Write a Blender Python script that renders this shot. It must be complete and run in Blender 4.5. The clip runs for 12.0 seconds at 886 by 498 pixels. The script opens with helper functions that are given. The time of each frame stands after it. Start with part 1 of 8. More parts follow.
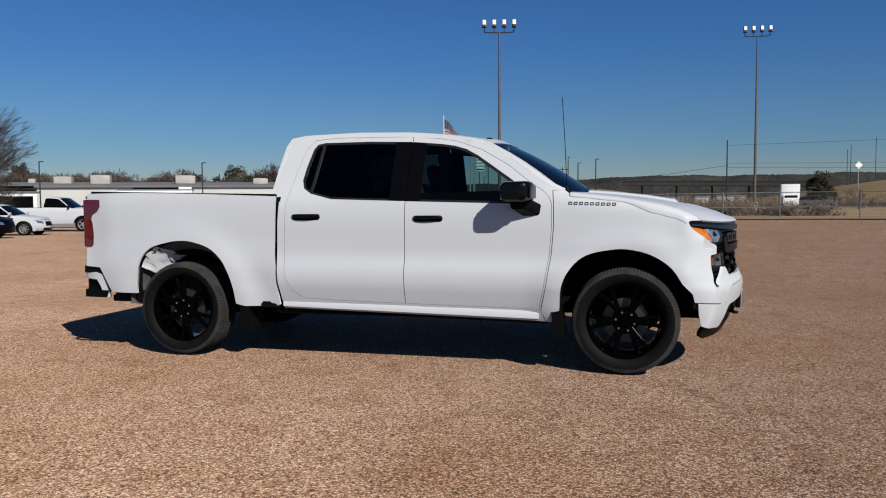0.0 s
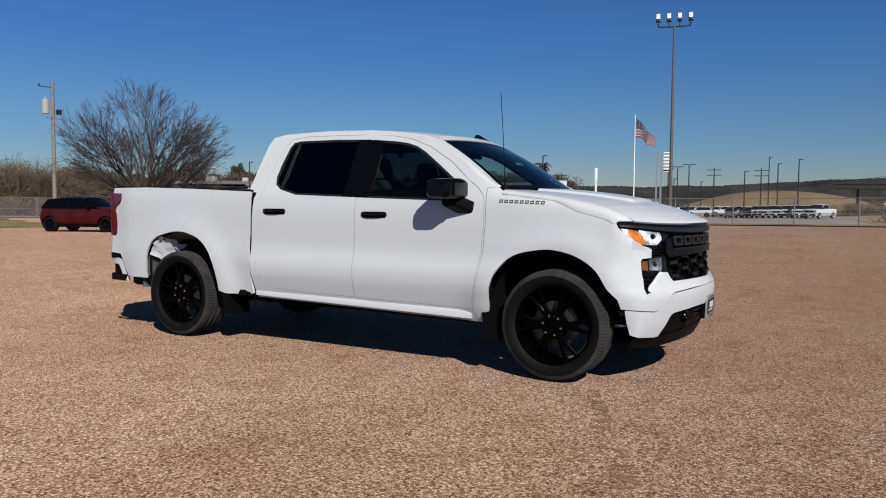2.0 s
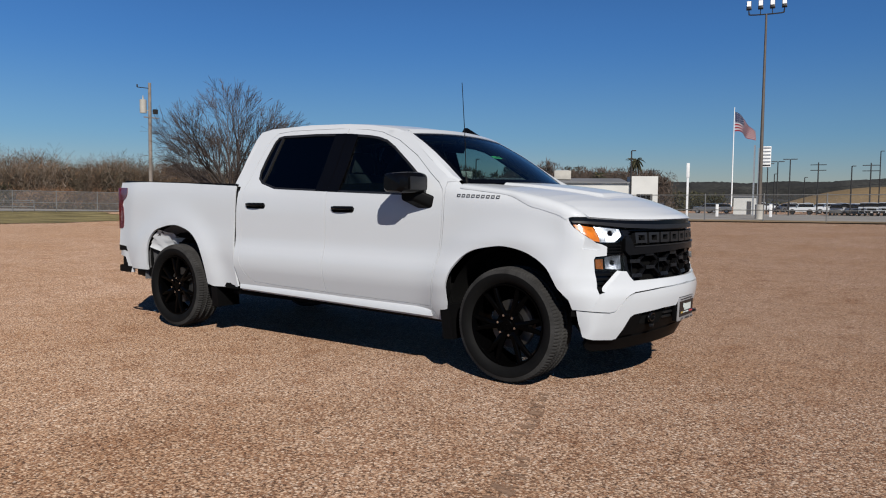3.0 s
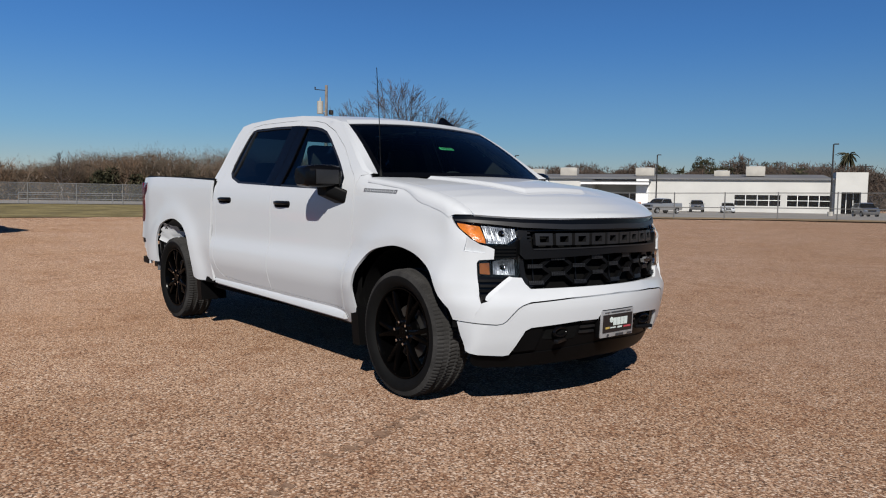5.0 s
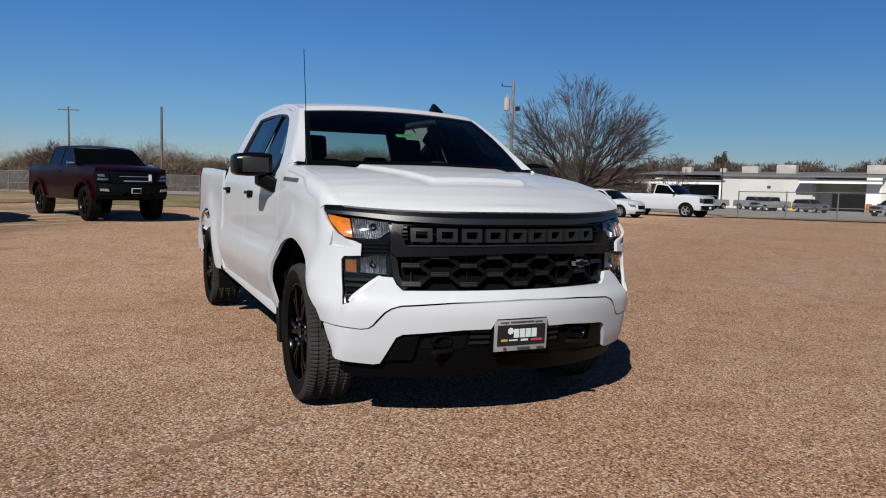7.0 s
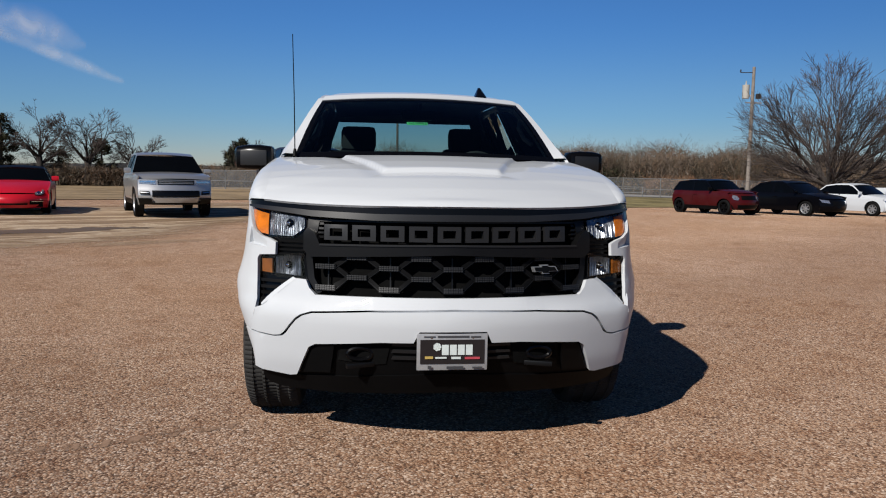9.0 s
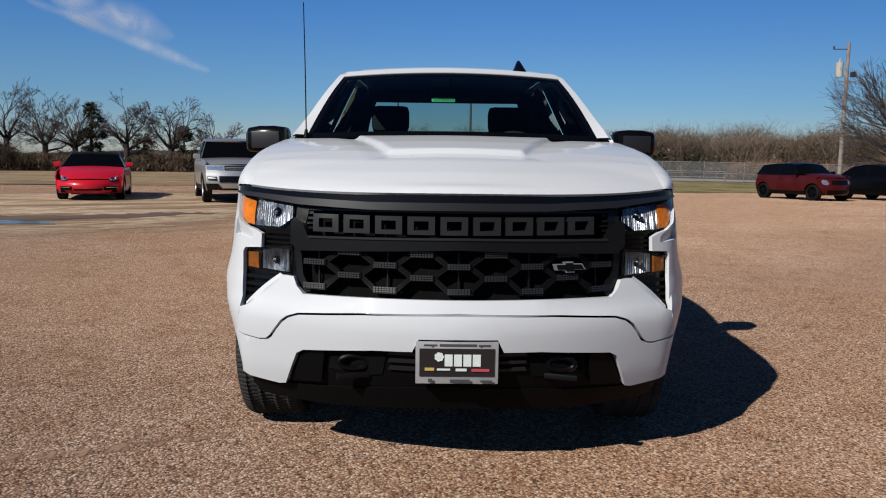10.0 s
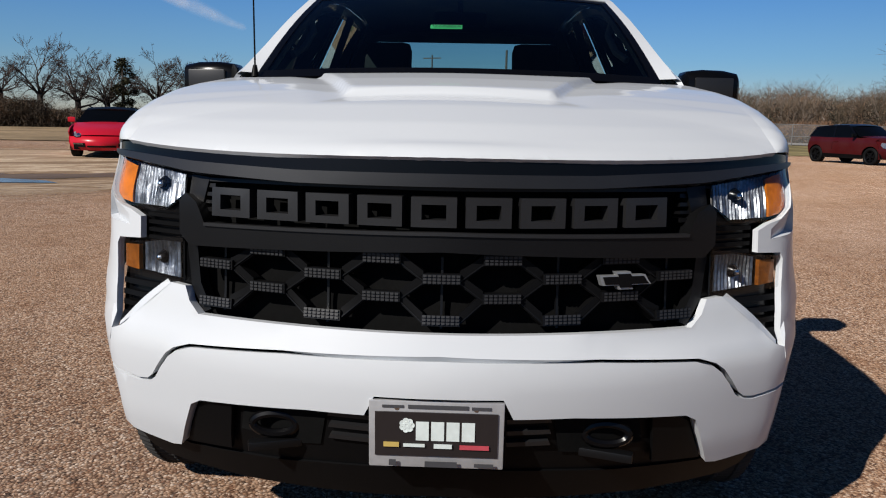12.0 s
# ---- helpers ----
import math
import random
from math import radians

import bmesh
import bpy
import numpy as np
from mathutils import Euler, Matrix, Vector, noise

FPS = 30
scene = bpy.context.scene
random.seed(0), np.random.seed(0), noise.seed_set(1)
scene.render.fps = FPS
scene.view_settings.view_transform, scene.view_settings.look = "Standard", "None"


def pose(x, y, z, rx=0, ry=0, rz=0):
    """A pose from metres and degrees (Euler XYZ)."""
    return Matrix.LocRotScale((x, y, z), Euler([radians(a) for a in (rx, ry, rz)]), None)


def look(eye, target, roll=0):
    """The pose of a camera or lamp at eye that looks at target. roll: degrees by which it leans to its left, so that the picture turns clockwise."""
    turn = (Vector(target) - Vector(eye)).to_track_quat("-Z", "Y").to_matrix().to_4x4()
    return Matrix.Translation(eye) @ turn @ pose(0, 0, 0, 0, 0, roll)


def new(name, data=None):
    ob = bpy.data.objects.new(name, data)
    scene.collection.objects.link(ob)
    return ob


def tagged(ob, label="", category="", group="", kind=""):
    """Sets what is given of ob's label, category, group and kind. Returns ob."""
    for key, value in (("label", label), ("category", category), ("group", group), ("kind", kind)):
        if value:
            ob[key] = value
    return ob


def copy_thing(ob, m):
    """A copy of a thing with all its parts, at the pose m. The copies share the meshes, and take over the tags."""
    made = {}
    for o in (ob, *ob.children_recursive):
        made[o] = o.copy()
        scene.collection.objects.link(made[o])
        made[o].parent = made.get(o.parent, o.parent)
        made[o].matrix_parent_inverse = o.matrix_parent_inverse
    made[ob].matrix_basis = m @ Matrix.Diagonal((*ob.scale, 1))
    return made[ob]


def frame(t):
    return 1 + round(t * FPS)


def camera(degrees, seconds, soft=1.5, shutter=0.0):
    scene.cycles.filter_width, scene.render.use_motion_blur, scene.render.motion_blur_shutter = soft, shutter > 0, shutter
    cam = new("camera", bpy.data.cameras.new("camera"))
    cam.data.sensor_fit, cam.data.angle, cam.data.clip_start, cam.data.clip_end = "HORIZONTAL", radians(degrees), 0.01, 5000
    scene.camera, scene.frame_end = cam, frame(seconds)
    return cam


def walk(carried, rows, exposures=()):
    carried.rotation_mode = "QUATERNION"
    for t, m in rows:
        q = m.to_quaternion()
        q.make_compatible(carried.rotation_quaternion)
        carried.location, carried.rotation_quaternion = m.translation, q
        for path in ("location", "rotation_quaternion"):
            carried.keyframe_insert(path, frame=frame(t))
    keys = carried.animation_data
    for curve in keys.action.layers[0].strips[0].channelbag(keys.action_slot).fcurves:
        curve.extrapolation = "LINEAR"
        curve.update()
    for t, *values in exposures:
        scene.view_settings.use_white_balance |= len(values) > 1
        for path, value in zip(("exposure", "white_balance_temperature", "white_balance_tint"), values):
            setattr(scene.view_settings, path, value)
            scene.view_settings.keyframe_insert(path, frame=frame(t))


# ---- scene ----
cam = camera(61.0, 12.0, soft=1.1)
METRES, EYE, TURN = 10.12, 1.3048, 13.9
ROWS = [
    (0.0, 0.0, 0.0, 0.0, 0.01, -3.69, -0.16),
    (0.5, 0.045, 0.002, -0.0006, 3.08, -3.67, -0.31),
    (1.0, 0.0972, 0.0025, -0.0009, 7.11, -3.67, -0.47),
    (1.5, 0.1418, 0.0093, -0.0017, 10.68, -3.71, -0.65),
    (2.0, 0.1926, 0.0225, -0.0012, 14.63, -3.77, -0.9),
    (2.5, 0.2359, 0.038, -0.0012, 17.94, -4.04, -0.96),
    (3.0, 0.2808, 0.0656, -0.0008, 21.64, -4.19, -0.99),
    (5.0, 0.4235, 0.1956, 0.0009, 35.86, -4.68, -1.16),
    (5.5, 0.4519, 0.2295, -0.0002, 39.25, -4.71, -1.24),
    (6.0, 0.4792, 0.2706, -0.0004, 43.32, -4.89, -1.37),
    (6.5, 0.4987, 0.3076, -0.0002, 47.09, -5.15, -1.46),
    (7.0, 0.5202, 0.3507, 0.0004, 51.51, -5.27, -1.64),
    (9.0, 0.5472, 0.5059, 0.0002, 69.73, -5.91, -0.97),
    (9.5, 0.5375, 0.5297, -0.0004, 72.92, -6.35, -0.91),
    (10.0, 0.511, 0.5479, -0.0011, 75.5, -7.11, -0.68),
    (10.5, 0.4838, 0.563, -0.0032, 76.95, -7.92, -0.57),
    (11.0, 0.4543, 0.5761, -0.0044, 77.93, -8.81, -0.78),
    (11.5, 0.4276, 0.5832, -0.0046, 78.17, -9.43, -1.01),
    (12.0, 0.4061, 0.5894, -0.0057, 78.16, -10.16, -1.07),
]
walk(cam, [(t, pose(0.0235, -6.72, EYE, 0.144, 0.582, TURN) @ pose(METRES * x, METRES * y, METRES * z, 90 + pitch, roll, yaw)) for t, x, y, z, yaw, pitch, roll in ROWS],
     exposures=[(0.0, 0.08), (6.5, 0.08), (9.0, 0.13), (10.0, 0.15), (11.0, 0.21), (12.0, 0.22)])

# ---- daylight: clear winter sky, low sun ----
SUN_WAY = Vector((1.40, -1.27, 1.40)).normalized()      # towards the sun
SUN_EL = math.asin(SUN_WAY.z)
world = bpy.data.worlds.new("sky")
scene.world = world
world.use_nodes = True
wn = world.node_tree.nodes
sky = wn.new("ShaderNodeTexSky")
sky.sky_type = "NISHITA"
sky.sun_disc = False
sky.sun_elevation = SUN_EL
sky.sun_rotation = math.atan2(SUN_WAY.x, SUN_WAY.y)
sky.altitude, sky.air_density, sky.dust_density, sky.ozone_density = 300, 1.2, 0.0, 5.0
wn["Background"].inputs["Strength"].default_value = 0.087
# a dry winter sky: pale at the horizon, deeper and darkened towards the zenith to cut the fill light
wl = world.node_tree.links
way = wn.new("ShaderNodeTexCoord")
axes = wn.new("ShaderNodeSeparateXYZ")
wl.new(way.outputs["Generated"], axes.inputs["Vector"])
depth = wn.new("ShaderNodeValToRGB")
depth.color_ramp.interpolation = "EASE"
STOPS = ((0.0, (0.46, 0.505, 0.64)), (0.09, (0.335, 0.50, 0.71)), (0.21, (0.255, 0.475, 0.76)), (0.48, (0.145, 0.27, 0.45)), (1.0, (0.075, 0.14, 0.235)))
while len(depth.color_ramp.elements) < len(STOPS):
    depth.color_ramp.elements.new(0.5)
for e, (p, c) in zip(depth.color_ramp.elements, STOPS):
    e.position, e.color = p, (*c, 1)
wl.new(axes.outputs["Z"], depth.inputs["Fac"])
# smooth brightening painted into the western sky, in place of thin haze
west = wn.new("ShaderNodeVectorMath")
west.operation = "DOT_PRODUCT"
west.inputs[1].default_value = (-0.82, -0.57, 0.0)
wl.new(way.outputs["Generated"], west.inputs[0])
west_gain = wn.new("ShaderNodeMapRange")
west_gain.interpolation_type = "SMOOTHSTEP"
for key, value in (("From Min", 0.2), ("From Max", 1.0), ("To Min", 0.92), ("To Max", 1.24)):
    west_gain.inputs[key].default_value = value
wl.new(west.outputs["Value"], west_gain.inputs["Value"])
deep = wn.new("ShaderNodeVectorMath")
deep.operation = "MULTIPLY"
wl.new(sky.outputs["Color"], deep.inputs[0])
wl.new(depth.outputs["Color"], deep.inputs[1])
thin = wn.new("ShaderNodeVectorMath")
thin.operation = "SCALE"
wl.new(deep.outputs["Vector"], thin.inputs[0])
wl.new(west_gain.outputs["Result"], thin.inputs["Scale"])
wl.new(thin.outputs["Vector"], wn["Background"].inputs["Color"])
sun_data = bpy.data.lights.new("sun", "SUN")
sun_data.energy, sun_data.angle, sun_data.color = 5.0, radians(0.55), (1.0, 0.95, 0.88)
sun = new("sun", sun_data)
sun.matrix_world = look(SUN_WAY * 60, (0, 0, 0))
scene.view_settings.exposure = 0.0

# ---- materials ----
def ramp(nt, fac, stops):
    node = nt.nodes.new("ShaderNodeValToRGB")
    while len(node.color_ramp.elements) < len(stops):
        node.color_ramp.elements.new(0.5)
    for e, (p, c) in zip(node.color_ramp.elements, stops):
        e.position, e.color = p, (*c, 1)
    nt.links.new(fac, node.inputs["Fac"])
    return node.outputs["Color"]


def tex(nt, kind, scale, space="Object", **more):
    node = nt.nodes.new("ShaderNodeTex" + kind)
    node.inputs["Scale"].default_value = scale
    for key, value in more.items():
        node.inputs[key.replace("_", " ")].default_value = value
    co = nt.nodes.new("ShaderNodeTexCoord")
    nt.links.new(co.outputs[space], node.inputs["Vector"])
    return node


def blend(nt, fac, a, b, mode="MIX"):
    node = nt.nodes.new("ShaderNodeMix")
    node.data_type, node.blend_type = "RGBA", mode
    for name, value in (("Factor", fac), ("A", a), ("B", b)):
        sock = [s for s in node.inputs if s.name == name and s.type == ("VALUE" if name == "Factor" else "RGBA")][0]
        if isinstance(value, (int, float)):
            sock.default_value = value
        elif isinstance(value, tuple):
            sock.default_value = (*value, 1)
        else:
            nt.links.new(value, sock)
    return [s for s in node.outputs if s.type == "RGBA"][0]


def base_mat(name):
    m = bpy.data.materials.new(name)
    m.use_nodes = True
    return m, m.node_tree, m.node_tree.nodes["Principled BSDF"]


def bump(nt, p, height, strength, distance):
    b = nt.nodes.new("ShaderNodeBump")
    b.inputs["Strength"].default_value, b.inputs["Distance"].default_value = strength, distance
    nt.links.new(height, b.inputs["Height"])
    nt.links.new(b.outputs["Normal"], p.inputs["Normal"])


def surface(name, colour, rough=0.5, metal=0.0, coat=0.0, vary=0.12, scale=3.0, fine=60.0, relief=0.0, spec=0.5, rand=0.0):
    """A surface with broad and fine variation of its colour, and fine relief."""
    m, nt, p = base_mat(name)
    p.inputs["Roughness"].default_value, p.inputs["Metallic"].default_value = rough, metal
    p.inputs["Coat Weight"].default_value, p.inputs["Coat Roughness"].default_value = coat, 0.04
    p.inputs["Specular IOR Level"].default_value = spec
    broad = tex(nt, "Noise", scale, Detail=6.0)
    grain = tex(nt, "Noise", fine, Detail=4.0)
    lo = tuple(c * (1 - vary) for c in colour)
    hi = tuple(min(1, c * (1 + vary)) for c in colour)
    c1 = ramp(nt, broad.outputs["Fac"], [(0.3, lo), (0.7, hi)])
    c2 = ramp(nt, grain.outputs["Fac"], [(0.3, (1 - vary,) * 3), (0.7, (1, 1, 1))])
    col = blend(nt, 1.0, c1, c2, "MULTIPLY")
    if rand:
        info = nt.nodes.new("ShaderNodeObjectInfo")
        c3 = ramp(nt, info.outputs["Random"], [(0.0, (1 - rand,) * 3), (1.0, (1, 1, 1))])
        col = blend(nt, 1.0, col, c3, "MULTIPLY")
    nt.links.new(col, p.inputs["Base Color"])
    if relief:
        bump(nt, p, grain.outputs["Fac"], 0.6, relief)
    return m


def paint(name, colour, flake=0.0, rough=0.3, dirt=0.05, spec=0.5):
    """Car paint under clear coat, with a faint film of dust."""
    m, nt, p = base_mat(name)
    dust = tex(nt, "Noise", 2.2, Detail=8.0)
    dirty = tuple(c * (1 - dirt) + 0.35 * dirt for c in colour)
    col = ramp(nt, dust.outputs["Fac"], [(0.35, colour), (0.75, dirty)])
    nt.links.new(col, p.inputs["Base Color"])
    p.inputs["Metallic"].default_value, p.inputs["Roughness"].default_value = flake, rough
    p.inputs["Coat Weight"].default_value, p.inputs["Coat Roughness"].default_value = 0.55, 0.05
    p.inputs["Specular IOR Level"].default_value = spec
    peel = tex(nt, "Noise", 220.0, Detail=2.0)
    bump(nt, p, peel.outputs["Fac"], 0.02, 0.001)
    return m


def glass(name, tint, gloss=0.03):
    """A thin pane: lets tinted light through, and mirrors more at a slant."""
    m = bpy.data.materials.new(name)
    m.use_nodes = True
    nt = m.node_tree
    nt.nodes.clear()
    out = nt.nodes.new("ShaderNodeOutputMaterial")
    clear = nt.nodes.new("ShaderNodeBsdfTransparent")
    clear.inputs["Color"].default_value = (*tint, 1)
    gl = nt.nodes.new("ShaderNodeBsdfGlossy")
    gl.inputs["Roughness"].default_value = gloss
    gl.inputs["Color"].default_value = (0.72, 0.70, 0.68, 1)
    fr = nt.nodes.new("ShaderNodeFresnel")
    fr.inputs["IOR"].default_value = 1.5
    mix = nt.nodes.new("ShaderNodeMixShader")
    nt.links.new(fr.outputs["Fac"], mix.inputs["Fac"])
    nt.links.new(clear.outputs["BSDF"], mix.inputs[1])
    nt.links.new(gl.outputs["BSDF"], mix.inputs[2])
    nt.links.new(mix.outputs["Shader"], out.inputs["Surface"])
    return m


def gravel_mat():
    m, nt, p = base_mat("gravel")
    geo = nt.nodes.new("ShaderNodeNewGeometry")
    stones = tex(nt, "Voronoi", 80.0)
    grit = tex(nt, "Voronoi", 150.0)
    for n in (stones, grit):
        nt.links.new(geo.outputs["Position"], n.inputs["Vector"])
    sep = nt.nodes.new("ShaderNodeSeparateColor")
    nt.links.new(stones.outputs["Color"], sep.inputs["Color"])
    stone_col = ramp(nt, sep.outputs["Red"], [(0.0, (0.062, 0.041, 0.028)), (0.22, (0.171, 0.089, 0.053)), (0.5, (0.286, 0.174, 0.108)),
                                              (0.75, (0.368, 0.250, 0.172)), (0.93, (0.461, 0.363, 0.287)), (1.0, (0.269, 0.196, 0.154))])
    sep2 = nt.nodes.new("ShaderNodeSeparateColor")
    nt.links.new(grit.outputs["Color"], sep2.inputs["Color"])
    grit_col = ramp(nt, sep2.outputs["Green"], [(0.0, (0.075, 0.041, 0.028)), (0.6, (0.279, 0.174, 0.110)), (1.0, (0.420, 0.318, 0.244))])
    pick = ramp(nt, sep.outputs["Blue"], [(0.35, (0, 0, 0)), (0.45, (1, 1, 1))])
    both = blend(nt, pick, grit_col, stone_col)
    broad = tex(nt, "Noise", 0.35, Detail=5.0)
    mid = tex(nt, "Noise", 2.6, Detail=5.0)
    for n in (broad, mid):
        nt.links.new(geo.outputs["Position"], n.inputs["Vector"])
    stain = ramp(nt, broad.outputs["Fac"], [(0.30, (0.94, 0.88, 0.81)), (0.5, (1.02, 1.02, 1.02)), (0.70, (1.10, 1.14, 1.20))])
    wear = ramp(nt, mid.outputs["Fac"], [(0.28, (0.84, 0.76, 0.70)), (0.5, (1.03, 1.03, 1.03)), (0.8, (1.05, 1.06, 1.08))])
    col = blend(nt, 1.0, blend(nt, 1.0, both, stain, "MULTIPLY"), wear, "MULTIPLY")
    # paler, dustier gravel towards the worn track
    reach = nt.nodes.new("ShaderNodeVectorMath")
    reach.operation = "DOT_PRODUCT"
    reach.inputs[1].default_value = (-0.75, -0.66, 0.0)
    nt.links.new(geo.outputs["Position"], reach.inputs[0])
    uneven = nt.nodes.new("ShaderNodeMath")
    uneven.operation = "MULTIPLY_ADD"
    uneven.inputs[1].default_value = 4.0
    nt.links.new(broad.outputs["Fac"], uneven.inputs[0])
    nt.links.new(reach.outputs["Value"], uneven.inputs[2])
    dusty = nt.nodes.new("ShaderNodeMapRange")
    dusty.interpolation_type = "SMOOTHSTEP"
    dusty.inputs["From Min"].default_value, dusty.inputs["From Max"].default_value = 2.4, 7.2
    nt.links.new(uneven.outputs[0], dusty.inputs["Value"])
    col = blend(nt, 1.0, col, ramp(nt, dusty.outputs["Result"], [(0.0, (0.98, 0.98, 0.98)), (1.0, (1.33, 1.33, 1.29))]), "MULTIPLY")
    # shade in the crevices between stones, multiplied into the colour
    gap_shade = ramp(nt, stones.outputs["Distance"], [(0.38, (1.06, 1.06, 1.06)), (0.74, (0.52, 0.48, 0.45))])
    col = blend(nt, 1.0, col, gap_shade, "MULTIPLY")
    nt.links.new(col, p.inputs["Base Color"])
    p.inputs["Roughness"].default_value, p.inputs["Specular IOR Level"].default_value = 0.85, 0.2
    p.inputs["Diffuse Roughness"].default_value = 0.85
    inv = nt.nodes.new("ShaderNodeMath")
    inv.operation = "SUBTRACT"
    inv.inputs[0].default_value = 1.0
    nt.links.new(stones.outputs["Distance"], inv.inputs[1])
    bump(nt, p, inv.outputs[0], 1.0, 0.0075)
    return m


def pebble_mat():
    m, nt, p = base_mat("pebble")
    geo = nt.nodes.new("ShaderNodeNewGeometry")
    col = ramp(nt, geo.outputs["Random Per Island"], [(0.0, (0.124, 0.064, 0.037)), (0.3, (0.217, 0.125, 0.073)), (0.6, (0.300, 0.193, 0.123)), (0.9, (0.394, 0.292, 0.218)), (1.0, (0.269, 0.222, 0.191))])
    nt.links.new(col, p.inputs["Base Color"])
    p.inputs["Roughness"].default_value = 0.8
    return m


def tyre_mat():
    return surface("rubber", (0.005, 0.005, 0.005), rough=0.7, vary=0.25, scale=8, fine=200, relief=0.0004, spec=0.12)


M = dict(
    white=paint("white_paint", (0.527, 0.548, 0.570), rough=0.5, dirt=0.03, spec=0.15),
    black_plastic=surface("black_plastic", (0.004, 0.004, 0.0043), rough=0.45, vary=0.2, fine=400, relief=0.0002, spec=0.08),
    grille_black=surface("grille_black", (0.0045, 0.0045, 0.005), rough=0.36, vary=0.25, fine=300, relief=0.0002, spec=0.27),
    trim_black=surface("trim_black", (0.014, 0.014, 0.015), rough=0.38, vary=0.2, fine=300, relief=0.0001, spec=0.42),
    gloss_black=surface("gloss_black", (0.0025, 0.0025, 0.003), rough=0.24, coat=0.0, vary=0.1, spec=0.20),
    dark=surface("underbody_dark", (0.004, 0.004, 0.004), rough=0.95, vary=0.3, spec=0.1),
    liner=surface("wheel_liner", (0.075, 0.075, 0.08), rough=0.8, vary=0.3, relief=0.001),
    rubber=tyre_mat(),
    tread=surface("dusty_tread", (0.040, 0.039, 0.038), rough=0.9, vary=0.35, scale=8, fine=160, relief=0.0006, spec=0.1),
    headlamp=surface("bright_headlamp", (0.62, 0.64, 0.68), rough=0.18, metal=0.8, vary=0.45, scale=30, fine=80, relief=0.004),
    chrome=surface("chrome", (0.75, 0.75, 0.76), rough=0.12, metal=1.0, vary=0.05),
    reflector=surface("lamp_reflector", (0.31, 0.33, 0.36), rough=0.36, metal=1.0, vary=0.35, scale=45, fine=110, relief=0.002),
    amber=surface("amber_lens", (0.60, 0.17, 0.012), rough=0.2, coat=1.0, vary=0.25, scale=20, fine=90, relief=0.002),
    amber_dim=surface("dim_amber_lens", (0.24, 0.075, 0.012), rough=0.2, coat=0.6, vary=0.4, scale=30, fine=90, relief=0.002),
    wheel_black=surface("wheel_black", (0.001, 0.001, 0.0011), rough=0.16, vary=0.1, spec=0.045),
    stud=surface("grille_stud", (0.018, 0.018, 0.019), rough=0.45, vary=0.2, spec=0.5),
    red_lens=surface("red_lens", (0.10, 0.003, 0.006), rough=0.18, coat=1.0, vary=0.2, scale=12),
    lens=glass("clear_lens", (0.93, 0.95, 0.97)),
    windscreen=glass("windscreen_glass", (0.60, 0.72, 0.71)),
    side_glass=glass("side_glass", (0.50, 0.65, 0.65)),
    privacy=glass("privacy_glass", (0.035, 0.042, 0.05)),
    dark_glass=surface("dark_car_glass", (0.002, 0.0024, 0.003), rough=0.06, coat=0.0, vary=0.1, spec=0.10),
    interior=surface("interior_dark", (0.022, 0.022, 0.024), rough=0.7, vary=0.2),
    seat=surface("seat_cloth", (0.035, 0.035, 0.038), rough=0.9, vary=0.2, fine=300, relief=0.001),
    headliner=surface("headliner", (0.12, 0.12, 0.125), rough=0.95),
    steel=surface("galvanised_steel", (0.42, 0.43, 0.44), rough=0.45, metal=0.7, vary=0.15, scale=6),
    badge=surface("badge_black", (0.07, 0.072, 0.08), rough=0.35, vary=0.1),
    gravel=gravel_mat(),
    pebble=pebble_mat(),
)

# ---- building tools ----
from mathutils.geometry import delaunay_2d_cdt


def thing(name, label, category, group="", kind="", at=(0, 0, 0), turn=0.0):
    ob = new(name)
    ob.matrix_world = pose(*at, 0, 0, turn)
    ob.empty_display_size = 0.2
    return tagged(ob, label, category, group, kind)


def solid(name, verts, faces, mat, parent=None, label="", sharp=38, smooth=True):
    """One mesh object from points and faces, in the space of its parent."""
    me = bpy.data.meshes.new(name)
    me.from_pydata([tuple(v) for v in verts], [], [tuple(f) for f in faces])
    me.materials.append(M[mat] if isinstance(mat, str) else mat)
    if smooth:
        me.polygons.foreach_set("use_smooth", [True] * len(me.polygons))
        me.set_sharp_from_angle(angle=radians(sharp))
    me.update()
    ob = new(name, me)
    if parent is not None:
        ob.parent = parent
    if label:
        ob["label"] = label
    return ob


def joined(*pieces):
    verts, faces = [], []
    for v, f in pieces:
        n = len(verts)
        verts.extend(tuple(p) for p in v)
        faces.extend(tuple(i + n for i in q) for q in f)
    return verts, faces


def flipped(piece):
    return [(x, -y, z) for x, y, z in piece[0]], [tuple(reversed(f)) for f in piece[1]]


def moved(piece, m):
    return [tuple(m @ Vector(p)) for p in piece[0]], piece[1]


def block(cx, cy, cz, sx, sy, sz, edge=0.0):
    """A box with chamfered edges."""
    hx, hy, hz = sx / 2, sy / 2, sz / 2
    e = min(edge, hx * 0.9, hy * 0.9, hz * 0.9)
    if e <= 0:
        v = [(cx + a * hx, cy + b * hy, cz + c * hz) for a in (-1, 1) for b in (-1, 1) for c in (-1, 1)]
        return v, [(0, 1, 3, 2), (4, 6, 7, 5), (0, 4, 5, 1), (2, 3, 7, 6), (0, 2, 6, 4), (1, 5, 7, 3)]
    bm = bmesh.new()
    bmesh.ops.create_cube(bm, size=1.0, matrix=Matrix.Translation((cx, cy, cz)) @ Matrix.Diagonal((sx, sy, sz, 1)))
    bmesh.ops.bevel(bm, geom=list(bm.edges), offset=e, segments=2, profile=0.6, affect="EDGES")
    return taken(bm)


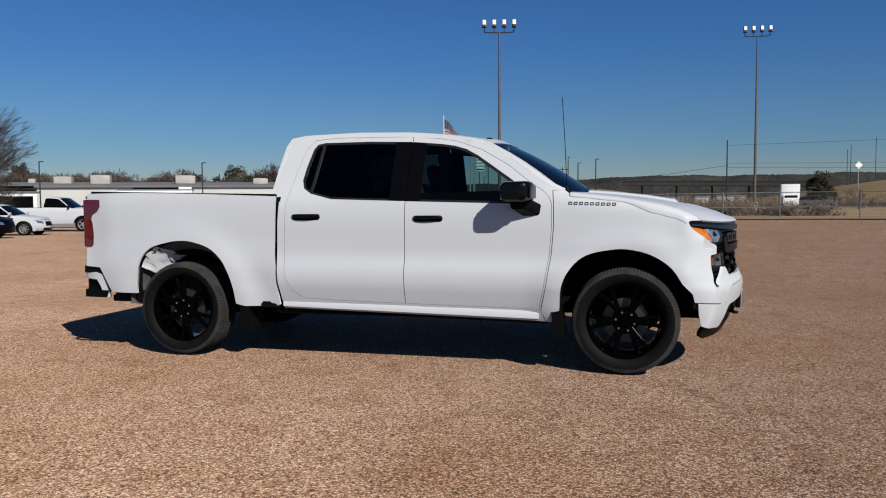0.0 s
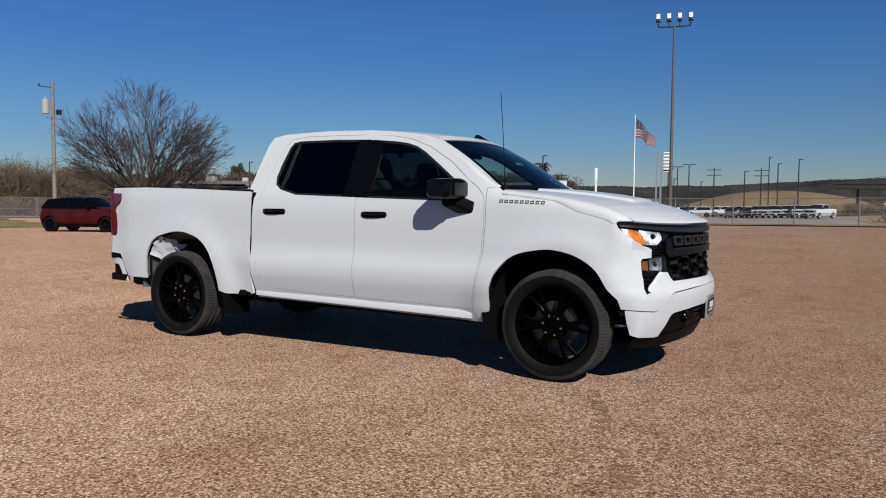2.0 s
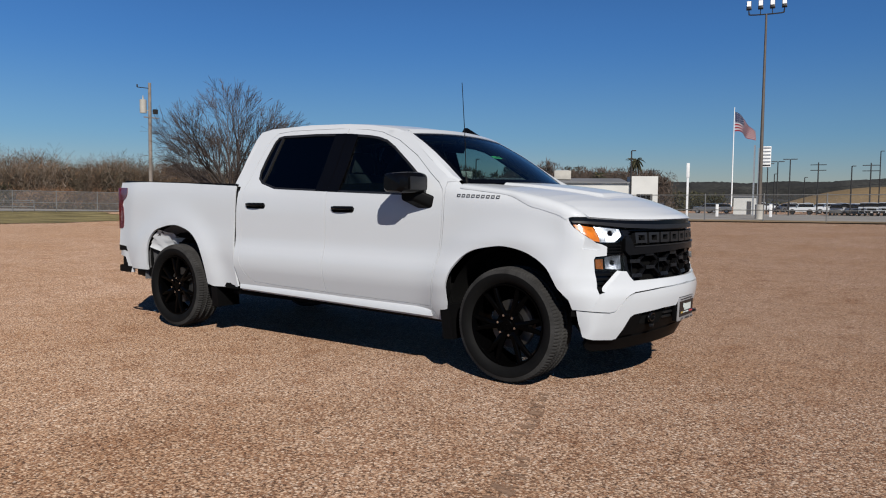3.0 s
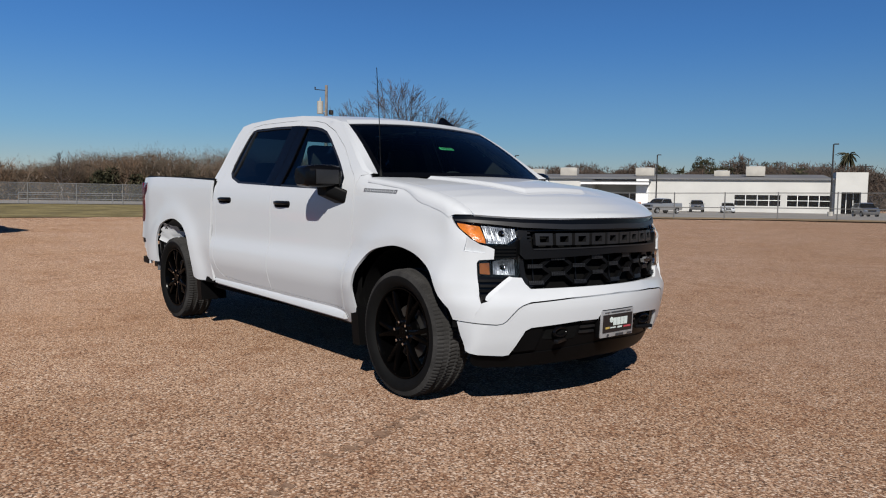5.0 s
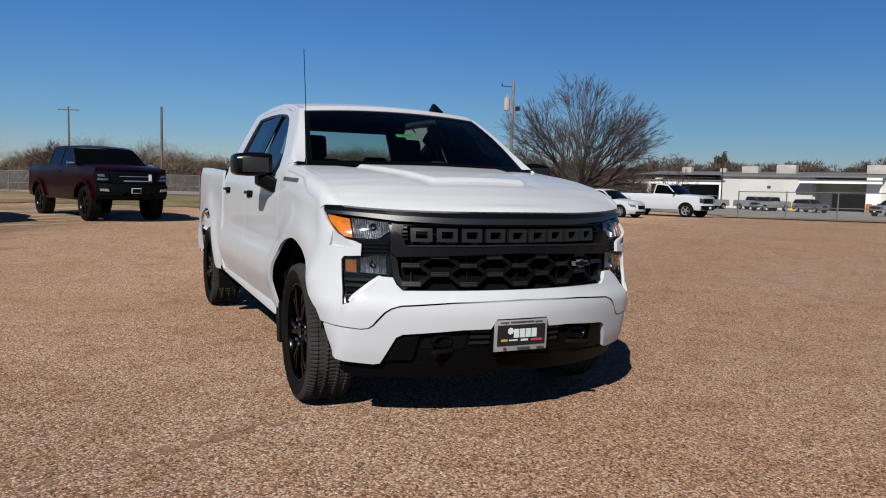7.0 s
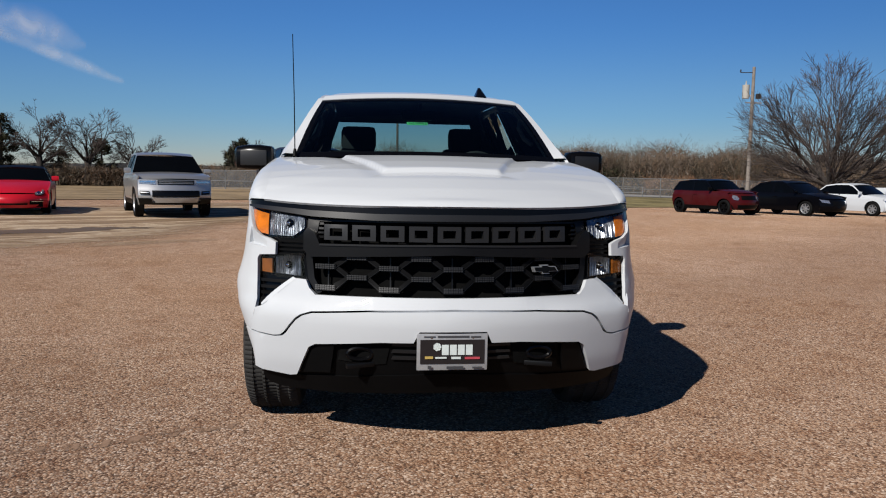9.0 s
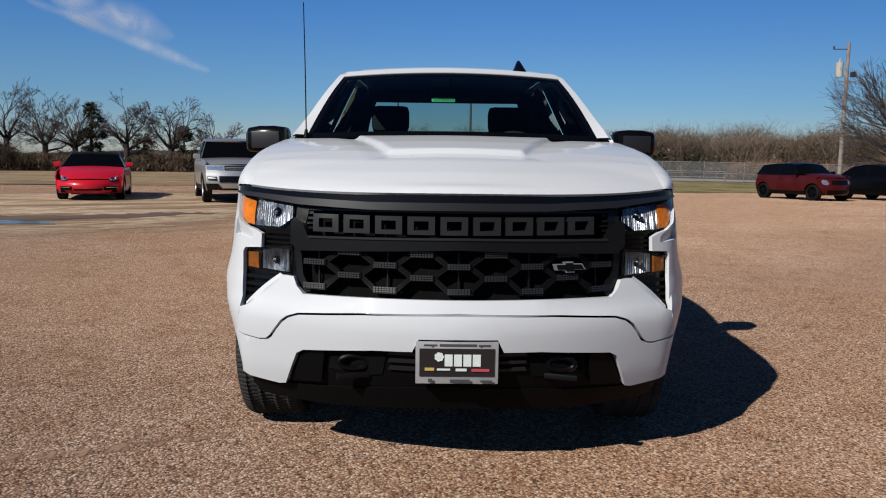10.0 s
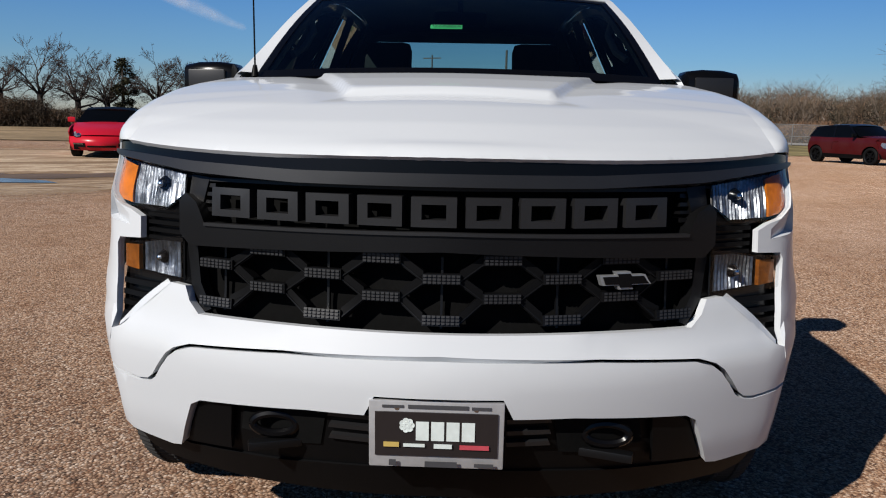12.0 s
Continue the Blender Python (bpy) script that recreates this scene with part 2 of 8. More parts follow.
def taken(bm):
    bm.verts.index_update()
    out = [tuple(v.co) for v in bm.verts], [tuple(v.index for v in f.verts) for f in bm.faces]
    bm.free()
    return out


def tube(points, radii, n=8, caps=True):
    points = [Vector(p) for p in points]
    if isinstance(radii, (int, float)):
        radii = [radii] * len(points)
    verts, faces = [], []
    side = None
    for i, p in enumerate(points):
        way = (points[min(i + 1, len(points) - 1)] - points[max(i - 1, 0)]).normalized()
        if side is None:
            side = way.orthogonal().normalized()
        side = (side - way * side.dot(way)).normalized()
        up = way.cross(side)
        for k in range(n):
            a = 2 * math.pi * k / n
            verts.append(tuple(p + (side * math.cos(a) + up * math.sin(a)) * radii[i]))
        if i:
            b = (i - 1) * n
            faces += [(b + k, b + (k + 1) % n, b + n + (k + 1) % n, b + n + k) for k in range(n)]
    if caps:
        faces.append(tuple(reversed(range(n))))
        faces.append(tuple(range(len(verts) - n, len(verts))))
    return verts, faces


def lathe(profile, n=48, cx=0.0, cy=0.0, cz=0.0):
    """Turns a profile of (distance along y, radius) round the y axis."""
    verts, faces = [], []
    for k in range(n):
        a = 2 * math.pi * k / n
        for y, r in profile:
            verts.append((cx + r * math.cos(a), cy + y, cz + r * math.sin(a)))
    m = len(profile)
    for k in range(n):
        b, c = k * m, ((k + 1) % n) * m
        faces += [(b + i, b + i + 1, c + i + 1, c + i) for i in range(m - 1)]
    return verts, faces


def loft(loops, caps=True):
    n = len(loops[0])
    verts = [tuple(p) for l in loops for p in l]
    faces = []
    for i in range(len(loops) - 1):
        b = i * n
        faces += [(b + k, b + (k + 1) % n, b + n + (k + 1) % n, b + n + k) for k in range(n)]
    if caps:
        faces.append(tuple(reversed(range(n))))
        faces.append(tuple(range(len(verts) - n, len(verts))))
    return verts, faces


def round_rect(w, h, r, n=4):
    """Points of a rounded rectangle round (0, 0)."""
    r = min(r, w / 2 * 0.99, h / 2 * 0.99)
    out = []
    for sx, sy, a0 in ((1, 1, 0), (-1, 1, 90), (-1, -1, 180), (1, -1, 270)):
        for k in range(n + 1):
            a = radians(a0 + 90 * k / n)
            out.append((sx * (w / 2 - r) + r * math.cos(a), sy * (h / 2 - r) + r * math.sin(a)))
    return out


def curve_pts(points, n=8):
    """A smooth line through points."""
    p = [points[0], *points, points[-1]]
    out = []
    for i in range(1, len(p) - 2):
        for k in range(n):
            t = k / n
            out.append(tuple(0.5 * (2 * b + (c - a) * t + (2 * a - 5 * b + 4 * c - d) * t * t + (3 * b - a - 3 * c + d) * t ** 3)
                             for a, b, c, d in zip(p[i - 1], p[i], p[i + 1], p[i + 2])))
    out.append(tuple(points[-1]))
    return out


def inside(px, py, poly):
    hit = np.zeros(len(px), bool)
    n = len(poly)
    for i in range(n):
        (x1, y1), (x2, y2) = poly[i], poly[(i + 1) % n]
        if y1 == y2:
            continue
        cross = ((y1 > py) != (y2 > py)) & (px < (x2 - x1) * (py - y1) / (y2 - y1) + x1)
        hit ^= cross
    return hit


def stepped(poly, step):
    out = []
    for i in range(len(poly)):
        a, b = poly[i], poly[(i + 1) % len(poly)]
        k = max(1, int(math.hypot(b[0] - a[0], b[1] - a[1]) / step + 0.5))
        out += [(a[0] + (b[0] - a[0]) * j / k, a[1] + (b[1] - a[1]) * j / k) for j in range(k)]
    return out


def patch(outline, surf, ref, step=0.05, thick=0.015, holes=(), lift=0.0):
    """A sheet over an outline in the plane, laid on surf(a, b), with rolled edges of that thickness. ref: a way that is outside."""
    ref = Vector(ref)
    loops = [stepped(outline, step)] + [stepped(h, step) for h in holes]
    pts, edges = [], []
    for l in loops:
        n = len(pts)
        pts += l
        edges += [(n + i, n + (i + 1) % len(l)) for i in range(len(l))]
    xs, ys = [p[0] for p in outline], [p[1] for p in outline]
    gx, gy = np.meshgrid(np.arange(min(xs) + step * 0.37, max(xs), step), np.arange(min(ys) + step * 0.41, max(ys), step))
    gx, gy = gx.ravel(), gy.ravel()
    ok = inside(gx, gy, loops[0])
    for l in loops[1:]:
        ok &= ~inside(gx, gy, l)
    arr = np.array(pts)
    if ok.any():
        gx, gy = gx[ok], gy[ok]
        near = np.min((gx[:, None] - arr[None, :, 0]) ** 2 + (gy[:, None] - arr[None, :, 1]) ** 2, axis=1)
        far = near > (0.45 * step) ** 2
        pts = pts + list(zip(gx[far].tolist(), gy[far].tolist()))
    v2, _, tri, _, _, _ = delaunay_2d_cdt([Vector(p) for p in pts], edges, [], 0, 1e-6)
    cx = np.array([sum(v2[i].x for i in t) / 3 for t in tri])
    cy = np.array([sum(v2[i].y for i in t) / 3 for t in tri])
    keep = inside(cx, cy, loops[0])
    for l in loops[1:]:
        keep &= ~inside(cx, cy, l)

    def spot(a, b, depth=0.0):
        p = Vector(surf(a, b))
        da, db = Vector(surf(a + 0.004, b)) - Vector(surf(a - 0.004, b)), Vector(surf(a, b + 0.004)) - Vector(surf(a, b - 0.004))
        n = da.cross(db)
        n = n.normalized() if n.length > 1e-12 else ref.normalized()
        if n.dot(ref) < 0:
            n = -n
        return p + n * depth, n

    verts = [spot(v.x, v.y, lift)[0] for v in v2]
    faces = []
    for t, k in zip(tri, keep):
        if k:
            a, b, c = (verts[i] for i in t)
            n = (b - a).cross(c - a)
            faces.append(tuple(t) if n.dot(ref) > 0 else tuple(reversed(t)))
    if thick:
        for l in loops:
            base = len(verts)
            n = len(l)
            for d in (0.0, -thick):
                verts += [spot(p[0], p[1], lift + d)[0] for p in l]
            for i in range(n):
                j = (i + 1) % n
                faces.append((base + i, base + j, base + n + j, base + n + i))
    return verts, faces


def both_sides(name, piece, mat, parent, label="", sharp=38):
    """The piece, built at negative y, and its mirror image."""
    a = solid(name, *piece, mat, parent, label, sharp)
    b = solid(name, *flipped(piece), mat, parent, label, sharp)
    return a, b


def bar3(a, b, w, h):
    """A bar from a to b with a rectangular section, w across and h high."""
    a, b = Vector(a), Vector(b)
    way = (b - a).normalized()
    side = way.cross(Vector((0, 0, 1)))
    side = side.normalized() if side.length > 1e-6 else Vector((1, 0, 0))
    up = side.cross(way)
    v = [tuple(p + side * s * w / 2 + up * u * h / 2) for p in (a, b) for s, u in ((-1, -1), (1, -1), (1, 1), (-1, 1))]
    return v, [(3, 2, 1, 0), (4, 5, 6, 7), (0, 1, 5, 4), (1, 2, 6, 5), (2, 3, 7, 6), (3, 0, 4, 7)]


def table(pts):
    xs, ys = [p[0] for p in pts], [p[1] for p in pts]
    return lambda v: float(np.interp(v, xs, ys))


def ease(a, b, v):
    t = min(1.0, max(0.0, (v - a) / (b - a)))
    return t * t * (3 - 2 * t)

# ---- ground ----
def ground_z(x, y):
    r = math.hypot(x, y)
    dip = 0.35 * math.exp(-((x + 32) ** 2 + (y - 30) ** 2) / 500.0)
    yard = 1.0 * ease(45, 95, 0.878 * y - 0.479 * x) * (1 - ease(-25, 25, x))
    return 0.20 * ease(7.0, 26.0, r) - yard - dip - 0.15 * ease(45, 110, r)


radii = [0.0] + [0.6 * 1.16 ** k for k in range(60)]
radii = [r for r in radii if r < 4000]
v, f = [(0, 0, 0)], []
NSEG = 96
for r in radii[1:]:
    for k in range(NSEG):
        a = 2 * math.pi * k / NSEG
        x, y = r * math.cos(a), r * math.sin(a)
        v.append((x, y, ground_z(x, y)))
f = [(0, 1 + k, 1 + (k + 1) % NSEG) for k in range(NSEG)]
for i in range(len(radii) - 2):
    b = 1 + i * NSEG
    f += [(b + k, b + NSEG + k, b + NSEG + (k + 1) % NSEG, b + (k + 1) % NSEG) for k in range(NSEG)]
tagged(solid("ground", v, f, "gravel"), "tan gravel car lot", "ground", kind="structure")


def sheet(name, outline, mat, label, up=0.02, step=4.0, category="ground", thin=0.0):
    """A flat piece of ground that lies just over the lot; it thins out over the given width along its border."""
    piece = patch(outline, lambda x, y: (x, y, ground_z(x, y) + up), (0, 0, 1), step, 0.0)
    ob = solid(name, *piece, mat)
    if thin:
        a = np.array(stepped(outline, 0.4))
        depth = [min(1.0, float(np.min(np.hypot(a[:, 0] - p[0], a[:, 1] - p[1]))) / thin) for p in piece[0]]
        ob.data.attributes.new("soft", "FLOAT", "POINT").data.foreach_set("value", depth)
    return tagged(ob, label, category, kind="structure")

# ---- the pickup truck ----
DOOR_SEC = table([(0.30, 0.855), (0.36, 0.895), (0.42, 0.925), (0.50, 0.955), (0.58, 0.979), (0.635, 0.995), (0.66, 0.999), (0.73, 1.0), (0.77, 0.996), (0.82, 0.980), (0.86, 0.969), (0.91, 0.964),
                  (1.0, 0.964), (1.15, 0.963), (1.25, 0.954), (1.33, 0.936), (1.40, 0.895), (1.5, 0.838), (1.6, 0.79), (1.7, 0.742), (1.8, 0.69), (1.87, 0.655), (1.95, 0.60)])
BED_SEC = table([(0.30, 0.90), (0.42, 0.955), (0.50, 0.972), (0.60, 0.985), (0.75, 0.99), (0.88, 0.98), (1.0, 0.972), (1.2, 0.97), (1.33, 0.962), (1.40, 0.945), (1.45, 0.92)])
HOOD_MID = table([(-0.7, 1.395), (-0.3, 1.385), (-0.1, 1.370), (0.17, 1.340), (0.38, 1.306), (0.58, 1.260), (0.72, 1.214), (0.80, 1.180), (0.85, 1.152), (0.875, 1.131), (0.90, 1.10)])
NOSE = table([(0.20, 0.78), (0.34, 0.855), (0.42, 0.888), (0.50, 0.908), (0.58, 0.926), (0.645, 0.934), (0.685, 0.926), (0.70, 0.903), (0.75, 0.899), (0.80, 0.885),
              (0.90, 0.876), (1.0, 0.873), (1.08, 0.874), (1.13, 0.870), (1.16, 0.867), (1.20, 0.853), (1.25, 0.86)])


HOOD_SIDE = table([(-0.62, 1.392), (-0.395, 1.376), (-0.082, 1.341), (0.077, 1.318), (0.241, 1.286), (0.368, 1.251), (0.446, 1.220), (0.492, 1.194), (0.53, 1.171), (0.55, 1.157)])


def hood_z(x, y):
    a = abs(y)
    xi = x + 0.40 * y * y * ease(-0.05, 0.55, x)
    xs = min(x, 0.54)
    drop = HOOD_MID(xs + 0.2958 * ease(-0.05, 0.55, xs)) - HOOD_SIDE(xs)
    edge = 0.29 + 0.30 * (0.42 - x)
    # a raised middle with a shallow channel round it
    d = max(a - edge, x + 0.10 * a * a - 0.41)
    dome = 0.012 * (1 - ease(-0.014, 0.012, d)) - 0.008 * ease(-0.014, 0.010, d) * (1 - ease(0.010, 0.13, d))
    vee = 0.004 * (1 - ease(0.0, 0.45, a))
    return HOOD_MID(xi) + dome + vee - drop * min(1.1, a / 0.86) ** 2.6


def side_y(x, z):
    """Half the body's width at the fenders and doors."""
    y = DOOR_SEC(z)
    f = ease(-0.62, -0.30, x)
    if f > 0 and z > 1.0:
        top = hood_z(min(x, 0.5), 0.86)
        w = min(1.0, max(0.0, (z - 1.04) / (top - 1.046)))
        y = y * (1 - f) + f * (0.86 + 0.102 * math.sqrt(1 - w ** 6))
    r = math.hypot(x, z - 0.42)
    y += 0.027 * math.exp(-((r - 0.56) / 0.13) ** 2) * ease(0.2, 0.5, z)
    return y - 0.012 * ease(0.1, 0.45, x)


def bed_y(x, z):
    r = math.hypot(x + 3.745, z - 0.42)
    pinch = 0.02 * math.exp(-((x + 3.0) / 0.16) ** 2) * math.exp(-((z - 0.60) / 0.16) ** 2)
    return BED_SEC(z) + 0.026 * math.exp(-((r - 0.58) / 0.14) ** 2) - 0.03 * ease(-4.4, -4.72, x) - pinch


def nose_x(y, z):
    a = abs(y)
    k = 0.30 + 0.085 * ease(1.0, 1.13, z)
    return NOSE(z) + 0.012 - 0.055 * (math.sqrt(a * a + 0.006) - 0.0775) - k * a * a - 2.0 * max(0.0, a - 0.84) ** 2


def front(s, z):
    """The skin round the nose: s runs from the middle outwards, past the corner (0.9 to 1.03) and back along the side. Right side: s > 0."""
    a = abs(s)
    if a <= 0.9:
        x, y = nose_x(a, z), a
    elif a < 1.03:
        t = (a - 0.9) / 0.13
        ax, bx = nose_x(0.9, z), 0.40
        zs = z
        if z > 1.04:
            rim_z = hood_z(min(0.55, ax + (bx - ax) * t), 0.86)
            zs = 1.04 + (z - 1.04) * (hood_z(0.40, 0.86) - 1.04) / max(0.05, rim_z - 1.04)
        by = max(0.912, side_y(0.40, zs))
        k = max(0.0, by - 0.9) / 0.6
        cx, cy = max(bx + 0.02, ax - 0.8 * k), by
        x = (1 - t) ** 2 * ax + 2 * t * (1 - t) * cx + t * t * bx
        y = (1 - t) ** 2 * 0.9 + 2 * t * (1 - t) * cy + t * t * by
    else:
        x = 1.43 - a
        y = side_y(x, z)
    if a < 1.03 and z > 1.12:
        top = hood_z(min(x, 0.55), 0.86)
        w = min(1.0, max(0.0, (z - 1.12) / max(0.03, top - 1.126)))
        pulled = y - (y - 0.862) * w ** 5 * ease(0.86, 0.89, a)
        y = pulled if a < 0.9 else pulled * (1 - ease(0.9, 1.03, a)) + y * ease(0.9, 1.03, a)
    return (x, -y if s > 0 else y, z)


def on_x(x):
    return 1.43 - x


truck = thing("pickup_truck", "white crew-cab pickup truck with black wheels parked on gravel", "pickup truck")
RIGHT = (0, -1, 0)


def skin(x, z):
    return (x, -side_y(x, z), z)


def bedskin(x, z):
    return (x, -bed_y(x, z), z)


def arch_pts(hx, r, zc, a0, a1, n=22, squash=1.0):
    return [(hx + r * math.cos(radians(a0 + (a1 - a0) * k / n)), zc + r * squash * math.sin(radians(a0 + (a1 - a0) * k / n))) for k in range(n + 1)]


# bed side
bed_arch = curve_pts([(-3.213, 0.46), (-3.235, 0.62), (-3.31, 0.80), (-3.44, 0.925), (-3.60, 0.98), (-3.72, 0.992), (-3.86, 0.975), (-4.03, 0.92), (-4.125, 0.80), (-4.16, 0.62), (-4.165, 0.53)], 5)
bed_line = [(-4.70, 1.405), (-4.2, 1.408), (-3.6, 1.394), (-2.845, 1.366), (-2.852, 1.12), (-2.857, 0.885), (-2.842, 0.65), (-2.815, 0.46), (-2.86, 0.447), (-3.13, 0.441)] + bed_arch + [(-4.42, 0.535), (-4.55, 0.75), (-4.70, 0.76)]
both_sides("bed_side", patch(bed_line, bedskin, RIGHT, 0.055, 0.02), "white", truck, "white bed side panel")
both_sides("bed_rail_cap", patch([(-4.68, 1.425), (-2.85, 1.385), (-2.85, 1.364), (-4.68, 1.404)], lambda x, z: (x, -(bed_y(x, z) - 0.015), z), RIGHT, 0.1, 0.10), "black_plastic", truck, "black plastic bed rail cap")

# cab side with one opening for both doors
door_top = [(-2.74, 1.40), (-2.705, 1.60), (-2.655, 1.77), (-2.59, 1.842), (-2.4, 1.860), (-1.84, 1.854), (-1.5, 1.831), (-1.34, 1.804), (-1.134, 1.730), (-0.907, 1.600), (-0.728, 1.461),
            (-0.62, 1.390), (-0.57, 1.34), (-0.552, 1.284)]
door_front = [(-0.550, 1.121), (-0.567, 0.905), (-0.609, 0.644), (-0.648, 0.475)]
door_low = [(-1.1, 0.483), (-1.72, 0.494), (-2.27, 0.505), (-2.60, 0.520)]
door_back = [(-2.70, 0.585), (-2.758, 0.70), (-2.768, 0.887), (-2.762, 1.284)]
opening = door_top + door_front + door_low + door_back
cab_line = [(-0.60, 0.378), (-1.8, 0.408), (-2.79, 0.43), (-2.792, 0.46), (-2.818, 0.65), (-2.832, 0.885), (-2.828, 1.12), (-2.818, 1.346), (-2.90, 1.36), (-2.905, 1.40), (-2.885, 1.6), (-2.855, 1.79),
            (-2.82, 1.862), (-2.7, 1.882), (-2.2, 1.886), (-1.75, 1.872), (-1.45, 1.844), (-1.2, 1.806), (-1.09, 1.770), (-0.915, 1.668), (-0.69, 1.512), (-0.557, 1.428), (-0.46, 1.395),
            (-0.552, 1.392), (-0.542, 1.284), (-0.540, 1.121), (-0.557, 0.905), (-0.599, 0.644), (-0.638, 0.470)]
both_sides("cab_side", patch(cab_line, skin, RIGHT, 0.05, 0.02, holes=[opening]), "white", truck, "white cab side with rocker sill")
sill_line = [(-0.65, 0.462), (-1.2, 0.4735), (-1.8, 0.486), (-2.4, 0.4985), (-2.79, 0.507)]
both_sides("sill_strip", patch(sill_line + [(x, z - 0.060) for x, z in reversed(sill_line)], lambda x, z: (x, -(DOOR_SEC(sill_line[2][1]) + 0.006 - 0.02 * ease(0.455, 0.50, z - 0.02 * (-1.8 - x))), z), RIGHT, 0.03, 0.03), "white", truck, "white raised sill strip")
both_sides("rocker_trim", patch([(-0.60, 0.392), (-1.8, 0.420), (-2.79, 0.442), (-2.79, 0.405), (-1.8, 0.38), (-0.60, 0.35)], skin, RIGHT, 0.09, 0.05, lift=-0.012), "black_plastic", truck, "black lower sill strip")


def shrunk(poly, d):
    """An outline drawn in by d."""
    n = len(poly)
    area = sum(poly[i][0] * poly[(i + 1) % n][1] - poly[(i + 1) % n][0] * poly[i][1] for i in range(n))
    sgn = 1 if area > 0 else -1
    out = []
    for i in range(n):
        a, b, c = Vector(poly[i - 1]), Vector(poly[i]), Vector(poly[(i + 1) % n])
        e1, e2 = (b - a).normalized(), (c - b).normalized()
        n1, n2 = Vector((-e1.y, e1.x)) * sgn, Vector((-e2.y, e2.x)) * sgn
        m = (n1 + n2)
        m = m.normalized() if m.length > 1e-6 else n1
        k = d / max(0.5, m.dot(n1))
        out.append((b.x + m.x * k, b.y + m.y * k))
    return out


SPLIT = -1.722
split_top = 1.850
front_door = [(SPLIT, split_top)] + door_top[6:] + door_front + [door_low[0], (SPLIT, 0.494)]
rear_door = door_top[:6] + [(SPLIT, split_top), (SPLIT, 0.494), door_low[2], door_low[3]] + door_back
win_front = [(-1.715, 1.316), (-0.80, 1.290), (-0.715, 1.33), (-0.73, 1.375), (-0.815, 1.440), (-0.994, 1.566), (-1.16, 1.680), (-1.26, 1.735), (-1.36, 1.765), (-1.47, 1.783), (-1.715, 1.806)]
win_rear = [(-2.36, 1.338), (-1.73, 1.317), (-1.73, 1.807), (-2.1, 1.819), (-2.5, 1.818), (-2.565, 1.805), (-2.595, 1.765), (-2.632, 1.60), (-2.645, 1.50), (-2.62, 1.43), (-2.55, 1.385)]
for poly, hole, names in ((front_door, win_front, ("front_door", "front")), (rear_door, win_rear, ("rear_door", "rear"))):
    piece = patch(shrunk(poly, 0.0035), skin, RIGHT, 0.045, 0.022, holes=[hole])
    for fl, ob in zip((False, True), both_sides(names[0], piece, "white", truck, "white " + names[1] + " door")):
        def add(nm, pc, mt, lb=""):
            return solid(nm, *(flipped(pc) if fl else pc), mt, ob, lb)
        inner = shrunk(hole, 0.018)
        add("window_seal", patch(hole, skin, RIGHT, 0.06, 0.015, holes=[inner], lift=-0.004), "trim_black")
        if names[1] == "front":
            pane = [(-1.60, 1.33), (-0.815, 1.307), (-0.74, 1.355), (-0.83, 1.430), (-1.0, 1.548), (-1.165, 1.662), (-1.27, 1.717), (-1.37, 1.748), (-1.47, 1.766), (-1.60, 1.778)]
            add("window_pane", patch(pane, skin, RIGHT, 0.07, 0, lift=-0.012), "side_glass", "tinted front side window")
            add("pillar_cover", patch([(-1.7195, 1.318), (-1.60, 1.315), (-1.60, 1.785), (-1.7195, 1.803)], skin, RIGHT, 0.08, 0.01, lift=0.002), "gloss_black", "black door pillar cover")
            add("mirror_base", patch([(-0.84, 1.295), (-0.72, 1.33), (-0.735, 1.37), (-0.86, 1.45)], skin, RIGHT, 0.05, 0.01, lift=0.0), "black_plastic")
            hx0, hx1, hz = -1.655, -1.40, 1.177
        else:
            pane = shrunk([(-2.36, 1.338), (-1.85, 1.321), (-1.85, 1.81), (-2.1, 1.819), (-2.5, 1.818), (-2.565, 1.805), (-2.595, 1.765), (-2.632, 1.60), (-2.645, 1.50), (-2.62, 1.43), (-2.55, 1.385)], 0.016)
            add("window_pane", patch(pane, skin, RIGHT, 0.07, 0, lift=-0.012), "privacy", "dark privacy glass")
            add("pillar_cover", patch([(-1.86, 1.323), (-1.7245, 1.319), (-1.7245, 1.803), (-1.86, 1.808)], skin, RIGHT, 0.08, 0.01, lift=0.002), "gloss_black", "black door pillar cover")
            add("window_bar", patch([(-2.56, 1.40), (-2.545, 1.39), (-2.50, 1.80), (-2.515, 1.80)], skin, RIGHT, 0.08, 0.012, lift=0.0), "trim_black")
            hx0, hx1, hz = -2.70, -2.44, 1.192
        # handle: a flat dark patch painting the shade in the cup, with a strap across
        cup = [(hx0 + (hx1 - hx0) * (0.5 + a / 0.26), hz + b) for a, b in round_rect(0.245, 0.050, 0.024)]
        add("handle_cup", patch(cup, skin, RIGHT, 0.03, 0.004, lift=0.002), "dark")
        rows = []
        for k in range(9):
            t = k / 8
            hxk = hx0 + 0.012 + (hx1 - hx0 - 0.024) * t
            out = 0.010 + 0.022 * math.sin(math.pi * t) ** 0.5
            yk = -side_y(hxk, hz) - out
            rows.append([(hxk, yk - p * 0.4, hz + 0.010 + q) for p, q in round_rect(0.03, 0.024, 0.010, 3)])
        add("door_handle", loft(rows), "gloss_black", "black pull handle")

# dark gap backing behind the seams
both_sides("door_jamb", patch([(-0.50, 0.45), (-0.50, 1.36), (-0.66, 1.40), (-2.84, 1.36), (-2.84, 0.45)], lambda x, z: (x, -(DOOR_SEC(z) - 0.07), z), RIGHT, 0.2, 0.01,
                                holes=[]), "dark", truck)
